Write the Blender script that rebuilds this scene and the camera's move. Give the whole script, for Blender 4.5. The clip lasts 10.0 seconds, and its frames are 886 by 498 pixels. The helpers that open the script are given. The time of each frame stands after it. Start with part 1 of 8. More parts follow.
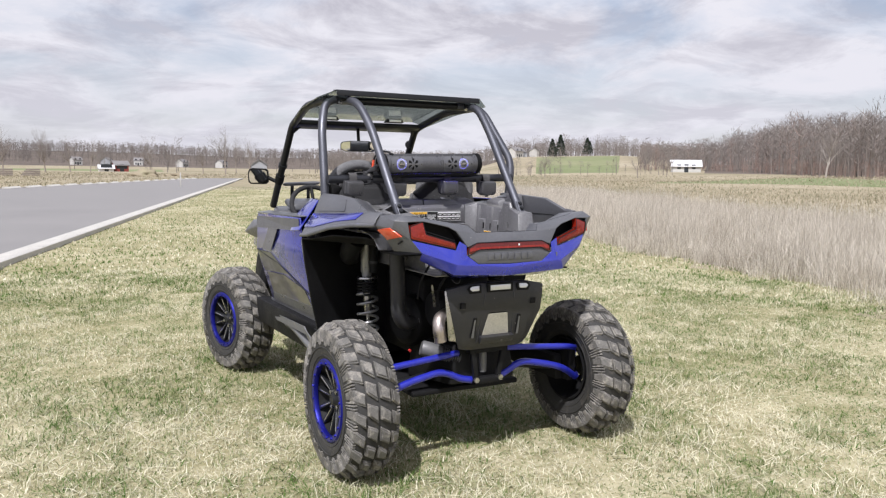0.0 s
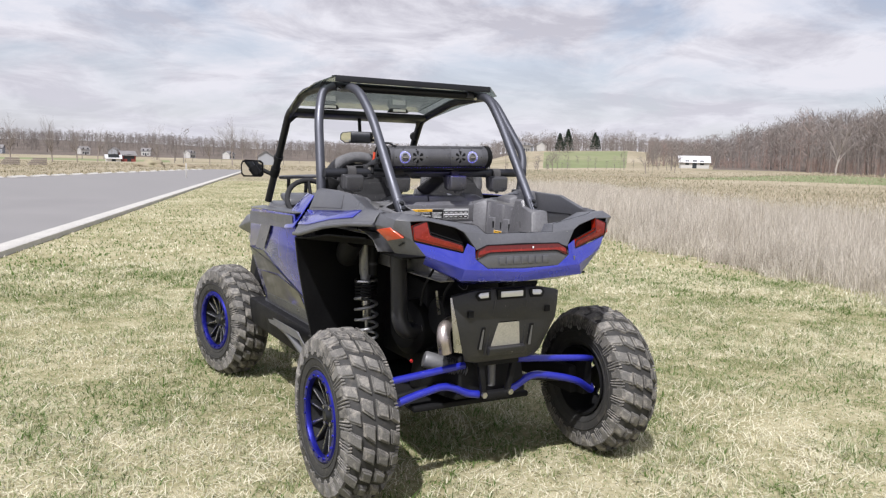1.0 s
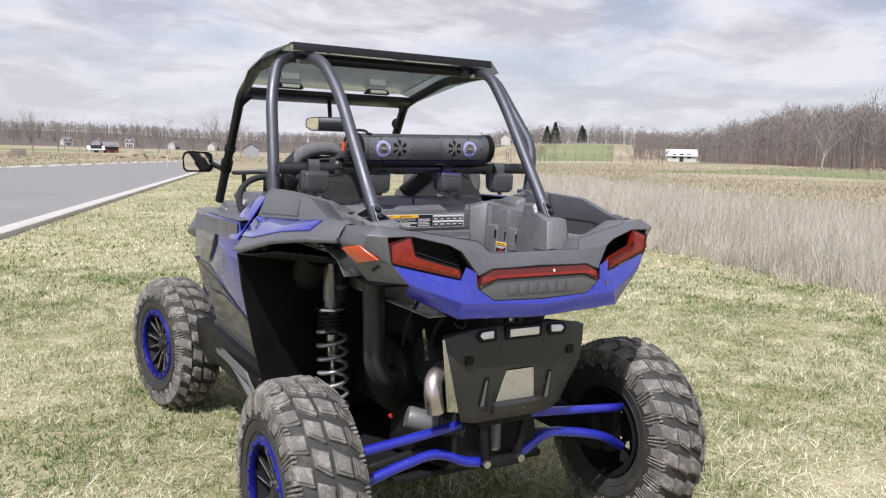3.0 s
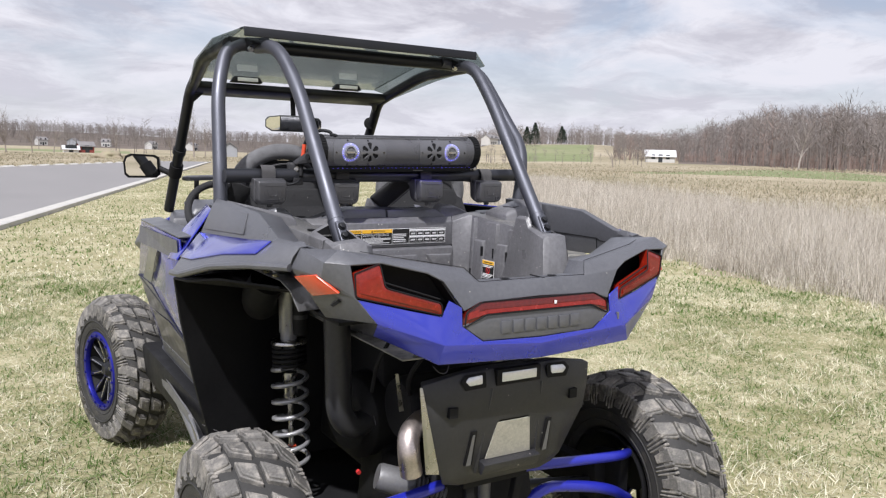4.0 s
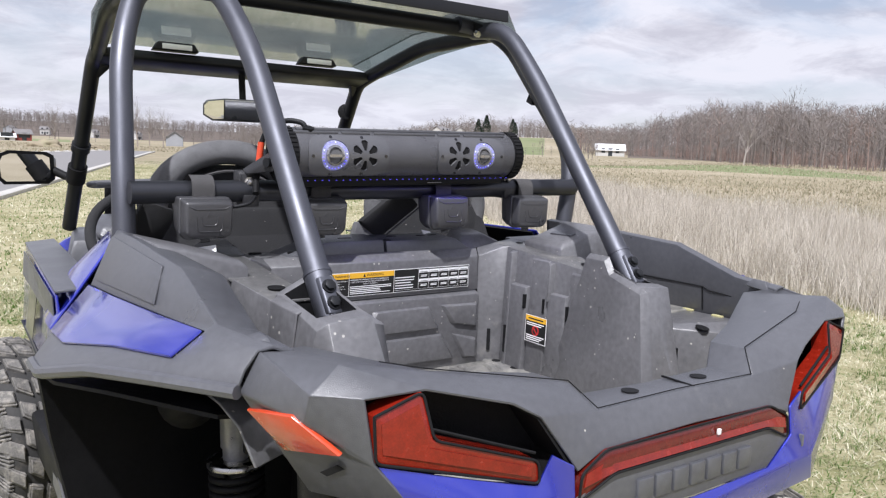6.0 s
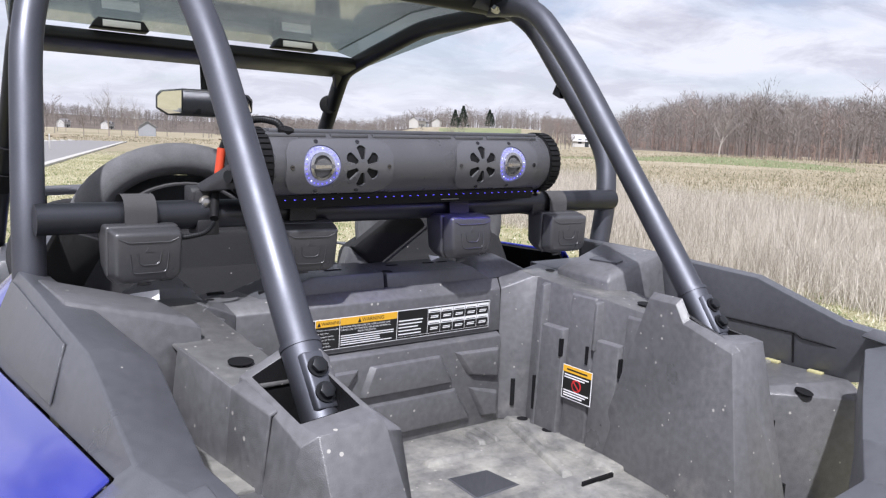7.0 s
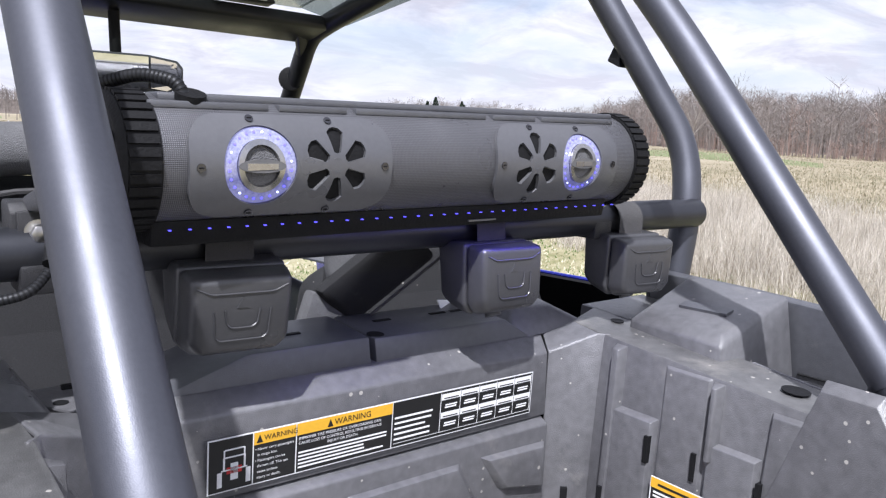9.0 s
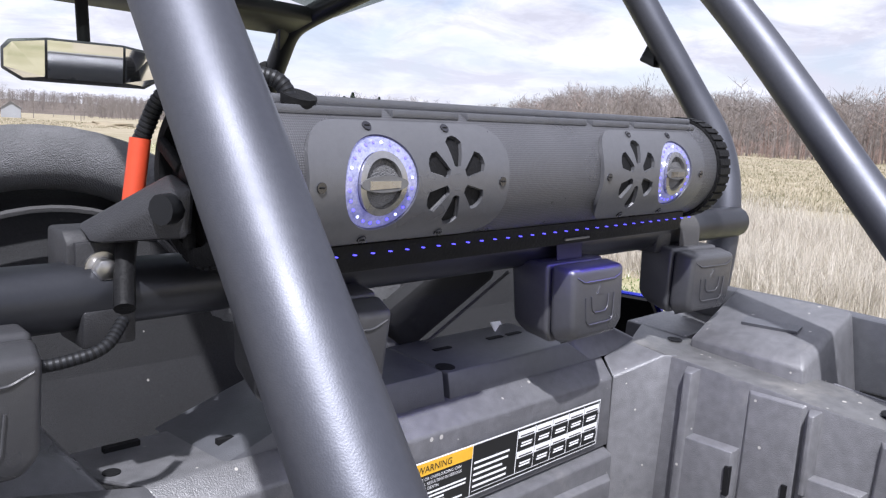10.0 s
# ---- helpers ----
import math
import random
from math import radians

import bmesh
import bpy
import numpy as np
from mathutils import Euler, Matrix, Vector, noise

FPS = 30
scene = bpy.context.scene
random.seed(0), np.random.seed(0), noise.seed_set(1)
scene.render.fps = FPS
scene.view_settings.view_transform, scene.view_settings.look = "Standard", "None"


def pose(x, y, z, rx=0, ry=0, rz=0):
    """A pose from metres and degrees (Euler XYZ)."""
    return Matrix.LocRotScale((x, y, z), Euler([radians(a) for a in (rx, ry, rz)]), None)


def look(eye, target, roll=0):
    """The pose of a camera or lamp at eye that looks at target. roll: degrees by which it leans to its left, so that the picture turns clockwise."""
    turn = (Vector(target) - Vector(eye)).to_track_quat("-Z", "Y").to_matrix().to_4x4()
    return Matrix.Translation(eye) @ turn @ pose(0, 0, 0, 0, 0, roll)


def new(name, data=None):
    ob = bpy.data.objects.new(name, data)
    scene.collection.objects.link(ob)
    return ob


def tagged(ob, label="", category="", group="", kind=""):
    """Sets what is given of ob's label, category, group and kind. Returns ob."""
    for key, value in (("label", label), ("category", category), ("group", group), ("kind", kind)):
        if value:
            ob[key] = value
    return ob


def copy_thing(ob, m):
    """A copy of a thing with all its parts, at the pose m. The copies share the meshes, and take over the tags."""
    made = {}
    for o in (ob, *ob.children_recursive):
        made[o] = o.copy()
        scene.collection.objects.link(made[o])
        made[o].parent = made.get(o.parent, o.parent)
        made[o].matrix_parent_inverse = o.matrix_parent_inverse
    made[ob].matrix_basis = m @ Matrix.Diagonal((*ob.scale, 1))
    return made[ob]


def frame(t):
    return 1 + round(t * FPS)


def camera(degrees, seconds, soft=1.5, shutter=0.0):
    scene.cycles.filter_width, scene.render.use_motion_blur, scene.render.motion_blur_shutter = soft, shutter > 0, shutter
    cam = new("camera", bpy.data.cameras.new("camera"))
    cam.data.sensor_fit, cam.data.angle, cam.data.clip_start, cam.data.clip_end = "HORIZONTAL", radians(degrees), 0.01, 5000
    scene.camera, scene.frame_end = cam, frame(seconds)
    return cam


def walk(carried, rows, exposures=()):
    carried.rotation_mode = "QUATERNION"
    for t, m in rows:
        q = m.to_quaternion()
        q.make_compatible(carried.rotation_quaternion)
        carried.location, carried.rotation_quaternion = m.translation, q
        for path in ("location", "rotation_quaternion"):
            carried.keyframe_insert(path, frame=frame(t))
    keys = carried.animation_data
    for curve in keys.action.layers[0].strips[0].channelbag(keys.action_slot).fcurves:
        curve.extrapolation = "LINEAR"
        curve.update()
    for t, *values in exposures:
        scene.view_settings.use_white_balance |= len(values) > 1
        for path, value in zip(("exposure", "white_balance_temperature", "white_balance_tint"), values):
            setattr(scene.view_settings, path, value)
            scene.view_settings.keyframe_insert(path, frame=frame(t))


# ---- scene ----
cam = camera(59.5, 10.0, soft=1.25)
PATH = [
    (0, (-2.114, -3.501, 1.513), (-1.144, -1.764, 1.309), 0.7),
    (0.5, (-2.055, -3.331, 1.527), (-1.09, -1.592, 1.314), 1.1),
    (1, (-1.94, -3.187, 1.515), (-0.984, -1.444, 1.294), 1.3),
    (1.5, (-1.762, -3.04, 1.516), (-0.816, -1.293, 1.29), 1.5),
    (2, (-1.647, -2.875, 1.507), (-0.699, -1.129, 1.277), 1.6),
    (2.5, (-1.601, -2.619, 1.509), (-0.637, -0.882, 1.273), 1.6),
    (4, (-1.283, -1.994, 1.534), (-0.254, -0.296, 1.297), 1.6),
    (4.5, (-1.198, -1.743, 1.535), (-0.145, -0.059, 1.297), 1.8),
    (5, (-1.145, -1.486, 1.558), (-0.062, 0.178, 1.316), 1.9),
    (5.5, (-1.059, -1.282, 1.553), (0.051, 0.364, 1.308), 2.0),
    (7, (-0.768, -0.674, 1.587), (0.415, 0.915, 1.312), 2.3),
    (7.5, (-0.725, -0.526, 1.59), (0.475, 1.048, 1.308), 2.2),
    (8, (-0.648, -0.398, 1.585), (0.559, 1.17, 1.297), 2.3),
    (8.5, (-0.533, -0.26, 1.579), (0.683, 1.301, 1.287), 2.7),
    (9, (-0.475, -0.171, 1.574), (0.766, 1.37, 1.281), 2.9),
    (9.5, (-0.484, -0.077, 1.575), (0.821, 1.41, 1.284), 3.2),
    (10, (-0.535, 0.026, 1.576), (0.862, 1.426, 1.284), 3.2),
]
walk(cam, [(t, look(eye, target, roll)) for t, eye, target, roll in PATH],
     exposures=[(0.0, 0.0, 6250, 13), (5.0, 0.03, 6150, 13), (7.0, 0.16, 6000, 14), (8.5, 0.29, 5950, 14), (10.0, 0.36, 5950, 14)])

# ---- world, sun and sky ----
scene.view_settings.exposure = 0.0
SUN_DIR = Vector((-0.60, -0.60, 1.14)).normalized()   # towards the sun
sun = new("sun", bpy.data.lights.new("sun", "SUN"))
sun.data.energy, sun.data.angle, sun.data.color = 5.0, radians(1.2), (1.0, 0.975, 0.935)
sun.matrix_world = look((0, 0, 30), Vector((0, 0, 30)) - SUN_DIR)


def make_world():
    w = bpy.data.worlds.new("sky")
    scene.world = w
    w.use_nodes = True
    nt = w.node_tree
    nt.nodes.clear()
    n, l = nt.nodes.new, nt.links.new
    out, bg = n("ShaderNodeOutputWorld"), n("ShaderNodeBackground")
    sky = n("ShaderNodeTexSky")
    sky.sky_type, sky.sun_disc = "NISHITA", False
    sky.sun_elevation = math.asin(SUN_DIR.z)
    sky.sun_rotation = math.atan2(SUN_DIR.x, SUN_DIR.y)
    sky.dust_density, sky.air_density, sky.ozone_density = 2.0, 1.0, 1.0
    # cloud deck: the direction is projected on a flat layer, so that clouds crowd towards the horizon
    geo, sep = n("ShaderNodeTexCoord"), n("ShaderNodeSeparateXYZ")
    l(geo.outputs["Generated"], sep.inputs[0])
    zz = n("ShaderNodeMath"); zz.operation = "MAXIMUM"; zz.inputs[1].default_value = 0.0
    l(sep.outputs[2], zz.inputs[0])
    za = n("ShaderNodeMath"); za.operation = "ADD"; za.inputs[1].default_value = 0.20
    l(zz.outputs[0], za.inputs[0])
    dx, dy = n("ShaderNodeMath"), n("ShaderNodeMath")
    for d, k in ((dx, 0), (dy, 1)):
        d.operation = "DIVIDE"
        l(sep.outputs[k], d.inputs[0]); l(za.outputs[0], d.inputs[1])
    com = n("ShaderNodeCombineXYZ")
    l(dx.outputs[0], com.inputs[0]); l(dy.outputs[0], com.inputs[1])
    big, fine = n("ShaderNodeTexNoise"), n("ShaderNodeTexNoise")
    big.inputs["Scale"].default_value, big.inputs["Detail"].default_value = 1.3, 10
    big.inputs["Roughness"].default_value, big.inputs["Distortion"].default_value = 0.58, 0.35
    fine.inputs["Scale"].default_value, fine.inputs["Detail"].default_value = 2.1, 9
    fine.inputs["Roughness"].default_value, fine.inputs["Distortion"].default_value = 0.62, 0.5
    l(com.outputs[0], big.inputs["Vector"]); l(com.outputs[0], fine.inputs["Vector"])
    cover, shade = n("ShaderNodeValToRGB"), n("ShaderNodeValToRGB")
    cover.color_ramp.elements[0].position, cover.color_ramp.elements[1].position = 0.37, 0.55
    cover.color_ramp.elements[0].color = (0.42, 0.42, 0.42, 1)
    shade.color_ramp.elements[0].position, shade.color_ramp.elements[1].position = 0.44, 0.60
    shade.color_ramp.elements[0].color, shade.color_ramp.elements[1].color = (0.93, 0.915, 0.945, 1), (0.60, 0.585, 0.635, 1)
    l(big.outputs["Fac"], cover.inputs[0]); l(fine.outputs["Fac"], shade.inputs[0])
    skyk = n("ShaderNodeMix"); skyk.data_type = "RGBA"; skyk.blend_type = "MULTIPLY"; skyk.inputs[0].default_value = 1
    skyk.inputs[7].default_value = (0.13, 0.13, 0.13, 1)
    l(sky.outputs[0], skyk.inputs[6])
    mix = n("ShaderNodeMix"); mix.data_type = "RGBA"
    l(cover.outputs[0], mix.inputs[0]); l(skyk.outputs[2], mix.inputs[6]); l(shade.outputs[0], mix.inputs[7])
    # pale haze low over the horizon
    hz = n("ShaderNodeMapRange"); hz.inputs[1].default_value, hz.inputs[2].default_value = 0.0, 0.22
    hz.inputs[3].default_value, hz.inputs[4].default_value = 0.62, 0.0
    l(zz.outputs[0], hz.inputs[0])
    hazed = n("ShaderNodeMix"); hazed.data_type = "RGBA"; hazed.inputs[7].default_value = (0.86, 0.85, 0.885, 1)
    l(hz.outputs[0], hazed.inputs[0]); l(mix.outputs[2], hazed.inputs[6])
    l(hazed.outputs[2], bg.inputs[0])
    bg.inputs[1].default_value = 0.92
    l(bg.outputs[0], out.inputs[0])


make_world()

# ---- materials ----
def material(name, color, rough=0.5, metal=0.0, vary=0.15, scale=8.0, fine=120.0, bump=0.0, spec=0.5, per_object=0.0, per_island=0.0,
             dirt=None, dirt_amount=0.0, coat=0.0, bump_scale=None, rough_vary=0.1, specks=0.0):
    """A principled surface: colour that varies at a coarse and a fine scale, optional dust or mud, and fine relief."""
    m = bpy.data.materials.new(name)
    m.use_nodes = True
    nt = m.node_tree
    n, l = nt.nodes.new, nt.links.new
    p = nt.nodes["Principled BSDF"]
    p.inputs["Roughness"].default_value, p.inputs["Metallic"].default_value = rough, metal
    p.inputs["Specular IOR Level"].default_value = spec
    p.inputs["Coat Weight"].default_value = coat
    p.inputs["Coat Roughness"].default_value = 0.06
    tc = n("ShaderNodeTexCoord")
    a, b = n("ShaderNodeTexNoise"), n("ShaderNodeTexNoise")
    a.inputs["Scale"].default_value, a.inputs["Detail"].default_value = scale, 5
    b.inputs["Scale"].default_value, b.inputs["Detail"].default_value = fine, 3
    l(tc.outputs["Object"], a.inputs["Vector"]); l(tc.outputs["Object"], b.inputs["Vector"])
    add = n("ShaderNodeMath"); add.operation = "ADD"
    l(a.outputs["Fac"], add.inputs[0]); l(b.outputs["Fac"], add.inputs[1])
    src = add.outputs[0]
    if per_object or per_island:
        info = n("ShaderNodeObjectInfo") if per_object else n("ShaderNodeNewGeometry")
        k = n("ShaderNodeMath"); k.operation = "MULTIPLY_ADD"; k.inputs[1].default_value = (per_object or per_island) * 2
        l(info.outputs["Random" if per_object else "Random Per Island"], k.inputs[0]); l(src, k.inputs[2])
        s2 = n("ShaderNodeMath"); s2.operation = "SUBTRACT"; s2.inputs[1].default_value = (per_object or per_island)
        l(k.outputs[0], s2.inputs[0])
        src = s2.outputs[0]
    mr = n("ShaderNodeMapRange")
    mr.inputs[1].default_value, mr.inputs[2].default_value = 0.6, 1.4
    mr.inputs[3].default_value, mr.inputs[4].default_value = 1 - vary, 1 + vary
    mr.clamp = False
    l(src, mr.inputs[0])
    mul = n("ShaderNodeVectorMath"); mul.operation = "SCALE"; mul.inputs[0].default_value = color
    l(mr.outputs[0], mul.inputs["Scale"])
    col = mul.outputs[0]
    if dirt:
        d = n("ShaderNodeTexNoise"); d.inputs["Scale"].default_value, d.inputs["Detail"].default_value = scale * 1.7, 8
        d.inputs["Roughness"].default_value = 0.68
        l(tc.outputs["Object"], d.inputs["Vector"])
        r = n("ShaderNodeMapRange"); r.inputs[1].default_value, r.inputs[2].default_value = 0.66 - 0.3 * dirt_amount, 0.78
        r.inputs[4].default_value = 0.85
        l(d.outputs["Fac"], r.inputs[0])
        mx = n("ShaderNodeMix"); mx.data_type = "RGBA"; mx.inputs[7].default_value = (*dirt, 1)
        l(r.outputs[0], mx.inputs[0]); l(col, mx.inputs[6])
        col = mx.outputs[2]
    if specks:
        v = n("ShaderNodeTexVoronoi"); v.inputs["Scale"].default_value = 75
        l(tc.outputs["Object"], v.inputs["Vector"])
        sep = n("ShaderNodeSeparateColor"); l(v.outputs["Color"], sep.inputs[0])
        size = n("ShaderNodeMapRange"); size.inputs[1].default_value, size.inputs[2].default_value = 1 - specks, 1
        size.inputs[3].default_value, size.inputs[4].default_value = 0.0, 0.20
        l(sep.outputs[0], size.inputs[0])
        lt = n("ShaderNodeMath"); lt.operation = "LESS_THAN"; l(v.outputs["Distance"], lt.inputs[0]); l(size.outputs[0], lt.inputs[1])
        patch = n("ShaderNodeMath"); patch.operation = "GREATER_THAN"; patch.inputs[1].default_value = 0.43
        l(a.outputs["Fac"], patch.inputs[0])
        both = n("ShaderNodeMath"); both.operation = "MULTIPLY"; l(lt.outputs[0], both.inputs[0]); l(patch.outputs[0], both.inputs[1])
        mk = n("ShaderNodeMix"); mk.data_type = "RGBA"; mk.inputs[7].default_value = (0.42, 0.40, 0.37, 1)
        l(both.outputs[0], mk.inputs[0]); l(col, mk.inputs[6])
        col = mk.outputs[2]
    l(col, p.inputs["Base Color"])
    rr = n("ShaderNodeMapRange"); rr.inputs[3].default_value, rr.inputs[4].default_value = max(rough - rough_vary, 0.03), min(rough + rough_vary, 1)
    rr.inputs[1].default_value, rr.inputs[2].default_value = 0.3, 0.7
    l(a.outputs["Fac"], rr.inputs[0]); l(rr.outputs[0], p.inputs["Roughness"])
    if bump:
        bt = n("ShaderNodeTexNoise"); bt.inputs["Scale"].default_value = bump_scale or fine * 4
        bt.inputs["Detail"].default_value = 3
        l(tc.outputs["Object"], bt.inputs["Vector"])
        bp = n("ShaderNodeBump"); bp.inputs["Strength"].default_value, bp.inputs["Distance"].default_value = bump, 0.004
        l(bt.outputs["Fac"], bp.inputs["Height"]); l(bp.outputs[0], p.inputs["Normal"])
    return m


BLUE = material("blue_paint", (0.036, 0.048, 0.52), 0.27, 0.72, 0.10, 5, 900, coat=1.0, rough_vary=0.05, spec=0.5)
BLUE.node_tree.nodes["Principled BSDF"].inputs["Coat IOR"].default_value = 1.75
BLUE.node_tree.nodes["Principled BSDF"].inputs["Coat Roughness"].default_value = 0.10
BLUE_RING = material("blue_anodised", (0.012, 0.014, 0.24), 0.36, 0.6, 0.15, 20, 400)
BLUE_TUBE = material("blue_powder_coat", (0.018, 0.024, 0.36), 0.36, 0.1, 0.15, 14, 300, coat=0.5)
PLASTIC = material("black_moulded_plastic", (0.082, 0.084, 0.094), 0.36, 0, 0.22, 5, 90, bump=0.20, bump_scale=900, dirt=(0.17, 0.168, 0.168), dirt_amount=0.12, spec=1.0, specks=0.03)
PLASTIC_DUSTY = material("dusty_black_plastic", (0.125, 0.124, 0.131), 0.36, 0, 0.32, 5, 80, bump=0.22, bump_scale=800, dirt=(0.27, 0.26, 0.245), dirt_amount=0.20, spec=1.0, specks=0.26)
BUMPER_BLACK = material("matt_black_bumper", (0.028, 0.028, 0.031), 0.42, 0, 0.2, 6, 90, bump=0.25, bump_scale=900, dirt=(0.07, 0.067, 0.062), dirt_amount=0.1, spec=0.5, specks=0.03)
SPEAKER_BLACK = material("satin_black_plate", (0.125, 0.126, 0.136), 0.36, 0.3, 0.10, 8, 200, bump=0.12, bump_scale=1400, spec=0.9)
BED_DUST = material("dust_covered_plastic", (0.17, 0.167, 0.16), 0.55, 0, 0.40, 7, 60, bump=0.3, bump_scale=500, dirt=(0.50, 0.48, 0.42), dirt_amount=0.80, specks=0.3)
# Separate tone for upward shelf tops: dust film plus painted top light
LEDGE_DUST_TOP_LIT = material("dust_filmed_top_lit_plastic", (0.115, 0.114, 0.114), 0.42, 0, 0.34, 6, 70, bump=0.18, bump_scale=700, dirt=(0.29, 0.275, 0.25), dirt_amount=0.42, specks=0.36, spec=0.8)
DRY_TAG = material("dull_yellow_foam", (0.42, 0.39, 0.20), 0.8, 0, 0.2, 40, 300)
# Black parts; also the shade painted into wells, pockets, slots and holes
PLASTIC_DARK_AND_SHADE = material("black_plastic_and_shade", (0.010, 0.010, 0.011), 0.62, 0, 0.25, 6, 80, bump=0.2, spec=0.2)
GLOSS_BLACK = material("smooth_black_plastic", (0.048, 0.048, 0.052), 0.33, 0, 0.16, 8, 200, bump=0.14, bump_scale=1400, spec=0.9, dirt=(0.15, 0.145, 0.14), dirt_amount=0.05)
GRILLE = material("pale_perforated_metal", (0.46, 0.44, 0.37), 0.55, 0.3, 0.3, 120, 600, bump=0.6, bump_scale=500)
# Plain black steel, and the darker copy that paints shade on cage rails
SATIN_BLACK_AND_SHADE = material("satin_black_steel_and_shade", (0.022, 0.023, 0.026), 0.42, 0.5, 0.10, 10, 300, bump=0.03, spec=0.5)
# Same cage coat with partial shade toned in, for the harness bar
CROSS_BLACK_HALF_SHADE = material("satin_black_crossbar_half_shade", (0.055, 0.057, 0.066), 0.38, 0.75, 0.08, 10, 300, bump=0.03, spec=0.6)
# Lighter copy of the cage coat, painting sunlight on stays and legs
TUBE_BLACK_LIT = material("satin_black_tube_lit", (0.122, 0.126, 0.147), 0.50, 0.88, 0.08, 10, 300, bump=0.05, spec=0.6)
GREY_METAL = material("grey_painted_metal", (0.16, 0.16, 0.165), 0.45, 0.3, 0.15, 10, 150, dirt=(0.30, 0.27, 0.22), dirt_amount=0.3)
STEEL = material("bright_steel", (0.52, 0.51, 0.50), 0.28, 1.0, 0.12, 25, 300)
EXHAUST = material("heat_stained_steel", (0.50, 0.44, 0.41), 0.34, 0.9, 0.25, 16, 160, dirt=(0.22, 0.13, 0.08), dirt_amount=0.25)
RUBBER = material("tyre_rubber", (0.034, 0.033, 0.032), 0.72, 0, 0.25, 9, 140, bump=0.35, bump_scale=420, dirt=(0.13, 0.115, 0.095), dirt_amount=0.36)
RUBBER_LUG = material("worn_tread_rubber", (0.135, 0.129, 0.120), 0.66, 0, 0.42, 14, 160, bump=0.6, bump_scale=300, dirt=(0.48, 0.44, 0.385), dirt_amount=0.56, per_island=0.15)
# Brighter red: the light caught by the L-lamps is in the colour
RED_LENS = material("red_lamp_lens", (0.20, 0.012, 0.005), 0.20, 0, 0.35, 70, 420, coat=0.5, spec=0.4)
# Same lens toned down, painting the centre lamp as less lit
RED_LENS_DIM = material("red_lamp_lens_dim", (0.105, 0.007, 0.004), 0.18, 0, 0.35, 70, 420, coat=0.6, spec=0.4)
ORANGE_LENS = material("orange_reflector", (0.60, 0.058, 0.014), 0.2, 0, 0.12, 40, 500, coat=1.0)
SPRING = material("grey_coil_spring", (0.36, 0.36, 0.37), 0.35, 0.5, 0.15, 30, 200)
FABRIC = material("black_seat_fabric", (0.028, 0.028, 0.030), 0.75, 0, 0.3, 30, 500, bump=0.6, bump_scale=1500, spec=0.4, dirt=(0.08, 0.077, 0.072), dirt_amount=0.05, specks=0.10)
MESH_FABRIC = material("black_mesh_fabric", (0.16, 0.16, 0.167), 0.65, 0, 0.3, 40, 700, bump=0.8, bump_scale=900)
GRAPHIC_GREY = material("grey_decal", (0.085, 0.085, 0.085), 0.35, 0, 0.2, 10, 200, coat=0.5)
GRAPHIC_OLIVE = material("olive_grey_decal", (0.10, 0.095, 0.075), 0.38, 0, 0.3, 12, 200, coat=0.5)
WHITE_INK = material("white_ink", (0.86, 0.86, 0.86), 0.5, 0, 0.05, 20, 200)
YELLOW_INK = material("yellow_ink", (0.80, 0.44, 0.03), 0.5, 0, 0.06, 20, 200)
BLACK_INK = material("black_ink", (0.012, 0.012, 0.012), 0.45, 0, 0.1, 20, 200)
RED_INK = material("red_ink", (0.55, 0.03, 0.03), 0.5, 0, 0.1, 20, 200)
ORANGE_TAPE = material("orange_red_sleeve", (0.62, 0.07, 0.025), 0.5, 0, 0.1, 30, 200)
MIRROR = material("mirror_glass", (0.86, 0.87, 0.88), 0.02, 1.0, 0.01, 5, 20, rough_vary=0.01)
CLEAR_LENS = material("clear_lamp_lens", (0.85, 0.86, 0.88), 0.15, 0.4, 0.15, 200, 900)
WEBBING = material("grey_webbing", (0.075, 0.073, 0.075), 0.8, 0, 0.2, 40, 900, bump=0.5, bump_scale=1400)
CONCRETE = material("kerb_concrete", (0.47, 0.455, 0.425), 0.85, 0, 0.22, 1.2, 40, bump=0.4, bump_scale=120)
ASPHALT = material("grey_asphalt", (0.222, 0.214, 0.212), 0.85, 0, 0.13, 0.35, 60, bump=0.5, bump_scale=220)


def glow(name, color, strength):
    m = bpy.data.materials.new(name)
    m.use_nodes = True
    p = m.node_tree.nodes["Principled BSDF"]
    p.inputs["Base Color"].default_value = (*color, 1)
    p.inputs["Emission Color"].default_value = (*color, 1)
    p.inputs["Emission Strength"].default_value = strength
    return m


LED_BLUE = glow("blue_led", (0.12, 0.10, 1.0), 1.6)


def tinted_sheet():
    """Smoked clear roof sheet: part of the light passes, the rest is reflected or swallowed."""
    m = bpy.data.materials.new("smoked_polycarbonate")
    m.use_nodes = True
    nt = m.node_tree
    nt.nodes.clear()
    n, l = nt.nodes.new, nt.links.new
    out, mix, tr, gl, fr = (n(k) for k in ("ShaderNodeOutputMaterial", "ShaderNodeMixShader", "ShaderNodeBsdfTransparent", "ShaderNodeBsdfGlossy", "ShaderNodeLayerWeight"))
    tr.inputs[0].default_value = (0.58, 0.61, 0.58, 1)
    gl.inputs[0].default_value = (0.9, 0.9, 0.9, 1)
    gl.inputs["Roughness"].default_value = 0.06
    fr.inputs[0].default_value = 0.30
    k = n("ShaderNodeMath"); k.operation = "MULTIPLY"; k.inputs[1].default_value = 0.55
    l(fr.outputs["Facing"], k.inputs[0]); l(k.outputs[0], mix.inputs[0]); l(tr.outputs[0], mix.inputs[1]); l(gl.outputs[0], mix.inputs[2]); l(mix.outputs[0], out.inputs[0])
    return m


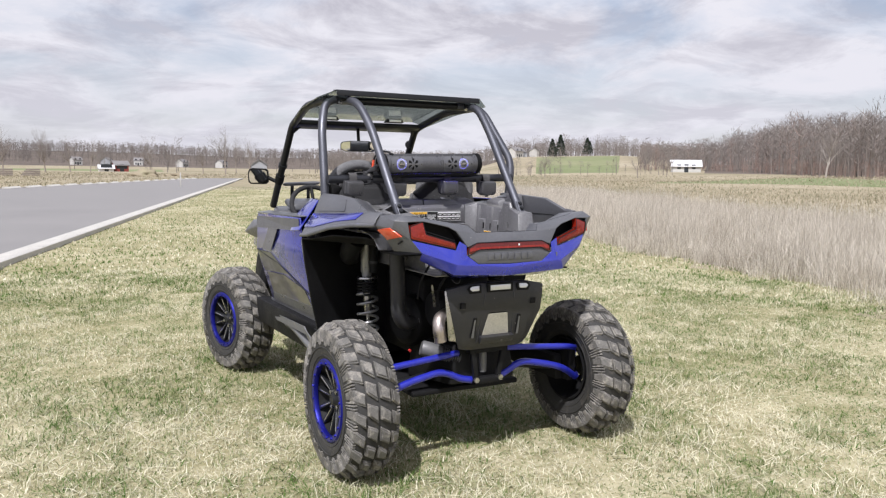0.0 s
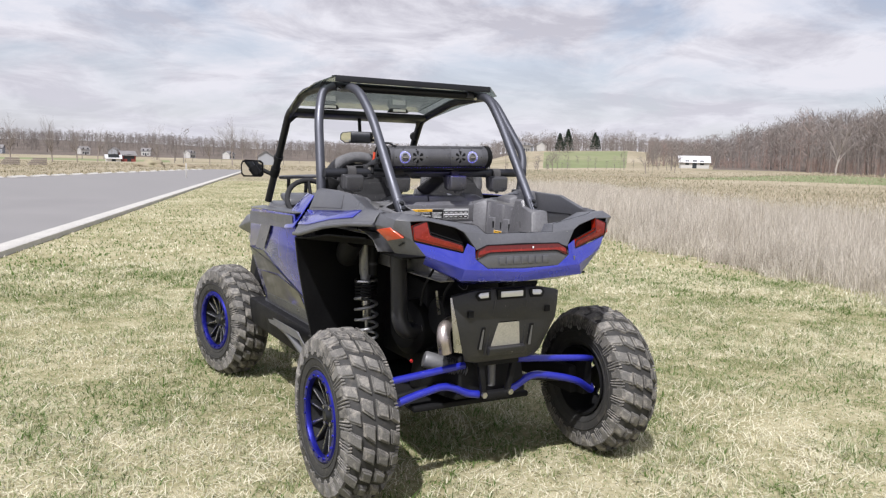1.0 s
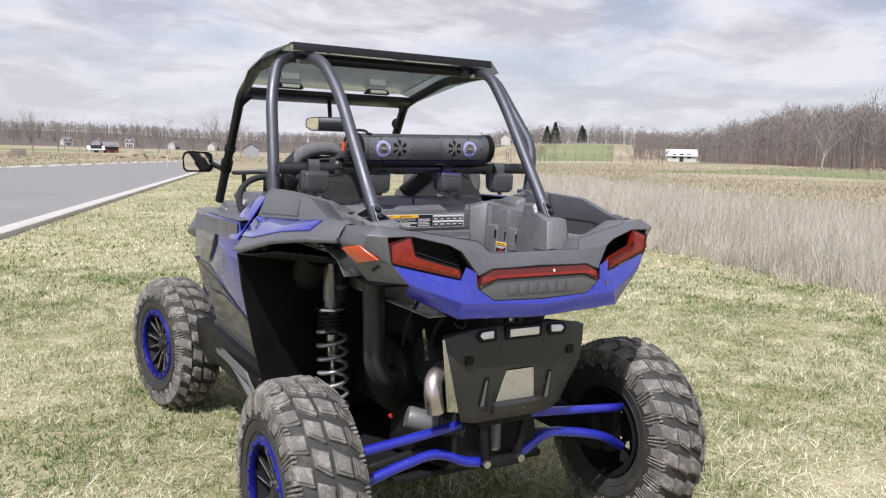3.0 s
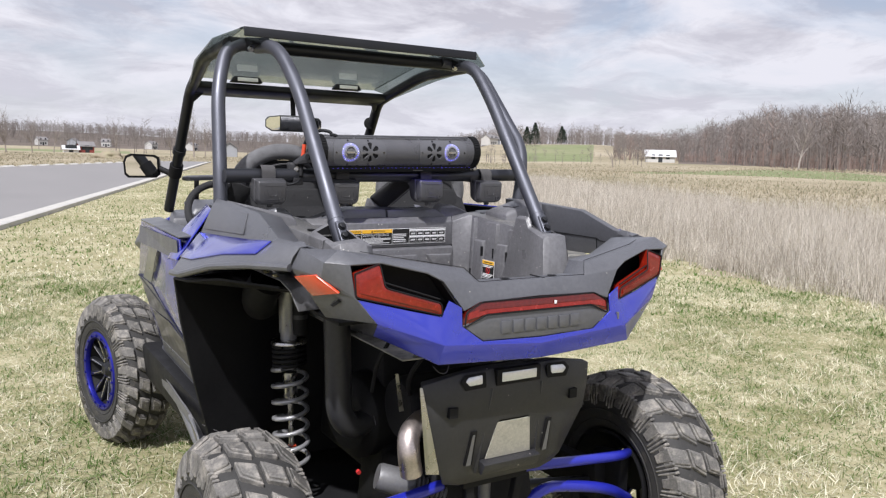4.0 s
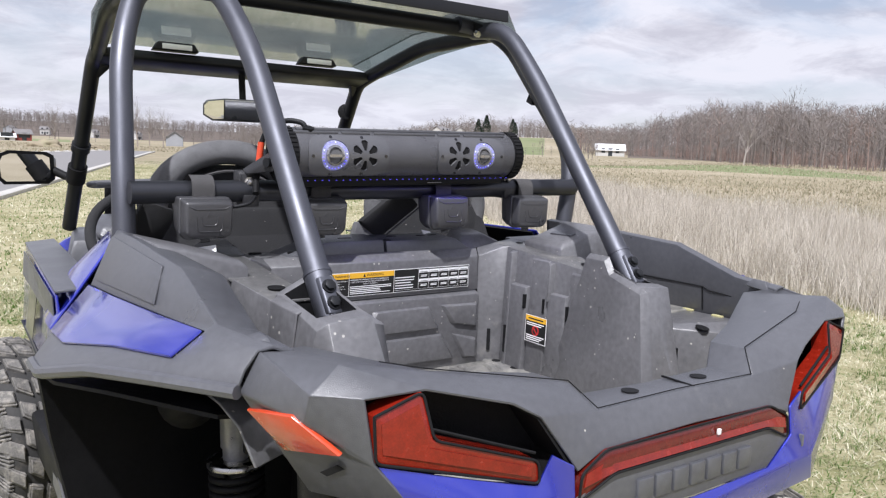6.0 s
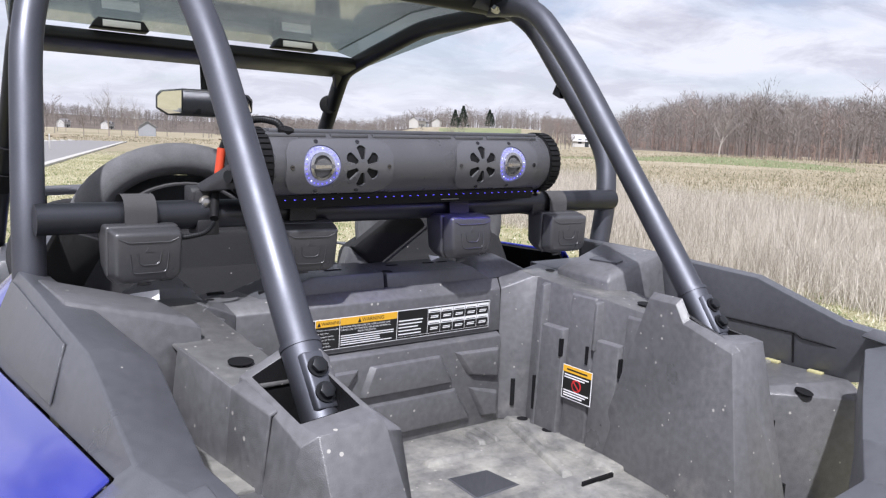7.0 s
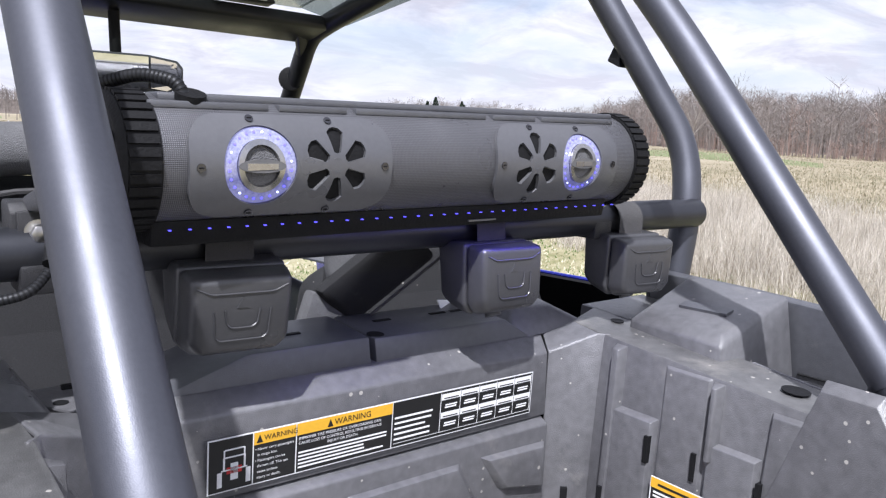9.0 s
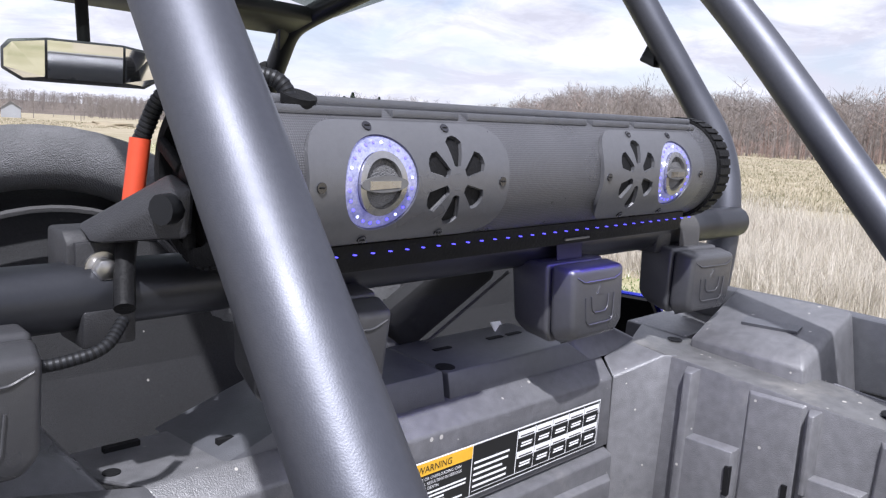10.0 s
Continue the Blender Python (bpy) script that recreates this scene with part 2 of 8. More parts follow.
SMOKED = tinted_sheet()


def carbon_weave():
    """Fine diagonal weave of the sound bar's skin: dark gaps between small raised threads."""
    m = material("woven_black_vinyl", (0.165, 0.165, 0.177), 0.34, 0.5, 0.1, 20, 300)
    nt = m.node_tree
    n, l = nt.nodes.new, nt.links.new
    p = nt.nodes["Principled BSDF"]
    tc, sep = n("ShaderNodeTexCoord"), n("ShaderNodeSeparateXYZ")
    l(tc.outputs["Object"], sep.inputs[0])

    def wave(a, b, op):
        k = n("ShaderNodeMath"); k.operation = op; l(a, k.inputs[0]); l(b, k.inputs[1])
        f = n("ShaderNodeMath"); f.operation = "MULTIPLY"; f.inputs[1].default_value = 1900; l(k.outputs[0], f.inputs[0])
        g = n("ShaderNodeMath"); g.operation = "SINE"; l(f.outputs[0], g.inputs[0])
        return g.outputs[0]
    mul = n("ShaderNodeMath"); mul.operation = "MULTIPLY"
    l(wave(sep.outputs[0], sep.outputs[2], "ADD"), mul.inputs[0]); l(wave(sep.outputs[0], sep.outputs[2], "SUBTRACT"), mul.inputs[1])
    mr = n("ShaderNodeMapRange"); mr.inputs[1].default_value, mr.inputs[2].default_value = -0.6, 0.6
    l(mul.outputs[0], mr.inputs[0])
    shade = n("ShaderNodeMix"); shade.data_type = "RGBA"; shade.inputs[6].default_value = (0.10, 0.10, 0.107, 1)
    l(mr.outputs[0], shade.inputs[0]); l(p.inputs["Base Color"].links[0].from_socket, shade.inputs[7]); l(shade.outputs[2], p.inputs["Base Color"])
    bp = n("ShaderNodeBump"); bp.inputs["Strength"].default_value, bp.inputs["Distance"].default_value = 0.35, 0.001
    l(mr.outputs[0], bp.inputs["Height"]); l(bp.outputs[0], p.inputs["Normal"])
    return m


WEAVE = carbon_weave()

# ---- building helpers ----
def finish(name, bm, mat, parent=None, label="", smooth=35, bevel=0.0, segs=2):
    """Link a bmesh as one mesh object, with its sharp edges rounded and soft ones shaded smooth."""
    bmesh.ops.remove_doubles(bm, verts=bm.verts, dist=1e-5)
    bmesh.ops.recalc_face_normals(bm, faces=bm.faces)
    if bevel:
        edges = [e for e in bm.edges if len(e.link_faces) == 2 and e.calc_face_angle(0) > radians(25)]
        if edges:
            bmesh.ops.bevel(bm, geom=edges, offset=bevel, segments=segs, affect="EDGES", profile=0.5, clamp_overlap=True)
    me = bpy.data.meshes.new(name)
    bm.to_mesh(me)
    bm.free()
    for mm in (mat if isinstance(mat, (list, tuple)) else [mat]):
        me.materials.append(mm)
    if smooth:
        me.polygons.foreach_set("use_smooth", [True] * len(me.polygons))
        me.set_sharp_from_angle(angle=radians(smooth))
    ob = new(name, me)
    if parent:
        ob.parent = parent
        if parent.type == "EMPTY":
            ob.matrix_parent_inverse = Matrix.Translation(-parent.location)
    if label:
        ob["label"] = label
    return ob


part = finish


def from_arrays(name, verts, faces, mat, parent=None, smooth=False):
    me = bpy.data.meshes.new(name)
    me.from_pydata([tuple(v) for v in verts], [], [tuple(f) for f in faces])
    me.materials.append(mat)
    ob = new(name, me)
    if parent:
        ob.parent = parent
    return ob


def hull(points, s=1, bm=None):
    """Add the convex hull of some points (x mirrored by s)."""
    one = bmesh.new()
    for x, y, z in points:
        one.verts.new((x * s, y, z))
    r = bmesh.ops.convex_hull(one, input=one.verts)
    bmesh.ops.delete(one, geom=[v for v in one.verts if not v.link_faces], context="VERTS")
    bmesh.ops.dissolve_limit(one, angle_limit=radians(3), verts=one.verts, edges=one.edges)
    return join(bm, one)


def join(bm, one):
    if bm is None:
        return one
    me = bpy.data.meshes.new("t")
    one.to_mesh(me)
    one.free()
    bm.from_mesh(me)
    bpy.data.meshes.remove(me)
    return bm


def box(x0, x1, y0, y1, z0, z1, bm=None, m=None):
    one = bmesh.new()
    bmesh.ops.create_cube(one, size=1.0)
    for v in one.verts:
        v.co = Vector(((x0 + x1) / 2 + v.co.x * (x1 - x0), (y0 + y1) / 2 + v.co.y * (y1 - y0), (z0 + z1) / 2 + v.co.z * (z1 - z0)))
    if m:
        one.transform(m)
    return join(bm, one)


def sheet(points, faces, thick=0.006, s=1, bm=None, mats=None):
    """A folded panel: faces over points (x mirrored by s), given thickness."""
    one = bmesh.new()
    vs = [one.verts.new((x * s, y, z)) for x, y, z in points]
    for k, f in enumerate(faces):
        fc = one.faces.new([vs[i] for i in f])
        fc.material_index = mats[k] if mats else 0
    bmesh.ops.recalc_face_normals(one, faces=one.faces)
    if thick:
        bmesh.ops.solidify(one, geom=one.faces[:], thickness=thick)
    return join(bm, one)


def twin_sheet(points, faces, thick=0.006):
    """A folded panel and its mirror image, welded along the middle, given thickness."""
    one = bmesh.new()
    for s in (-1, 1):
        vs = [one.verts.new((x * s, y, z)) for x, y, z in points]
        for f in faces:
            one.faces.new([vs[i] for i in (f if s > 0 else f[::-1])])
    bmesh.ops.remove_doubles(one, verts=one.verts, dist=1e-5)
    bmesh.ops.recalc_face_normals(one, faces=one.faces)
    bmesh.ops.solidify(one, geom=one.faces[:], thickness=thick)
    return one


def rounded_path(pts, fillet, steps=6):
    pts = [Vector(p) for p in pts]
    out = [pts[0]]
    for a, b, c in zip(pts, pts[1:], pts[2:]):
        d = min(fillet, (b - a).length * 0.48, (c - b).length * 0.48)
        p, q = b + (a - b).normalized() * d, b + (c - b).normalized() * d
        for k in range(steps + 1):
            t = k / steps
            out.append(p * (1 - t) ** 2 + b * 2 * t * (1 - t) + q * t * t)
    return out + [pts[-1]]


def tube(pts, r, fillet=0.05, segs=14, bm=None, s=1, steps=6, taper=None):
    """A round tube swept along a path whose corners are rounded."""
    one = bmesh.new()
    path = rounded_path([(x * s, y, z) for x, y, z in pts], fillet, steps) if fillet else [Vector((x * s, y, z)) for x, y, z in pts]
    t0 = (path[1] - path[0]).normalized()
    up = t0.orthogonal().normalized()
    rings = []
    for i, p in enumerate(path):
        t = (path[min(i + 1, len(path) - 1)] - path[max(i - 1, 0)]).normalized()
        up = (up - t * up.dot(t)).normalized()
        side = t.cross(up)
        rr = r if taper is None else r + (taper - r) * i / (len(path) - 1)
        rings.append([one.verts.new(p + up * math.cos(a) * rr + side * math.sin(a) * rr) for a in (2 * math.pi * k / segs for k in range(segs))])
    for a, b in zip(rings, rings[1:]):
        for k in range(segs):
            one.faces.new((a[k], a[(k + 1) % segs], b[(k + 1) % segs], b[k]))
    one.faces.new(rings[0][::-1])
    one.faces.new(rings[-1])
    return join(bm, one)


def lathe(profile, segs=32, m=None, bm=None, closed=False):
    """Turn a profile of (radius, height) about the x axis: height runs along x."""
    one = bmesh.new()
    rings = []
    for r, h in profile:
        if r < 1e-6:
            rings.append([one.verts.new((h, 0, 0))] * segs)
        else:
            rings.append([one.verts.new((h, r * math.cos(2 * math.pi * k / segs), r * math.sin(2 * math.pi * k / segs))) for k in range(segs)])
    pairs = list(zip(rings, rings[1:])) + ([(rings[-1], rings[0])] if closed else [])
    for a, b in pairs:
        for k in range(segs):
            q = []
            for v in (a[k], a[(k + 1) % segs], b[(k + 1) % segs], b[k]):
                if v not in q:
                    q.append(v)
            if len(q) > 2:
                one.faces.new(q)
    if m:
        one.transform(m)
    return join(bm, one)


def disc(center, normal, r, depth, segs=20, bm=None):
    """A short cylinder from center along normal."""
    q = Vector(normal).normalized().to_track_quat("X", "Z").to_matrix().to_4x4()
    return lathe([(0, 0), (r, 0), (r, depth), (0, depth)], segs, Matrix.Translation(center) @ q, bm)


def thing(name, label, category, group="", at=(0, 0, 0)):
    ob = new(name)
    ob.location = at
    ob.empty_display_size = 0.2
    return tagged(ob, label, category, group)

# ---- ground, road and distance ----
def kerb_x(y):
    return -5.14 + 0.303 * y


def far_kerb_x(y):
    return -2.65 + 0.46 * (y - 51.6) if y > 30 else kerb_x(y) - 16.54


def dry_x(y):
    return 6.05 + 0.33 * y


def smooth01(v):
    v = max(0.0, min(1.0, v))
    return v * v * (3 - 2 * v)


def terrain(x, y):
    """Height of the land: flat round the lawn, low mounds to the east, rolling farmland and wooded ridges far off."""
    r = math.hypot(x, y)
    th = math.degrees(math.atan2(x, y))
    z = 0.0
    z += 1.1 * math.exp(-(((x - 92) / 26) ** 2 + ((y - 58) / 14) ** 2))
    z += 2.6 * smooth01((r - 110) / 160) * smooth01((th - 25) / 20)
    z += 7.0 * smooth01((r - 200) / 190) * smooth01((th - 30) / 5) * (1 - smooth01((th - 42) / 8))
    z += 7 * smooth01((r - 420) / 420) * (0.75 + 0.25 * math.sin(th * 0.21 + 1.0))
    z += 3.0 * smooth01((r - 250) / 120) * smooth01((th - 48) / 8)
    z += 8.5 * smooth01((r - 200) / 170) * smooth01((th - 46) / 10)
    z += 8.0 * smooth01((r - 520) / 330) * (1 - smooth01((th - 22) / 10))
    if 8 < r < 400:
        off = x - (-5.14 + 0.303 * y)
        clear = 1.0 if off > 6 or off < -24 or y > 110 else (smooth01((off - 1) / 5) if off > 0 else smooth01((-17 - off) / 6))
        z += 0.10 * noise.noise((x * 0.06, y * 0.06, 0.3)) * smooth01((r - 14) / 30) * clear
        if -17 < off < -1 and y < 108:
            z -= 0.10
    return z


def mix_material(name, layers, scale=0.4, bump=0.3):
    """Ground whose colours mingle at three scales."""
    m = bpy.data.materials.new(name)
    m.use_nodes = True
    nt = m.node_tree
    n, l = nt.nodes.new, nt.links.new
    p = nt.nodes["Principled BSDF"]
    p.inputs["Roughness"].default_value = 0.95
    p.inputs["Specular IOR Level"].default_value = 0.15
    tc = n("ShaderNodeTexCoord")
    add = None
    for k, (s, w) in enumerate(((scale, 0.5), (scale * 9, 0.35), (scale * 70, 0.35))):
        t = n("ShaderNodeTexNoise"); t.inputs["Scale"].default_value, t.inputs["Detail"].default_value = s, 6
        l(tc.outputs["Object"], t.inputs["Vector"])
        q = n("ShaderNodeMath"); q.operation = "MULTIPLY_ADD"; q.inputs[1].default_value = w
        l(t.outputs["Fac"], q.inputs[0])
        if add:
            l(add.outputs[0], q.inputs[2])
        else:
            q.inputs[2].default_value = 0
        add = q
    ramp = n("ShaderNodeValToRGB")
    while len(ramp.color_ramp.elements) < len(layers):
        ramp.color_ramp.elements.new(0.5)
    for e, (pos, c) in zip(ramp.color_ramp.elements, layers):
        e.position, e.color = pos, (*c, 1)
    l(add.outputs[0], ramp.inputs[0])
    l(ramp.outputs[0], p.inputs["Base Color"])
    bt = n("ShaderNodeTexNoise"); bt.inputs["Scale"].default_value, bt.inputs["Detail"].default_value = 45, 6
    l(tc.outputs["Object"], bt.inputs["Vector"])
    bp = n("ShaderNodeBump"); bp.inputs["Strength"].default_value, bp.inputs["Distance"].default_value = bump, 0.03
    l(bt.outputs["Fac"], bp.inputs["Height"]); l(bp.outputs[0], p.inputs["Normal"])
    return m


LAWN = mix_material("lawn", [(0.42, (0.14, 0.16, 0.06)), (0.56, (0.29, 0.265, 0.15)), (0.70, (0.44, 0.40, 0.27))], 0.35)
FIELD = mix_material("fallow_field", [(0.42, (0.16, 0.155, 0.085)), (0.58, (0.30, 0.26, 0.18)), (0.72, (0.40, 0.35, 0.26))], 0.03)
PASTURE = mix_material("green_pasture", [(0.42, (0.15, 0.185, 0.085)), (0.6, (0.20, 0.225, 0.115)), (0.72, (0.26, 0.26, 0.155))], 0.02)
WOODLAND = mix_material("leafless_woodland_floor", [(0.42, (0.085, 0.072, 0.062)), (0.58, (0.125, 0.105, 0.09)), (0.72, (0.17, 0.14, 0.12))], 0.05)
SOIL = mix_material("bare_soil", [(0.42, (0.21, 0.18, 0.12)), (0.6, (0.30, 0.255, 0.185)), (0.72, (0.30, 0.28, 0.18))], 0.08)


def build_ground():
    radii = [0, 3, 6, 9, 12, 16, 20, 26, 33, 41, 50, 60, 72, 86, 102, 120, 140, 163, 190, 220, 255, 295, 340, 390, 450, 520, 600, 700, 820, 1000, 1300, 1800, 2600, 4000]
    segs = 240
    bm = bmesh.new()
    rings = [[bm.verts.new((0, 0, 0))]]
    for r in radii[1:]:
        rings.append([bm.verts.new((r * math.sin(a), r * math.cos(a), terrain(r * math.sin(a), r * math.cos(a)))) for a in (2 * math.pi * k / segs for k in range(segs))])
    for k in range(segs):
        bm.faces.new((rings[0][0], rings[1][(k + 1) % segs], rings[1][k]))
    for a, b in zip(rings[1:], rings[2:]):
        for k in range(segs):
            bm.faces.new((a[k], a[(k + 1) % segs], b[(k + 1) % segs], b[k]))
    for f in bm.faces:
        c = f.calc_center_median()
        r, th = math.hypot(c.x, c.y), math.degrees(math.atan2(c.x, c.y))
        if c.x > dry_x(c.y) + 0.5 or (c.x < far_kerb_x(c.y) and r > 20):
            f.material_index = 1
        if r > 52 and f.material_index == 0:
            f.material_index = 1
        if 180 < r < 330 and 36.5 < th < 42.5:
            f.material_index = 2
        if 230 < r < 330 and -2 < th < 9:
            f.material_index = 2
        if r > 500 or (r > 200 and th > 48):
            f.material_index = 3
        if ((c.x - 92) / 30) ** 2 + ((c.y - 58) / 17) ** 2 < 1:
            f.material_index = 2
        if 100 < r < 150 and -5 < th < 18 or (95 < r < 130 and 40 < th < 75):
            f.material_index = 4
    ob = finish("ground", bm, [LAWN, FIELD, PASTURE, WOODLAND, SOIL], smooth=60)
    tagged(ob, "mown lawn running out into fallow fields and farmland", "ground", kind="structure")


build_ground()


def strip(name, left, right, mat, z, label, category, thick=0.0, parent=None, base=-0.25):
    """A long slab between two lines of (x, y)."""
    bm = bmesh.new()
    a = [bm.verts.new((x, y, z(x, y))) for x, y in left]
    b = [bm.verts.new((x, y, z(x, y))) for x, y in right]
    c = [bm.verts.new((x, y, base)) for x, y in left]
    d = [bm.verts.new((x, y, base)) for x, y in right]
    for i in range(len(left) - 1):
        bm.faces.new((a[i], a[i + 1], b[i + 1], b[i]))
        bm.faces.new((c[i], a[i], a[i + 1], c[i + 1]))
        bm.faces.new((d[i + 1], b[i + 1], b[i], d[i]))
    ob = finish(name, bm, mat, parent, smooth=30)
    tagged(ob, label, category, kind="structure")
    return ob


ROAD_Z = 0.015
YS = [-60, -30, -15, -5, 0, 5, 10, 15, 20, 26, 33, 41, 50, 60, 72, 86, 100]
near_edge = [(kerb_x(y) - 0.50, y) for y in YS]
far_edge = [(far_kerb_x(y) + 0.5, y) for y in YS]
strip("road", far_edge, near_edge, ASPHALT, lambda x, y: ROAD_Z, "smooth grey asphalt road between concrete kerbs", "road")


def build_kerb(name, offset, side, group):
    """Concrete kerb in cast lengths: a rolled upstand with a flat gutter towards the road."""
    top = thing(name, "pale concrete kerb and gutter along the road edge", "kerb", group)
    tagged(top, kind="structure")
    d = Vector((0.303, 1, 0)).normalized()
    nrm = Vector((-d.y, d.x, 0)) * side
    prof = [(0.0, -0.2), (0.0, 0.085), (0.03, 0.098), (0.13, 0.098), (0.18, 0.080), (0.25, 0.038), (0.53, 0.030), (0.53, -0.2)]
    length, gap = 3.0, 0.012
    y = -20.0
    shared = None
    while y < 95:
        if shared is None:
            bm = bmesh.new()
            ends = []
            for t in (0, length - gap):
                ends.append([bm.verts.new(d * t + nrm * u + Vector((0, 0, z))) for u, z in prof])
            for i in range(len(prof) - 1):
                bm.faces.new((ends[0][i], ends[0][i + 1], ends[1][i + 1], ends[1][i]))
            bm.faces.new(ends[0]); bm.faces.new(ends[1][::-1])
            ob = finish("kerb_stone", bm, CONCRETE, top, smooth=30)
            shared = ob.data
        else:
            ob = new("kerb_stone", shared)
            ob.parent = top
        ob.location = (kerb_x(y) + offset(y), y, terrain(kerb_x(y), y) if y > 30 else 0.0)
        y += length * d.y


build_kerb("kerb", lambda y: 0.0, 1, "road kerbs")
build_kerb("kerb_opposite", lambda y: far_kerb_x(y) - kerb_x(y), -1, "road kerbs")


# ---- grass ----
def blade_material(name, dark, mid, pale, trans=0.25, patch=0.5):
    m = bpy.data.materials.new(name)
    m.use_nodes = True
    nt = m.node_tree
    n, l = nt.nodes.new, nt.links.new
    p = nt.nodes["Principled BSDF"]
    p.inputs["Roughness"].default_value, p.inputs["Specular IOR Level"].default_value = 0.7, 0.25
    geo, tc = n("ShaderNodeNewGeometry"), n("ShaderNodeTexCoord")
    t = n("ShaderNodeTexNoise"); t.inputs["Scale"].default_value, t.inputs["Detail"].default_value = 0.8, 5
    l(tc.outputs["Object"], t.inputs["Vector"])
    q = n("ShaderNodeMath"); q.operation = "MULTIPLY_ADD"; q.inputs[1].default_value = patch * 2
    l(t.outputs["Fac"], q.inputs[0]); l(geo.outputs["Random Per Island"], q.inputs[2])
    t2 = n("ShaderNodeTexNoise"); t2.inputs["Scale"].default_value, t2.inputs["Detail"].default_value = 5.5, 4
    l(tc.outputs["Object"], t2.inputs["Vector"])
    q2 = n("ShaderNodeMath"); q2.operation = "MULTIPLY_ADD"; q2.inputs[1].default_value = patch * 1.5
    l(t2.outputs["Fac"], q2.inputs[0]); l(q.outputs[0], q2.inputs[2])
    s = n("ShaderNodeMath"); s.operation = "SUBTRACT"; s.inputs[1].default_value = patch * 1.75
    l(q2.outputs[0], s.inputs[0])
    ramp = n("ShaderNodeValToRGB")
    ramp.color_ramp.elements.new(0.5)
    for e, (pos, c) in zip(ramp.color_ramp.elements, ((0.14, dark), (0.46, mid), (0.92, pale))):
        e.position, e.color = pos, (*c, 1)
    l(s.outputs[0], ramp.inputs[0]); l(ramp.outputs[0], p.inputs["Base Color"])
    tr, mix = n("ShaderNodeBsdfTranslucent"), n("ShaderNodeMixShader")
    l(ramp.outputs[0], tr.inputs[0])
    mix.inputs[0].default_value = trans
    l(p.outputs[0], mix.inputs[1]); l(tr.outputs[0], mix.inputs[2]); l(mix.outputs[0], nt.nodes["Material Output"].inputs[0])
    return m


LAWN_BLADE = blade_material("lawn_blades", (0.095, 0.170, 0.036), (0.335, 0.345, 0.185), (0.77, 0.725, 0.565), patch=1.0)
STRAW = blade_material("dead_stalks", (0.30, 0.265, 0.215), (0.53, 0.485, 0.415), (0.76, 0.71, 0.63), patch=0.5)
SEDGE = blade_material("fallow_tufts", (0.20, 0.19, 0.11), (0.37, 0.325, 0.23), (0.52, 0.46, 0.35), patch=0.5)


def stalks(name, xy, height, width, lean, mat, label, category, parts=1, seed=3):
    """Many blades or stalks as one mesh: each is a narrow tapered ribbon that bends over."""
    rng = np.random.default_rng(seed)
    k = len(xy)
    az, face = rng.uniform(0, 2 * np.pi, k), rng.uniform(0, 2 * np.pi, k)
    hgt, wid = height, width
    ln = np.abs(rng.normal(0, 1, k)) * lean
    base = np.c_[xy, np.array([terrain(x, y) if abs(x) + abs(y) > 14 else 0.0 for x, y in xy])]
    wv = np.c_[np.cos(face), np.sin(face), np.zeros(k)] * (wid / 2)[:, None]
    rows = [base - wv, base + wv]
    for j in range(1, parts + 1):
        f = j / parts
        c = base + np.c_[np.cos(az) * ln * hgt * f ** 1.6, np.sin(az) * ln * hgt * f ** 1.6, hgt * f * (1 - 0.25 * np.minimum(ln, 1.5) * f)]
        if j < parts:
            rows += [c - wv * (1 - 0.5 * f), c + wv * (1 - 0.5 * f)]
        else:
            rows += [c]
    per = len(rows)
    verts = np.stack(rows, 1).reshape(-1, 3)
    off = np.arange(k)[:, None] * per
    tris = []
    for j in range(parts - 1):
        b = 2 * j
        tris += [off + [b, b + 1, b + 3], off + [b, b + 3, b + 2]]
    b = 2 * (parts - 1)
    tris.append(off + [b, b + 1, b + 2])
    tri = np.concatenate(tris).astype(np.int32)
    me = bpy.data.meshes.new(name)
    me.vertices.add(len(verts)); me.vertices.foreach_set("co", verts.astype(np.float32).ravel())
    me.loops.add(tri.size); me.loops.foreach_set("vertex_index", tri.ravel())
    me.polygons.add(len(tri)); me.polygons.foreach_set("loop_start", np.arange(0, tri.size, 3, dtype=np.int32))
    me.update(calc_edges=True)
    me.materials.append(mat)
    ob = new(name, me)
    tagged(ob, label, category, kind="stuff")
    return ob


def lawn_points(count, seed, reach, power):
    rng = np.random.default_rng(seed)
    out = []
    while sum(map(len, out)) < count:
        r = reach * rng.uniform(0.02, 1, count) ** power
        a = rng.uniform(radians(-50), radians(100), count)
        p = np.c_[-1.6 + r * np.sin(a), -2.4 + r * np.cos(a)]
        ok = (p[:, 0] > -5.14 + 0.303 * p[:, 1] + 0.02) & (p[:, 0] < 6.05 + 0.33 * p[:, 1] + 0.7)
        out.append(p[ok])
    return np.concatenate(out)[:count]


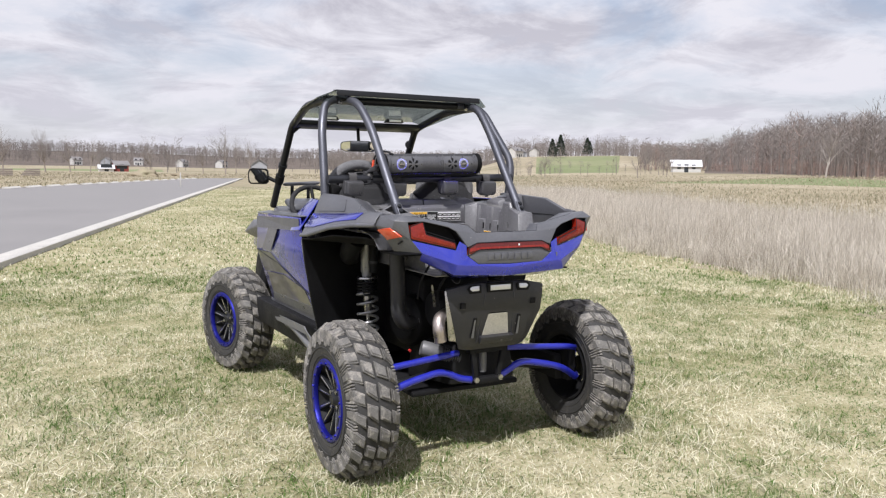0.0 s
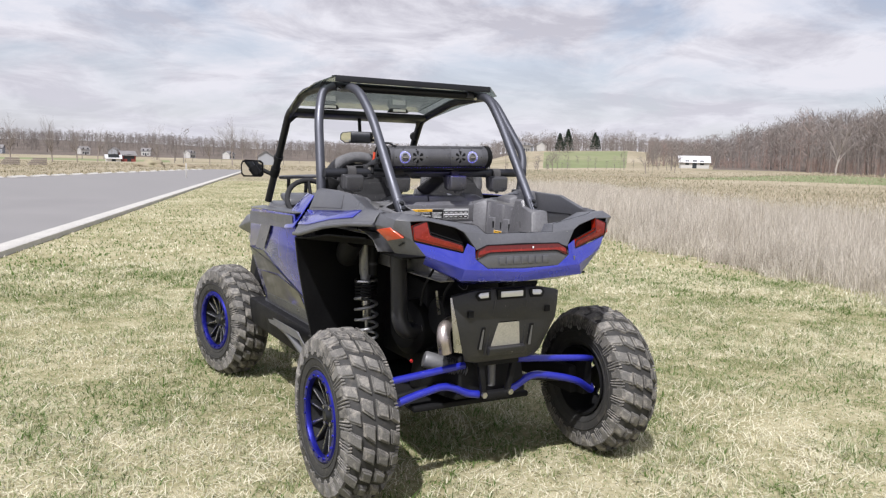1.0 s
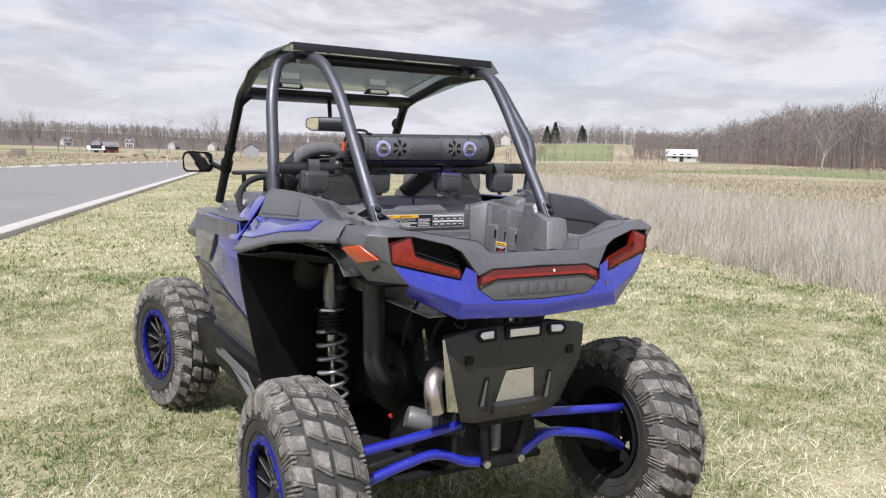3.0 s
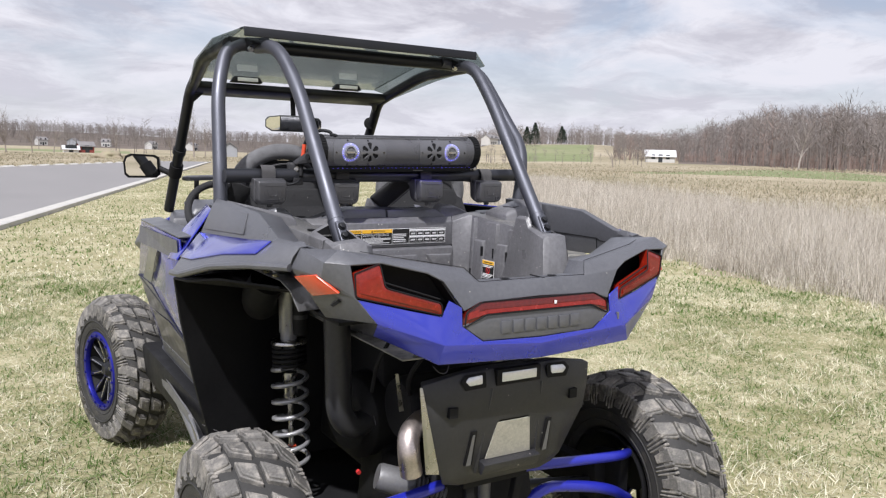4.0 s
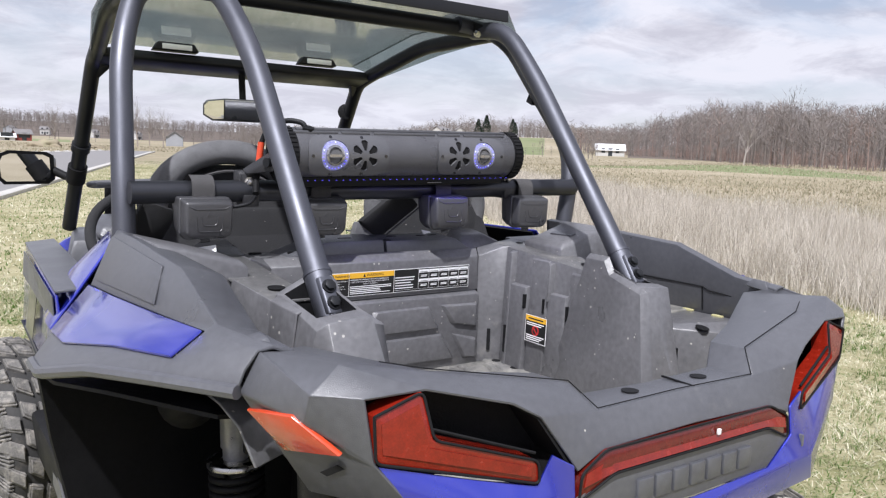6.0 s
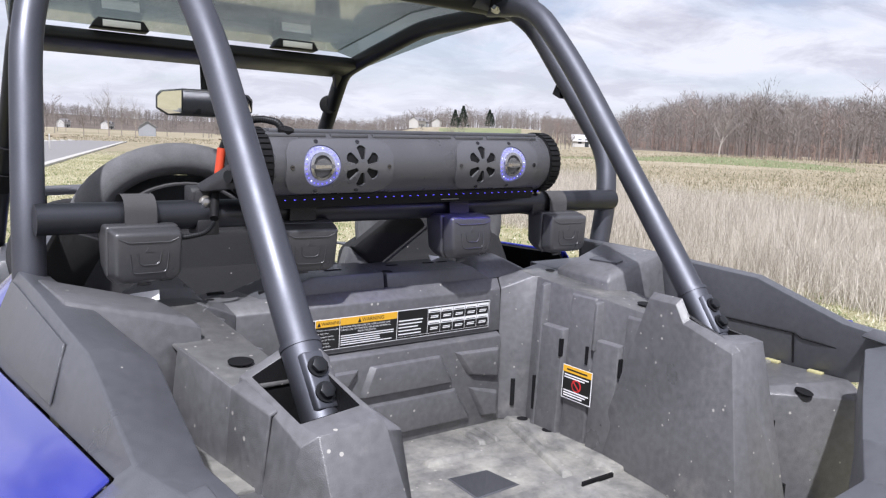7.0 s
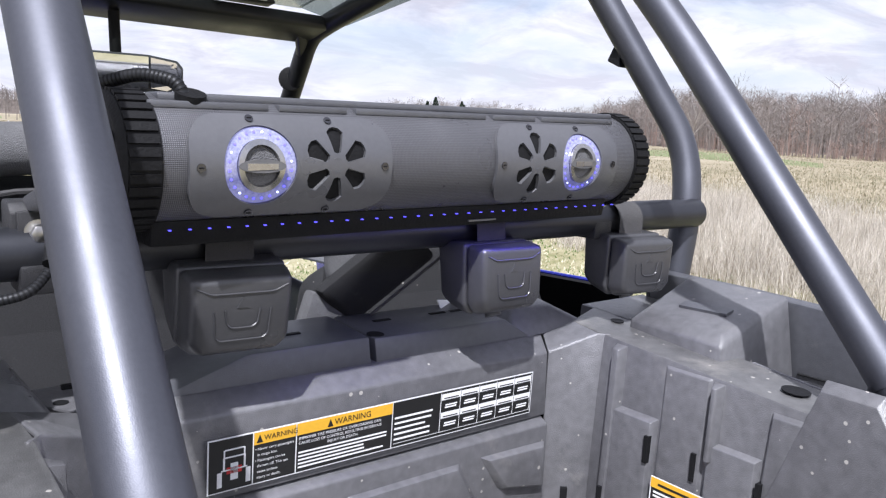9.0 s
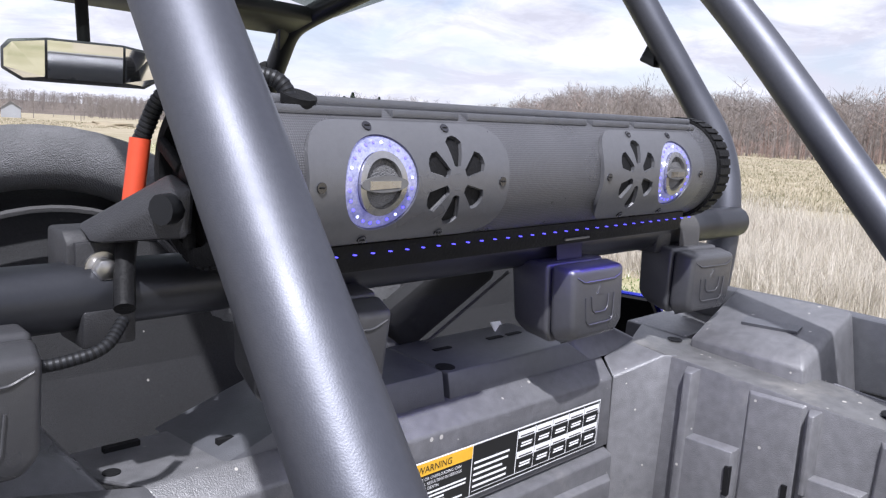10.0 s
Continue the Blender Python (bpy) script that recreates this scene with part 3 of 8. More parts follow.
def build_grass():
    rng = np.random.default_rng(11)
    near = lawn_points(320000, 5, 11, 0.75)
    patchy = np.array([noise.noise((a * 1.3, b * 1.3, 4.0)) + 0.6 * noise.noise((a * 5, b * 5, 9.0)) for a, b in near])
    h = (rng.gamma(4, 0.0055, len(near)) + 0.008) * np.clip(1 + 1.0 * patchy, 0.30, 2.0)
    stalks("lawn_grass", near, h, rng.uniform(0.0030, 0.0080, len(near)), 1.9, LAWN_BLADE, "short patchy spring grass, green and straw coloured", "grass", 2, 21)
    far = lawn_points(90000, 6, 60, 1.0)
    far = far[np.hypot(far[:, 0] + 1.6, far[:, 1] + 2.4) > 8.5]
    stalks("lawn_grass_beyond", far, rng.uniform(0.02, 0.06, len(far)), rng.uniform(0.012, 0.035, len(far)), 0.7, LAWN_BLADE, "short patchy spring grass further along the lawn", "grass", 1, 22)
    # tall dead grass beside the lawn
    k = 190000
    y = -4.5 + 42 * rng.uniform(0, 1, k) ** 1.3
    x = 6.05 + 0.33 * y + (9 + 0.1 * y) * rng.uniform(0, 1, k) ** 1.6 + rng.normal(0, 0.18, k)
    d = x - (6.05 + 0.33 * y)
    edge = np.array([0.9 * noise.noise((a * 0.35, b * 0.35, 6.1)) + 0.5 * noise.noise((a * 1.3, b * 1.3, 2.2)) for a, b in zip(x, y)])
    x = x + np.where(d < 2.5, edge * 0.9, 0)
    hh = (0.22 + 0.68 * rng.uniform(0, 1, k) ** 1.7) * np.clip(0.55 + 0.45 * d + 0.5 * edge, 0.40, 1.0)
    hh *= np.array([0.95 + 0.45 * noise.noise((a * 0.5, b * 0.5, 1.7)) for a, b in zip(x, y)])
    stalks("tall_dead_grass", np.c_[x, y], hh, rng.uniform(0.0022, 0.0065, k) * (1 + y / 26), 0.55, STRAW, "tall dead straw-coloured grass standing beside the lawn", "grass", 2, 23)
    # fallow tufts over the middle distance
    k = 110000
    a = rng.uniform(radians(-40), radians(85), k)
    r = 24 + 150 * rng.uniform(0, 1, k) ** 1.6
    p = np.c_[r * np.sin(a), r * np.cos(a)]
    ok = (p[:, 0] > 6.05 + 0.33 * p[:, 1] + 6) | (p[:, 0] < np.where(p[:, 1] > 30, -2.65 + 0.46 * (p[:, 1] - 51.6), -21.68 + 0.303 * p[:, 1]) - 0.6) | (p[:, 1] > 98)
    p = p[ok]
    r = np.hypot(p[:, 0], p[:, 1])
    stalks("fallow_tufts", p, rng.uniform(0.08, 0.26, len(p)), 0.02 + r * 0.0009, 0.6, SEDGE, "rough fallow tufts in the field beyond", "grass", 1, 24)


build_grass()

# ---- trees and far buildings ----
BARK = material("grey_brown_bark", (0.25, 0.215, 0.185), 0.9, 0, 0.25, 0.5, 6, per_island=0.3)
BARK_PALE = material("pale_birch_bark", (0.33, 0.30, 0.27), 0.85, 0, 0.2, 0.5, 6)
TWIG = material("bare_twigs", (0.205, 0.180, 0.165), 0.95, 0, 0.35, 0.06, 0.9, per_island=0.25)
TWIG_RED = material("budding_twigs", (0.255, 0.185, 0.158), 0.95, 0, 0.3, 0.06, 0.8, per_island=0.25)
NEEDLE = material("dark_needles", (0.022, 0.036, 0.022), 0.9, 0, 0.3, 1.0, 9, per_island=0.4)


def ribbon(verts, faces, a, b, r0, r1, side):
    """A tapered limb as a thin three-sided prism."""
    d = (b - a).normalized()
    u = d.cross(side).normalized() if abs(d.dot(side)) < 0.98 else d.orthogonal().normalized()
    w = d.cross(u)
    i = len(verts)
    for p, r in ((a, r0), (b, r1)):
        for k in range(3):
            an = 2.0944 * k
            verts.append(p + u * math.cos(an) * r + w * math.sin(an) * r)
    for k in range(3):
        faces.append((i + k, i + (k + 1) % 3, i + 3 + (k + 1) % 3, i + 3 + k))


def bare_tree(seed, height, depth=4, thick=1.0):
    """Leafless tree: trunk, limbs and fine twigs. Returns (limb verts, faces, twig verts, faces)."""
    rng = random.Random(seed)
    lv, lf, tv, tf = [], [], [], []

    def grow(p, d, length, r, level):
        steps = 3 if level < 2 else 2
        for k in range(steps):
            d2 = (d + Vector((rng.uniform(-1, 1), rng.uniform(-1, 1), rng.uniform(-0.3, 0.6))) * (0.10 + 0.05 * level)).normalized()
            q = p + d2 * length / steps
            r2 = r * (1 - 0.30 / steps * (k + 1))
            ribbon(*((lv, lf) if level < depth - 1 else (tv, tf)), p, q, r, r2, Vector((0.3, 0.9, 0.1)))
            if level < depth and (level > 0 or k > 0):
                for _ in range(2 if level else rng.choice((2, 3))):
                    a = rng.uniform(0, 2 * math.pi)
                    out = Vector((math.cos(a), math.sin(a), rng.uniform(0.25, 1.1))).normalized()
                    nd = (d2 * 0.55 + out * 0.75).normalized()
                    grow(p.lerp(q, rng.uniform(0.3, 1.0)), nd, length * rng.uniform(0.48, 0.70), r2 * (0.55 + 0.06 * min(thick - 1, 3)), level + 1)
            p, d, r = q, d2, r2
        if level < depth:
            grow(p, d, length * 0.6, r * 0.7, level + 1)

    grow(Vector((0, 0, -0.3)), Vector((0, 0, 1)), height * 0.46, height * 0.021 * thick, 0)
    return lv, lf, tv, tf


def tree_thing(name, x, y, h, seed, label, bark=None, twig=None, depth=4):
    t = thing(name, label, "tree", "field trees", at=(x, y, terrain(x, y)))
    lv, lf, tv, tf = bare_tree(seed, h, depth, 0.85)
    for nm, v, f, m in (("trunk", lv, lf, bark or BARK), ("crown", tv, tf, twig or TWIG)):
        ob = from_arrays(nm, v, f, m)
        ob.parent = t
    return t


for k, (x, y, h, lab) in enumerate(((33.0, 142.3, 9.5, "broad leafless tree at the field edge"), (36.5, 139.0, 7.5, "leafless tree at the field edge"), (24.5, 174.5, 9.0, "slim leafless tree beyond the road"), (4.1, 166.4, 9.0, "leafless tree beyond the road"), (8.5, 168.0, 8.0, "leafless tree beyond the road"),
                                    (-3.0, 160.0, 9.0, "leafless tree beyond the road"), (14.0, 190.0, 8.5, "slim leafless tree beyond the road"), (44.0, 178.0, 9.0, "leafless tree by the farmhouse"), (30.5, 150.0, 6.5, "small leafless tree at the field edge"), (100.5, 105.9, 7.0, "lone leafless tree in the field"),
                                    (88.0, 118.0, 5.5, "small leafless tree in the field"), (112.0, 110.0, 5.0, "small leafless tree in the field"))):
    tree_thing("bare_tree", x, y, h, 40 + k, lab)
tree_thing("birch_tree", 137.6, 93.3, 11.5, 77, "pale-barked birch at the edge of the woods", BARK_PALE)


def woods(name, spots, seed, label, twig=TWIG, twigs=90):
    """Many leafless trees as one mesh: each a tapered trunk, rising limbs and a crown of fine upright twigs."""
    rng = np.random.default_rng(seed)
    x, y, h = (np.array(v, float) for v in zip(*spots))
    n = len(x)
    base = np.c_[x, y, [terrain(a, b) - 0.2 for a, b in zip(x, y)]]
    far = np.hypot(x, y)
    spread = rng.uniform(0.15, 0.26, n)
    low = rng.uniform(0.12, 0.36, n)
    V = []

    def spikes(root, tip, width):
        d = tip - root
        side = np.cross(d, rng.normal(0, 1, d.shape))
        side *= (width / np.maximum(np.linalg.norm(side, axis=-1), 1e-6))[..., None]
        V.append(np.stack([root - side, root + side, tip], -2).reshape(-1, 3))

    up = np.array([0, 0, 1.0])
    lean = np.c_[rng.normal(0, 0.04, (n, 2)), np.ones(n)]
    for _ in range(2):
        spikes(base, base + lean * h[:, None] * 0.95, h * 0.010 + far * 0.00015)
    k = 9
    t = low[:, None] + (0.85 - low[:, None]) * rng.uniform(0, 1, (n, k))
    root = base[:, None] + lean[:, None] * (h[:, None] * t)[..., None]
    az = rng.uniform(0, 2 * np.pi, (n, k))
    out = np.stack([np.cos(az), np.sin(az), np.zeros((n, k))], -1)
    reach = (h * spread)[:, None] * rng.uniform(0.6, 1.1, (n, k))
    spikes(root, root + out * reach[..., None] + up * (reach * rng.uniform(0.3, 1.0, (n, k)))[..., None], np.repeat((h * 0.004 + far * 0.00010)[:, None], k, 1))
    k = twigs
    t = low[:, None] + (0.97 - low[:, None]) * rng.uniform(0, 1, (n, k)) ** 0.85
    az = rng.uniform(0, 2 * np.pi, (n, k))
    out = np.stack([np.cos(az), np.sin(az), np.zeros((n, k))], -1)
    u = (t - low[:, None]) / (1 - low[:, None])
    rad = (h * spread)[:, None] * np.sqrt(np.clip(1.05 - u ** 2.2, 0, 1)) * np.sqrt(rng.uniform(0, 1, (n, k)))
    root = base[:, None] + lean[:, None] * (h[:, None] * t)[..., None] * np.array([1, 1, 0.93]) + out * rad[..., None]
    ln = h[:, None] * rng.uniform(0.04, 0.11, (n, k))
    tip = root + (out * rng.uniform(-0.1, 0.7, (n, k))[..., None] + up * rng.uniform(0.5, 1.0, (n, k))[..., None] + rng.normal(0, 0.25, (n, k, 3))) * ln[..., None]
    spikes(root, tip, np.repeat((h * 0.0018 + far * 0.00011)[:, None], k, 1))
    verts = np.concatenate(V).astype(np.float32)
    m = len(verts)
    me = bpy.data.meshes.new(name)
    me.vertices.add(m); me.vertices.foreach_set("co", verts.ravel())
    me.loops.add(m); me.loops.foreach_set("vertex_index", np.arange(m, dtype=np.int32))
    me.polygons.add(m // 3); me.polygons.foreach_set("loop_start", np.arange(0, m, 3, dtype=np.int32))
    me.update(calc_edges=True)
    me.materials.append(twig)
    tagged(new(name, me), label, "woods", kind="stuff")


def scatter(count, seed, t0, t1, r0, r1, h0, h1, power=1.0):
    """Places (x, y, height) between two bearings and two distances."""
    rng = random.Random(seed)
    out = []
    for _ in range(count):
        th, r = radians(rng.uniform(t0, t1)), r0 + (r1 - r0) * rng.random() ** power
        out.append((r * math.sin(th), r * math.cos(th), rng.uniform(h0, h1)))
    return out


def east_spots(count, seed, h0, h1, deep=190, start=0.0, power=1.25):
    """Places in the wood east of the field, whose edge comes nearer towards the south."""
    rng = random.Random(seed)
    out = []
    for _ in range(count):
        th = rng.uniform(43.5, 92)
        r = (212 - 55 * smooth01((th - 47) / 14)) * (1 - start) + deep * rng.random() ** power
        h = rng.uniform(h0, h1) * (0.55 + 0.45 * smooth01((th - 44) / 10)) * (1.2 if rng.random() < 0.04 else 1.0)
        out.append((r * math.sin(radians(th)), r * math.cos(radians(th)), h))
    return out


woods("east_woods", east_spots(2300, 3, 9.5, 14.5), 3, "leafless grey-brown wood along the field's edge")
woods("east_woods_budding", east_spots(330, 4, 8.5, 13.0), 4, "reddish budding trees in the wood", TWIG_RED)
woods("wood_edge_brush", east_spots(900, 12, 1.6, 4.2, 26, 0.03), 12, "tangled brush along the edge of the wood", TWIG_RED, 40)
woods("ridge_woods", scatter(1900, 5, 20, 56, 400, 640, 8, 13), 5, "leafless woods on the far ridge", TWIG, 50)
woods("north_woods", scatter(3600, 6, -34, 30, 560, 960, 7, 12), 6, "leafless woods on the low hills beyond the farmland", TWIG, 44)
woods("field_edge_trees", scatter(46, 7, -24, 26, 190, 330, 4.5, 10), 7, "scattered leafless trees along the far fields", TWIG, 90)
woods("west_woods", scatter(260, 8, -160, -25, 300, 480, 9, 14), 8, "leafless tree belt behind the road", TWIG, 40)
woods("south_woods", scatter(300, 9, 88, 200, 240, 380, 9, 14), 9, "leafless woods behind the field", TWIG, 40)
woods("hedgerow", scatter(46, 14, 33, 46, 168, 184, 1.5, 5.5), 14, "leafless hedgerow before the green field", TWIG, 70)


def evergreen(x, y, h, seed):
    t = thing("evergreen_tree", "dark evergreen standing on the hill", "tree", "field trees", at=(x, y, terrain(x, y)))
    rng = random.Random(seed)
    V, Fc = [], []
    for k in range(1500):
        u = rng.random() ** 0.75
        r = h * 0.26 * (1 - u) ** 0.8 * (0.75 + 0.35 * rng.random()) + 0.1
        a = rng.uniform(0, 6.283)
        c = Vector((math.cos(a) * r, math.sin(a) * r, h * (0.06 + 0.94 * u)))
        s = h * 0.045
        i = len(V)
        V += [c + Vector((rng.uniform(-s, s), rng.uniform(-s, s), rng.uniform(-s, s) * 0.6)) for _ in range(3)]
        Fc.append((i, i + 1, i + 2))
    ob = from_arrays("crown", V, Fc, NEEDLE)
    ob.parent = t
    tr = part("trunk", tube([(0, 0, -0.3), (0, 0, h * 0.8)], h * 0.02, 0, 6, None, 1, 6, 0.03), BARK)
    tr.parent = t


evergreen(199.4, 257.8, 9.5, 1)
evergreen(196.5, 259.5, 8.0, 2)
evergreen(227.0, 274.0, 8.0, 3)
evergreen(231.0, 277.0, 6.5, 4)

WHITE_WALL = material("white_siding", (0.72, 0.71, 0.69), 0.8, 0, 0.1, 0.5, 10)
RED_WALL = material("red_barn_boards", (0.26, 0.055, 0.045), 0.85, 0, 0.2, 0.5, 10)
PALE_WALL = material("weathered_white_siding", (0.50, 0.49, 0.47), 0.85, 0, 0.12, 0.5, 10)
GREY_WALL = material("grey_siding", (0.30, 0.31, 0.33), 0.85, 0, 0.12, 0.5, 10)
ROOF_GREY = material("grey_shingle_roof", (0.20, 0.19, 0.19), 0.9, 0, 0.2, 0.6, 12)
ROOF_PALE = material("pale_metal_roof", (0.66, 0.66, 0.67), 0.5, 0.2, 0.08, 0.6, 12)
DARK_GLASS = material("dark_window_glass", (0.03, 0.035, 0.04), 0.12, 0, 0.1, 1, 10)


def house(x, y, w, d, h, turn, wall, roof, label, category="house", storeys=1):
    """A gabled building with openings, about its base."""
    g = terrain(x, y)
    b = thing("farm_building", label, category, "farm buildings", at=(x, y, g))
    m = pose(x, y, g - 0.15, 0, 0, turn)
    hw, hd, rise = w / 2, d / 2, d * 0.32
    bm = hull([(-hw, -hd, 0), (hw, -hd, 0), (-hw, hd, 0), (hw, hd, 0), (-hw, -hd, h), (hw, -hd, h), (-hw, hd, h), (hw, hd, h), (-hw, 0, h + rise), (hw, 0, h + rise)])
    bm.transform(m)
    part("wall", bm, wall, b, smooth=0)
    for s in (-1, 1):
        o = 0.35
        bm = sheet([(-hw - o, 0, h + rise + 0.12), (hw + o, 0, h + rise + 0.12), (hw + o, s * (hd + o), h - o * 0.6 + 0.08), (-hw - o, s * (hd + o), h - o * 0.6 + 0.08)], [(0, 1, 2, 3)], 0.15)
        bm.transform(m)
        part("roof", bm, roof, b, smooth=0)
    n = max(2, int(w / 2.6))
    for lev in range(storeys):
        for k in range(n):
            wx = -hw + (k + 0.5) * w / n
            for s in (-1, 1):
                bm = box(wx - 0.45, wx + 0.45, s * hd - 0.06, s * hd + 0.06, 0.9 + lev * 2.6, 2.0 + lev * 2.6)
                bm.transform(m)
                part("window", bm, DARK_GLASS, b, smooth=0)
    bm = box(-0.5, 0.5, -hd - 0.08, -hd + 0.05, 0, 2.05)
    bm.transform(m)
    part("door", bm, DARK_GLASS, b, smooth=0)


house(147.0, 138.5, 7.0, 4.5, 1.5, -42, PALE_WALL, ROOF_PALE, "long white shed with a pale roof by the wood", "barn")
house(23.2, 215.0, 3.4, 3.0, 1.9, 10, RED_WALL, ROOF_GREY, "small red barn beyond the road", "barn")
house(19.6, 213.0, 3.4, 2.4, 0.9, 0, WHITE_WALL, ROOF_PALE, "low white shed beside the red barn", "shed")
house(52.4, 188.9, 3.8, 3.8, 2.4, 75, GREY_WALL, ROOF_GREY, "gabled grey farmhouse beyond the road", "house")
for k, (x, y, w) in enumerate(((35.0, 540.0, 8), (52.0, 530.0, 9), (73.0, 545.0, 8), (96.0, 520.0, 8), (235.8, 342.6, 11), (226.0, 330.0, 10), (243.0, 338.0, 9), (-12.0, 530.0, 9), (120.0, 515.0, 8))):
    house(x, y, w * 0.7, 5.5, 3.6, (20, 65, -15, 40, 5)[k % 5], (PALE_WALL, GREY_WALL, PALE_WALL)[k % 3], ROOF_GREY, "distant two-storey farmhouse among trees", "house", 2)
# pale survey stake by the road
st = thing("survey_stake", "pale wooden stake standing beside the road", "stake", at=(8.8, 55.5, 0.0))
part("post", box(8.76, 8.84, 55.46, 55.54, -0.1, 1.05), CONCRETE, st, bevel=0.01)
# heaps of soil and stacked timber on the far side of the road
for k, (x, y, r, h) in enumerate(((14.9, 115.3, 2.1, 1.0), (20.5, 119.0, 2.4, 0.5), (47.0, 120.0, 4.0, 0.7))):
    heap = thing("soil_heap", "low heap of bare soil grown with weeds", "heap", "soil heaps", at=(x, y, 0))
    bm = bmesh.new()
    bmesh.ops.create_icosphere(bm, subdivisions=4, radius=1)
    for v in bm.verts:
        n = 1 + 0.35 * noise.noise(v.co * 1.7 + Vector((k, 0, 0))) + 0.12 * noise.noise(v.co * 6)
        v.co = Vector((x + v.co.x * r * n, y + v.co.y * r * 0.8 * n, terrain(x, y) + max(v.co.z, -0.3) * h * n))
    part("earth", bm, SOIL, heap, smooth=80)
for k, (x, y) in enumerate(((-2.8, 112.0), (0.4, 113.5))):
    pile = thing("timber_stack", "weathered timber stacked beyond the road", "timber", "timber stacks", at=(x, y, 0))
    for i in range(4):
        for j in range(3 - i // 2):
            part("beam", box(x - 1.2 + 0.2 * i, x + 1.1 - 0.15 * j, y + j * 0.40, y + j * 0.40 + 0.34, 0.25 * i, 0.25 * i + 0.21), BARK, pile, bevel=0.02)

# ---- the off-road vehicle ----
# Its rear axle stands over the origin; it faces +y.
vehicle = thing("side_by_side", "blue and black two-seat off-road buggy parked on the lawn", "off-road vehicle")
WHEEL_R, WHEEL_W = 0.385, 0.25


def build_wheel():
    """One wheel about the origin, its outer face towards -x."""
    prof = [(0.10, -0.035), (0.150, -0.045), (0.176, -0.085), (0.186, -0.100), (0.186, -0.07), (0.165, -0.03), (0.160, 0.06), (0.184, 0.10), (0.186, 0.11), (0.176, 0.112), (0.152, 0.055), (0.10, 0.0)]
    wheel = part("wheel", lathe(prof, 40, closed=True), PLASTIC_DARK_AND_SHADE, vehicle, "black alloy wheel with a blue bead ring", bevel=0)
    # tyre carcass
    R, h = WHEEL_R - 0.021, WHEEL_W / 2
    prof = [(0.184, -0.092), (0.205, -0.112), (0.245, -0.122), (0.300, -0.122), (R - 0.035, -0.112), (R - 0.010, -0.092), (R, -0.060), (R + 0.003, 0),
            (R, 0.060), (R - 0.010, 0.092), (R - 0.035, 0.112), (0.300, 0.122), (0.245, 0.122), (0.205, 0.112), (0.184, 0.092), (0.19, 0)]
    tyre = part("tyre", lathe(prof, 64, closed=True), RUBBER, wheel, "dusty knobbly off-road tyre", smooth=50)
    bm = bmesh.new()
    rng = random.Random(4)

    def lug(a0, x0, x1, da0, da1, r0, r1, skew):
        """A tread block between x0 and x1 with a lower step round its worn top; da0, da1: its angular widths at the two ends."""
        for lo, hi, k0, k1, inset in ((r0 - 0.020, r1 - 0.007, 1.16, 1.02, 0.0), (r1 - 0.009, r1, 0.86, 0.74, 0.10)):
            vs = []
            xa, xb = x0 + (x1 - x0) * inset, x1 - (x1 - x0) * inset
            for (x, da, off) in ((xa, da0, skew * inset), (xb, da1, skew * (1 - inset))):
                edge = max(0, abs(x) - 0.070) * 0.80
                for rr, k in ((lo - edge, k0), (hi - edge, k1)):
                    for sgn in (-1, 1):
                        a = a0 + off + sgn * da / 2 * k
                        vs.append(bm.verts.new((x, rr * math.cos(a), rr * math.sin(a))))
            a, b, c, d, e, f, g, i = vs
            for q in ((c, d, b, a), (e, f, i, g), (a, e, g, c), (b, d, i, f), (c, g, i, d), (a, b, f, e)):
                bm.faces.new(q)

    n = 23
    st = 2 * math.pi / n
    for k in range(n):
        a = k * st
        j = lambda v: v * (1 + rng.uniform(-0.08, 0.08))
        R0, R1 = WHEEL_R - 0.018, WHEEL_R
        wide = 0.72 if k % 2 else 0.64
        lug(a, -0.118, -0.066, j(wide * st), j(0.58 * st), R0, R1, 0.30 * st)
        lug(a + 0.5 * st, 0.118, 0.066, j(wide * st), j(0.58 * st), R0, R1, -0.30 * st)
        lug(a + 0.72 * st, -0.057, -0.006, j(0.54 * st), j(0.66 * st), R0, R1 + 0.002, 0.30 * st)
        lug(a + 1.22 * st, 0.057, 0.006, j(0.54 * st), j(0.66 * st), R0, R1 + 0.002, -0.30 * st)
        # shoulder blocks and fine ribs that run down the sidewall
        for sg, ph in ((-1, 0.0), (1, 0.5)):
            for q, wdt, deep in ((0.0, 0.46, 0.062), (0.36, 0.10, 0.074), (0.52, 0.10, 0.080), (0.68, 0.10, 0.074)):
                a1 = a + (ph + q) * st
                v = []
                for rr, xx, dw in ((WHEEL_R - 0.034, 0.113, 1.0), (WHEEL_R - 0.034 - deep, 0.1245, 0.8)):
                    for up in (-0.016, 0.003):
                        for sn in (-1, 1):
                            aa = a1 + sn * wdt * dw * st / 2
                            v.append(bm.verts.new((sg * (xx + up), rr * math.cos(aa), rr * math.sin(aa))))
                for f in ((0, 1, 3, 2), (4, 6, 7, 5), (0, 2, 6, 4), (1, 5, 7, 3), (2, 3, 7, 6), (0, 4, 5, 1)):
                    bm.faces.new([v[i] for i in f])
    part("tread", bm, RUBBER_LUG, wheel, "worn tread blocks with dried mud", smooth=0, bevel=0.0025, segs=1)
    # moulded rings on the sidewall
    for sg in (-1, 1):
        for rr, xx in ((0.222, 0.1165), (0.262, 0.1235)):
            ringp = [(rr + 0.003 * math.cos(t), sg * (xx + 0.003 * math.sin(t))) for t in (2 * math.pi * i / 6 for i in range(6))]
            part("sidewall_ring", lathe(ringp, 48, closed=True), RUBBER, wheel, smooth=60)
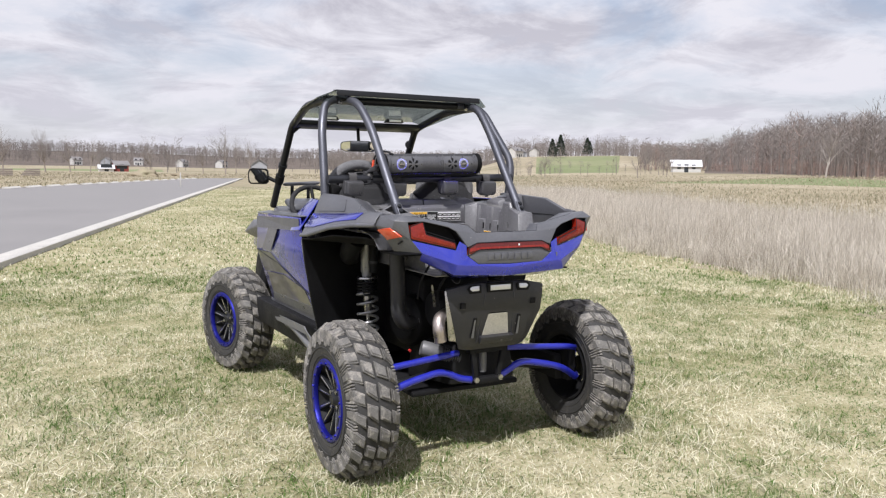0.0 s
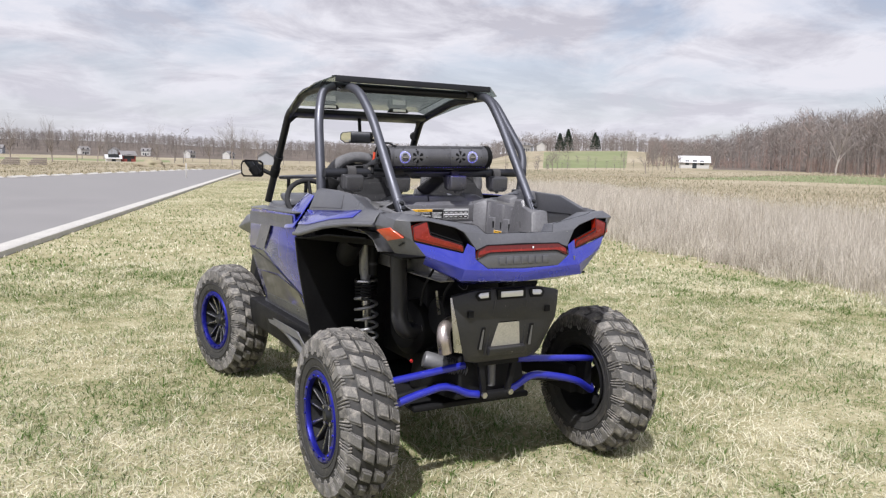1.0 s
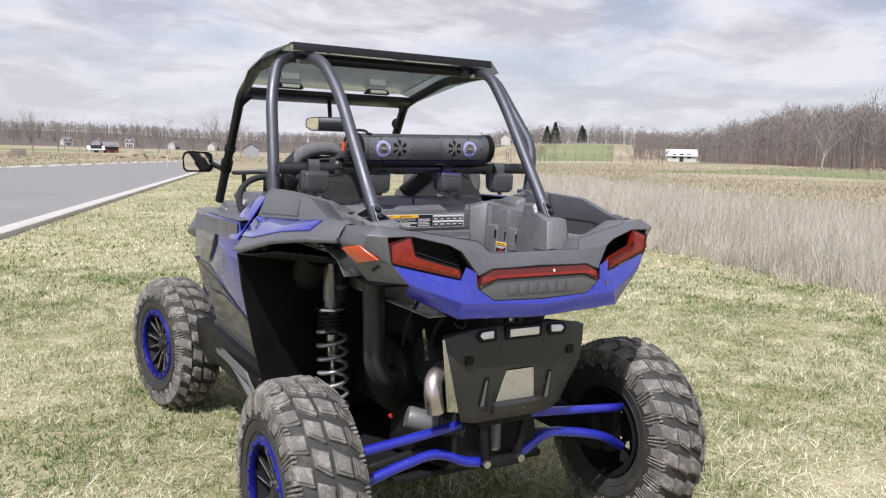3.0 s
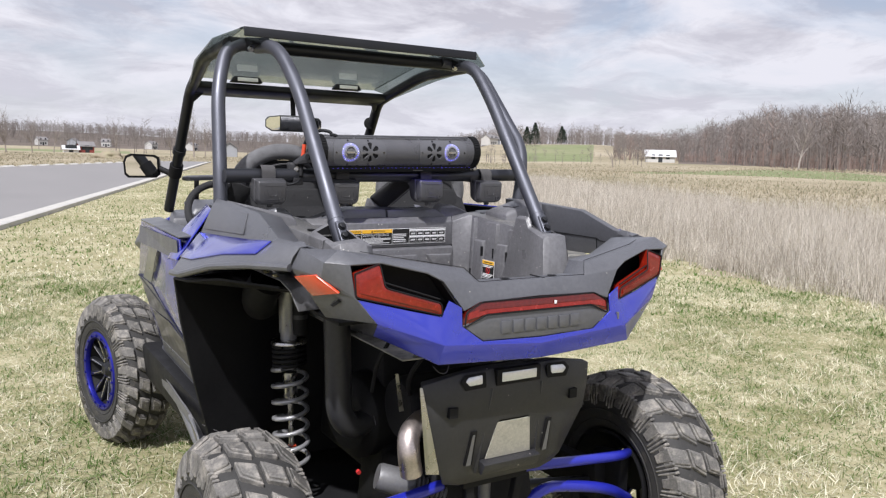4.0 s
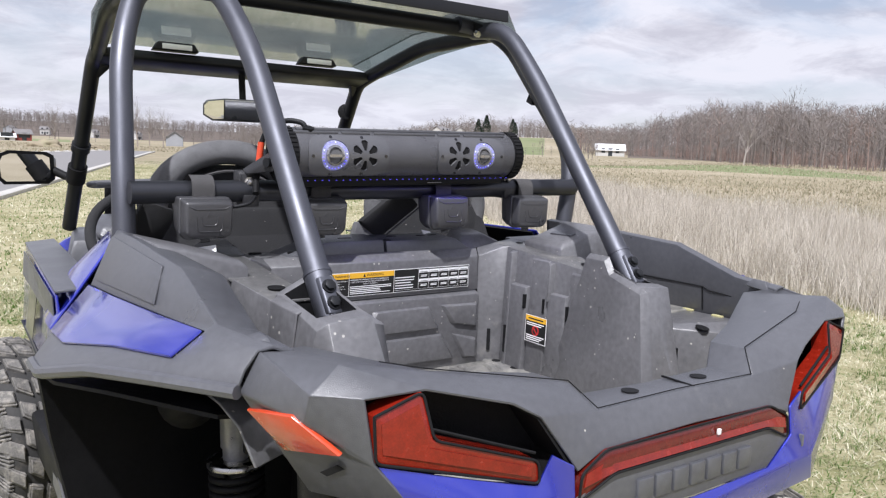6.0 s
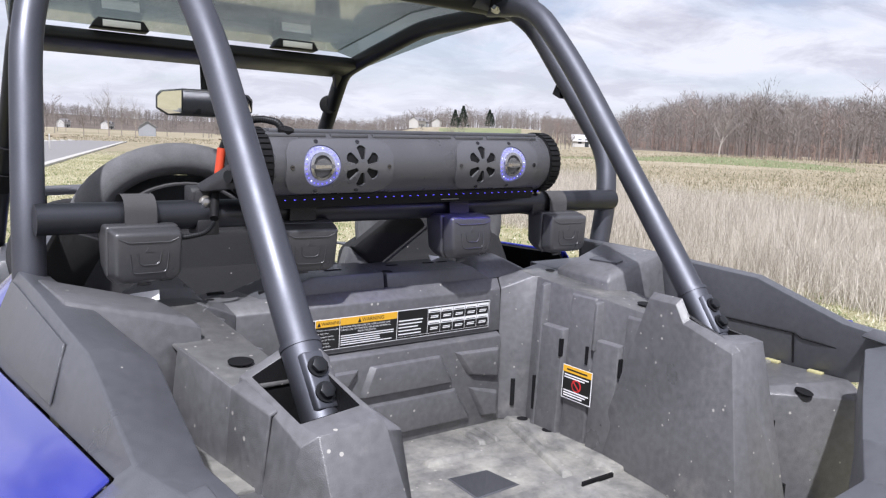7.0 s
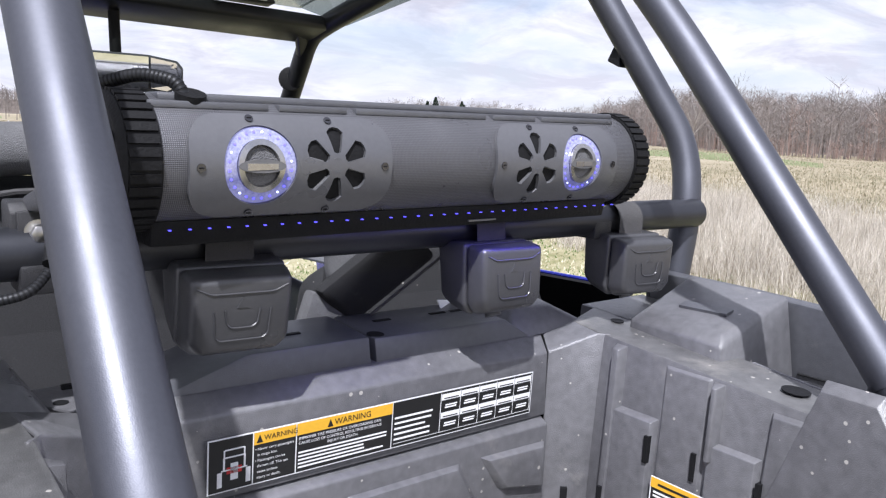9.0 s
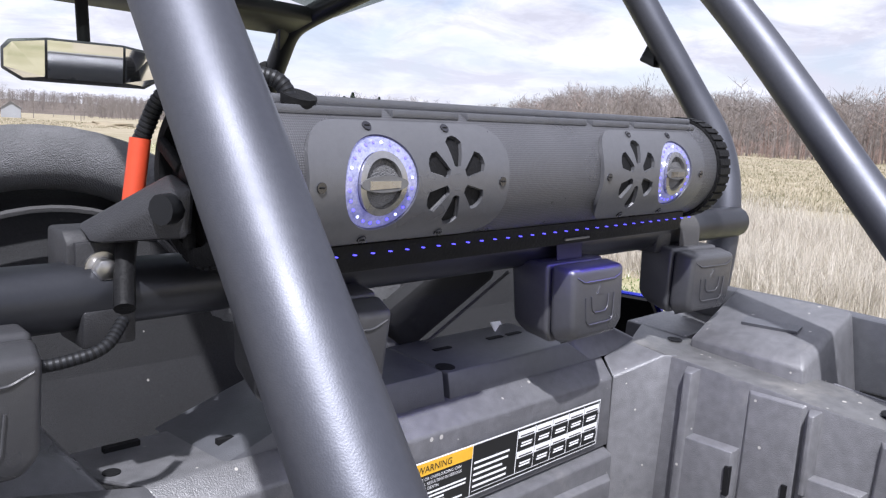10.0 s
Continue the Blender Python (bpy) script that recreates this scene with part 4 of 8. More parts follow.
    # blue bead ring with its bolts
    prof = [(0.172, -0.106), (0.177, -0.119), (0.198, -0.120), (0.205, -0.112), (0.201, -0.098), (0.174, -0.096)]
    ring = part("bead_ring", lathe(prof, 48, closed=True), BLUE_RING, wheel, "blue bolted bead ring")
    for k in range(18):
        a = 2 * math.pi * k / 18
        part("ring_bolt", disc((-0.119, 0.184 * math.cos(a), 0.184 * math.sin(a)), (-1, 0, 0), 0.0065, 0.006, 6), BLUE_RING, wheel)
    # six forked spokes with machined edges, and the hub
    bm, cut = None, None
    for k in range(6):
        rot = Matrix.Rotation(2 * math.pi * k / 6, 4, "X")
        for sg in (-1, 1):
            pts = [(-0.074, sg * 0.006, 0.045), (-0.050, sg * 0.006, 0.045), (-0.070, sg * 0.026, 0.052), (-0.050, sg * 0.026, 0.052),
                   (-0.098, sg * 0.030, 0.172), (-0.070, sg * 0.030, 0.172), (-0.098, sg * 0.050, 0.168), (-0.070, sg * 0.050, 0.168)]
            one = hull(pts)
            one.transform(rot)
            bm = join(bm, one)
            edge = hull([(-0.0745, sg * 0.010, 0.060), (-0.0765, sg * 0.013, 0.060), (-0.0755, sg * 0.017, 0.062), (-0.0935, sg * 0.0335, 0.150), (-0.0965, sg * 0.037, 0.150), (-0.0945, sg * 0.0415, 0.149)])
            edge.transform(rot)
            cut = join(cut, edge)
    part("spokes", bm, SATIN_BLACK_AND_SHADE, wheel, "black forked spokes", bevel=0.003)
    part("spoke_edges", cut, STEEL, wheel, "machined bright spoke edges")
    part("hub_cap", lathe([(0, -0.092), (0.024, -0.092), (0.032, -0.084), (0.046, -0.070), (0.062, -0.066), (0.062, -0.02), (0, -0.02)], 24), SATIN_BLACK_AND_SHADE, wheel)
    for k in range(4):
        a = 2 * math.pi * (k + 0.5) / 4
        part("lug_nut", disc((-0.066, 0.05 * math.cos(a), 0.05 * math.sin(a)), (-1, 0, 0), 0.010, 0.016, 6), STEEL, wheel)
    return wheel


WHEEL_AT = {(-1, 0): (-0.685, 0.0), (1, 0): (0.762, 0.0), (-1, 1): (-0.655, 2.286), (1, 1): (0.725, 2.286)}
first_wheel = build_wheel()
for (side, front), (wx, wy) in WHEEL_AT.items():
    m = pose(wx, wy, WHEEL_R - 0.004, 0, 0, (0 if side < 0 else 180) + 13 * front) @ pose(0, 0, 0, 37 * front + 11 * side, 0, 0)
    if (side, front) == (-1, 0):
        first_wheel.matrix_basis = m
    else:
        copy_thing(first_wheel, m)

# ---- bodywork, built per side (s = -1 left, 1 right) ----
def fender(s):
    """Rear wing: arch lip, blue flank panel, black shoulder that stands beside the cargo bed."""
    st = [  # y, then (x, z) of lip, crease, flank top, ridge, inner ridge, foot
        (0.60, (0.775, 1.164), (0.735, 1.196), (0.648, 1.262), (0.606, 1.372), (0.588, 1.368), (0.602, 1.190)),
        (0.42, (0.780, 1.176), (0.735, 1.206), (0.640, 1.270), (0.606, 1.370), (0.588, 1.366), (0.602, 1.190)),
        (0.14, (0.735, 1.222), (0.700, 1.248), (0.624, 1.286), (0.606, 1.358), (0.588, 1.353), (0.604, 1.190)),
        (-0.03, (0.682, 1.246), (0.662, 1.268), (0.618, 1.300), (0.606, 1.304), (0.586, 1.300), (0.605, 1.190)),
        (-0.15, (0.614, 1.252), (0.606, 1.274), (0.588, 1.298), (0.572, 1.298), (0.556, 1.294), (0.570, 1.230)),
    ]
    if s < 0:
        broad = (0.555, 0.548, 0.532, 0.540, 0.530)
        st = [(y, a, b, c, (d[0] - 0.006, d[1] + 0.004), (x, e[1] - 0.006), (x - 0.006, g[1])) for (y, a, b, c, d, e, g), x in zip(st, broad)]
    slant = [(-0.155, -0.10, 0, 0, 0, 0), (-0.10, -0.06, 0, 0, 0, 0)] + [(0,) * 6] * 3
    grid = [[(x, y + dy, z) for (x, z), dy in zip(row, sl)] for (y, *row), sl in zip(st, slant)]
    pts = [p for row in grid for p in row]
    w = 6
    black, blue, lip = [], [], []
    for i in range(len(st) - 1):
        for k in range(w - 1):
            f = (i * w + k, i * w + k + 1, (i + 1) * w + k + 1, (i + 1) * w + k)
            (blue if k == 1 and i < 3 else black).append(f)
    part("rear_fender", sheet(pts, black, 0.006, s), PLASTIC, vehicle, "black moulded rear fender", bevel=0.007)
    part("fender_panel", sheet([(x + 0.004, y, z + 0.003) for x, y, z in pts], blue, 0.006, s), BLUE, vehicle, "glossy blue fender panel", bevel=0.003)
    # rolled lip of the wheel arch
    edge = [(row[0][0], row[0][1], row[0][2] - 0.006) for row in grid]
    part("arch_lip", tube(edge, 0.010, 0.02, 8, None, s), PLASTIC, vehicle)
    # closing face at the front of the shoulder
    fr = grid[0]
    part("shoulder_end", sheet([fr[2], fr[3], fr[4], fr[5], (0.62, 0.60, 1.15), (0.66, 0.60, 1.15)], [(0, 1, 2, 3, 4, 5)], 0.006, s), PLASTIC, vehicle)
    # recessed field on the flank of the shoulder
    def on(y, u):
        i = 0 if y > 0.42 else 1
        (ya, ra), (yb, rb) = ((st[i][0], grid[i]), (st[i + 1][0], grid[i + 1]))
        t = (ya - y) / (ya - yb)
        a, b = Vector(ra[2]).lerp(rb[2], t), Vector(ra[3]).lerp(rb[3], t)
        return tuple(a.lerp(b, u) + Vector((0.004, 0, 0.001)))
    q = [on(0.575, 0.12), on(0.575, 0.88), on(0.22, 0.86), on(0.20, 0.14)]
    part("flank_inlay", sheet(q, [(0, 1, 2, 3)], 0.003, s), PLASTIC, vehicle, bevel=0.001)
    # wheel arch liner with shade painted black, and the panel ahead of the wheel
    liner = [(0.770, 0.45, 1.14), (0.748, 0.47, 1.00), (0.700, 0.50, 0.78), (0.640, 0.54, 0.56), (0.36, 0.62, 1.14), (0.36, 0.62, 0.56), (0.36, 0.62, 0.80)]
    part("wheel_well", sheet(liner, [(0, 1, 2, 6, 4), (2, 3, 5, 6)], 0.008, s), PLASTIC_DARK_AND_SHADE, vehicle, "wheel well liner with its shade painted black")
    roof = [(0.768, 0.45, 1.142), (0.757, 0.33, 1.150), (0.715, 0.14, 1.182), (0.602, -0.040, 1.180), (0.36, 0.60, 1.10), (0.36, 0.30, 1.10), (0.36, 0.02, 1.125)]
    part("wheel_well", sheet(roof, [(0, 1, 5, 4), (1, 2, 6, 5), (2, 3, 6)], 0.006, s), PLASTIC_DARK_AND_SHADE, vehicle)
    # black outer skin between the door's end and the well
    skin = [(0.702, 0.66, 1.10), (0.770, 0.453, 1.138), (0.748, 0.474, 1.00), (0.700, 0.503, 0.78), (0.640, 0.543, 0.56), (0.575, 0.66, 0.60), (0.632, 0.66, 0.80)]
    part("rear_quarter", sheet(skin, [(0, 1, 2), (0, 2, 3, 6), (6, 3, 4, 5)], 0.005, s), PLASTIC, vehicle, "black panel between the door and the wheel well", bevel=0.002)


def tail(s):
    """One half of the rear fascia, with its lamp."""
    a0, a1, a2 = (0, -0.383, 1.173), (0.190, -0.382, 1.168), (0.241, -0.387, 1.150)
    h1, h2, h3, h4 = (0.247, -0.383, 1.161), (0.292, -0.366, 1.226), (0.331, -0.355, 1.248), (0.443, -0.324, 1.274)
    r0, r1, i0, i1 = (0, -0.350, 1.213), (0.178, -0.356, 1.213), (0, -0.284, 1.208), (0.168, -0.274, 1.208)
    g1, d1, k1, e1, f7 = (0.203, -0.322, 1.247), (0.207, -0.250, 1.243), (0.345, -0.184, 1.246), (0.505, -0.108, 1.284), (0.415, -0.284, 1.282)
    crest, q12, q13, q14 = (0.535, -0.272, 1.303), (0.584, -0.140, 1.294), (0.578, -0.285, 1.275), (0.525, -0.318, 1.272)
    k0, e0, i2, d0 = (0.355, -0.176, 1.165), (0.515, -0.098, 1.19), (0.165, -0.262, 1.07), (0.215, -0.236, 1.12)
    v = [a0, a1, a2, h1, h2, h3, h4, r0, r1, i0, i1, g1, d1, k1, e1, f7, crest, q12, q13, q14, k0, e0, i2, d0, (0, -0.27, 1.05)]
    f = [(0, 1, 8, 7), (1, 2, 3, 8), (8, 3, 4), (8, 4, 5, 11), (11, 5, 6, 15), (15, 6, 16), (7, 8, 10, 9), (8, 11, 12, 10), (11, 15, 13, 12), (15, 16, 14, 13),
         (14, 16, 18, 17), (16, 6, 19, 18), (12, 13, 20, 23), (13, 14, 21, 20), (9, 10, 22, 24), (10, 12, 23, 22)]
    if s > 0:
        part("tail_fascia", twin_sheet(v, f, 0.005), PLASTIC, vehicle, "black moulded tail fascia", bevel=0.004)
    # seam between the fascia's skin and the ledge; flat black discs paint shaded holes
    part("fascia_seam", tube([(0, -0.3475, 1.2155), (0.177, -0.3535, 1.2155), (0.204, -0.320, 1.2495), (0.414, -0.282, 1.2845), (0.47, -0.255, 1.294)], 0.0009, 0, 6, None, s), PLASTIC_DARK_AND_SHADE, vehicle)
    if s > 0:
        for x in (-0.066, 0.095):
            part("ledge_hole", disc((x, -0.312, 1.212), (0, 0.05, 1), 0.0135, 0.0008, 20), PLASTIC_DARK_AND_SHADE, vehicle)
        part("ledge_seam", box(0.040, 0.043, -0.346, -0.283, 1.2105, 1.2135), PLASTIC_DARK_AND_SHADE, vehicle)
    # small bracket with its bolt where wing and corner panel meet
    br = part("wing_bracket", hull([(0.555, -0.135, 1.285), (0.590, -0.135, 1.272), (0.555, -0.075, 1.292), (0.590, -0.075, 1.280), (0.562, -0.122, 1.306), (0.580, -0.122, 1.302), (0.562, -0.092, 1.308), (0.580, -0.092, 1.304)], s), PLASTIC, vehicle, bevel=0.003)
    part("bolt", disc((s * 0.586, -0.112, 1.290), (s, -0.4, 0.4), 0.008, 0.006, 6), SATIN_BLACK_AND_SHADE, br)
    # corner panel round to the wheel arch
    side = [(0.612, -0.150, 1.246), (0.586, -0.150, 1.296), (0.578, -0.285, 1.275), (0.525, -0.318, 1.272), (0.512, -0.322, 1.190), (0.462, -0.343, 1.126), (0.548, -0.225, 1.128), (0.575, -0.265, 1.235)]
    part("corner_panel", sheet(side, [(0, 1, 2, 7), (7, 2, 3, 4), (0, 7, 4, 6), (6, 4, 5)], 0.006, s), PLASTIC, vehicle, bevel=0.004)
    part("side_reflector", sheet([(0.606, -0.158, 1.224), (0.586, -0.250, 1.240), (0.546, -0.300, 1.200), (0.574, -0.205, 1.180)], [(0, 1, 2, 3)], 0.008, s), ORANGE_LENS, vehicle, "orange side reflector", bevel=0.002)
    a, b, c = (Vector(side[k]) for k in (4, 6, 0))
    up = (b - a).cross(c - a).normalized()
    up = up if up.x > 0 else -up
    mid, along, across = a * 0.52 + b * 0.38 + c * 0.10 + up * 0.0042, (b - a).normalized() * 0.016, (c - a).normalized() * 0.0055
    part("panel_slot", sheet([tuple(mid + i * along + j * across) for i, j in ((-1, -1), (1, -1), (1, 1), (-1, 1))], [(0, 1, 2, 3)], 0.001, s), PLASTIC_DARK_AND_SHADE, vehicle)
    # hollow behind the lamp, the shade inside painted black
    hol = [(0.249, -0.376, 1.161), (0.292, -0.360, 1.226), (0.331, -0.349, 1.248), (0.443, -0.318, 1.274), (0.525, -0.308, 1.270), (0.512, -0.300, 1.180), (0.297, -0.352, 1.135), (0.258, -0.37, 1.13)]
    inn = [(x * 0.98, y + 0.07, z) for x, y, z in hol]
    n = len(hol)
    part("lamp_hollow", sheet(hol + inn, [(i, (i + 1) % n, (i + 1) % n + n, i + n) for i in range(n)] + [tuple(range(n, 2 * n))], 0.004, s), PLASTIC_DARK_AND_SHADE, vehicle)
    # L-shaped tail lamp
    lamp = [(0.514, -0.322, 1.250), (0.449, -0.325, 1.272), (0.440, -0.340, 1.214), (0.300, -0.373, 1.172), (0.297, -0.374, 1.141), (0.510, -0.322, 1.192)]
    bm = sheet(lamp + [(x, y + 0.035, z) for x, y, z in lamp], [(0, 1, 2, 5), (2, 3, 4, 5), (6, 7, 1, 0), (7, 8, 2, 1), (8, 9, 3, 2), (9, 10, 4, 3), (10, 11, 5, 4), (11, 6, 0, 5)], 0, s)
    lampob = part("tail_lamp", bm, RED_LENS, vehicle, "red L-shaped tail lamp", bevel=0.003)
    rib = [(0.505, -0.3255, 1.240), (0.455, -0.3275, 1.258), (0.447, -0.3415, 1.206), (0.312, -0.3735, 1.166), (0.311, -0.3745, 1.153), (0.502, -0.3255, 1.203)]
    part("lamp_rib", sheet(rib, [(0, 1, 2, 5), (2, 3, 4, 5)], 0.0025, s), RED_LENS, lampob)
    part("lamp_frame", tube([(x, y - 0.001, z) for x, y, z in lamp + lamp[:1]], 0.0019, 0.01, 8, None, s), PLASTIC_DARK_AND_SHADE, lampob)
    # dark rim along the top of the lamp
    part("lamp_rim", tube([(0.440, -0.334, 1.226), (0.302, -0.368, 1.181)], 0.0022, 0, 6, None, s), PLASTIC_DARK_AND_SHADE, vehicle)
    # blue lower fascia
    blue = [(0.510, -0.318, 1.188), (0.297, -0.371, 1.137), (0.284, -0.382, 1.179), (0.247, -0.386, 1.158), (0.248, -0.392, 1.112), (0.185, -0.3935, 1.068), (0, -0.3935, 1.063), (0.462, -0.344, 1.126),
            (0.303, -0.399, 1.070), (0, -0.400, 1.047), (0.385, -0.352, 1.157), (0.318, -0.394, 1.022), (0, -0.397, 1.006), (0.452, -0.300, 1.088), (0.24, -0.27, 0.98), (0, -0.27, 0.985)]
    if s > 0:
        part("lower_fascia", twin_sheet(blue, [(0, 10, 8, 7), (10, 1, 8), (1, 4, 8), (4, 5, 8), (1, 2, 3, 4), (5, 6, 9, 8), (7, 8, 11, 13), (8, 9, 12, 11), (11, 12, 15, 14), (13, 11, 14)], 0.005), BLUE, vehicle, "glossy blue lower tail fascia", bevel=0.003)
    # black plate under the centre lamp
    if s > 0:
        part("badge_plate", twin_sheet([(0, -0.3875, 1.150), (0.176, -0.3875, 1.146), (0.246, -0.3895, 1.112), (0.184, -0.3925, 1.069), (0, -0.3925, 1.064)], [(0, 1, 2, 3, 4)], 0.005), PLASTIC, vehicle, bevel=0.002)


for s in (-1, 1):
    fender(s)
    tail(s)

# centre lamp: a bar with drooping ends
cl = [(-0.240, -0.389, 1.108), (-0.236, -0.388, 1.146), (-0.189, -0.385, 1.169), (0.189, -0.385, 1.169), (0.236, -0.388, 1.146), (0.240, -0.389, 1.108), (0.178, -0.392, 1.136), (-0.178, -0.392, 1.136)]
bm = sheet(cl + [(x, y + 0.03, z) for x, y, z in cl], [(0, 1, 2, 7), (7, 2, 3, 6), (6, 3, 4, 5)] + [(i, (i + 1) % 8, (i + 1) % 8 + 8, i + 8) for i in range(8)], 0)
centre_lamp = part("centre_lamp", bm, RED_LENS_DIM, vehicle, "red centre lamp bar with drooping ends", bevel=0.003)
part("lamp_frame", tube([(x, y - 0.001, z) for x, y, z in cl + cl[:1]], 0.0019, 0.01, 8), PLASTIC_DARK_AND_SHADE, centre_lamp)
part("lamp_rib", sheet([(x * 0.965, y - 0.0015, 1.142 + (z - 1.142) * 0.45) for x, y, z in cl], [(0, 1, 2, 7), (7, 2, 3, 6), (6, 3, 4, 5)], 0.002), RED_LENS, centre_lamp)
part("lamp_button", box(0.044, 0.0505, -0.3945, -0.39, 1.149, 1.158), WHITE_INK, centre_lamp, bevel=0.001)
# raised maker's lettering as plain blocks
for k in range(7):
    x = -0.114 + k * 0.0385
    part("badge_block", box(x - 0.0165, x + 0.0165, -0.3955, -0.388, 1.082, 1.116), PLASTIC, vehicle, "raised black badge block", bevel=0.003)
part("fascia_sticker", box(0.2735, 0.2785, -0.397, -0.39, 1.088, 1.107, None), GREY_METAL, vehicle)
# ---- cargo bed ----
def bed_floor():
    """Floor with a drain recess, raised side strips, cross bars and diagonal ribs."""
    o = [(-0.335, -0.24), (0.335, -0.24), (0.335, 0.54), (-0.335, 0.54)]
    h = [(0.020, 0.262), (0.120, 0.267), (0.110, 0.345), (0.026, 0.352)]
    cx, cy = 0.069, 0.306
    pts = [(x, y, 1.0) for x, y in o] + [(x, y, 1.0) for x, y in h] + [(cx + (x - cx) * 0.72, cy + (y - cy) * 0.80, 0.945) for x, y in h]
    f = [(i, (i + 1) % 4, (i + 1) % 4 + 4, i + 4) for i in range(4)]
    q = [(i, (i + 1) % 4, (i + 1) % 4 + 4, i + 4) for i in range(4)] + [(4, 5, 6, 7)]
    # recess coloured darker than the dusty floor to paint its shade
    part("drain_recess", sheet([(x, y, z - 0.001) for x, y, z in pts[4:]], q, 0.003), PLASTIC, vehicle, "drain recess with its shade toned into the plastic", bevel=0)
    part("bed_floor", sheet(pts[:8], f, 0.006), BED_DUST, vehicle, "dust-covered black cargo bed floor with a drain recess", bevel=0.003)

    def bar(a, b, w, h=0.009, taper=0.6):
        a, b = Vector((*a, 0.998)), Vector((*b, 0.998))
        d = (b - a).normalized()
        n = Vector((-d.y, d.x, 0)) * w
        e = d * h
        top = Vector((0, 0, h))
        part("floor_rib", hull([tuple(p) for p in (a + n, a - n, b + n, b - n, a + e + n * taper + top, a + e - n * taper + top, b - e + n * taper + top, b - e - n * taper + top)]), BED_DUST, vehicle, bevel=0.002)
    bar((0.02, 0.418), (0.205, 0.408), 0.014)
    bar((-0.02, 0.418), (-0.205, 0.408), 0.014)
    bar((-0.30, 0.225), (0.30, 0.225), 0.018, 0.007)
    for s in (-1, 1):
        bar((s * 0.300, 0.492), (s * 0.212, 0.238), 0.013, 0.012)
        bar((s * 0.178, 0.435), (s * 0.185, 0.518), 0.010)
        bar((s * 0.215, 0.435), (s * 0.222, 0.518), 0.006)
        bar((s * 0.22, -0.18), (s * 0.22, 0.20), 0.030)
        bar((s * 0.08, -0.18), (s * 0.08, 0.20), 0.030)
        part("floor_strip", hull([(0.292, 0.205, 0.998), (0.345, 0.205, 0.998), (0.306, 0.535, 0.998), (0.345, 0.535, 0.998), (0.300, 0.21, 1.008), (0.345, 0.21, 1.008), (0.312, 0.535, 1.008), (0.345, 0.535, 1.008)], s), BED_DUST, vehicle, bevel=0.002)
        part("floor_slot", box(min(s * 0.208, s * 0.285), max(s * 0.208, s * 0.285), 0.199, 0.204, 0.999, 1.008), PLASTIC_DARK_AND_SHADE, vehicle)
        # shade of two recessed holes, painted as flush black discs
        for y in (0.492, 0.415):
            part("floor_hole", disc((s * 0.329, y, 1.008), (0, 0, 1), 0.012, 0.0008, 16), PLASTIC_DARK_AND_SHADE, vehicle)


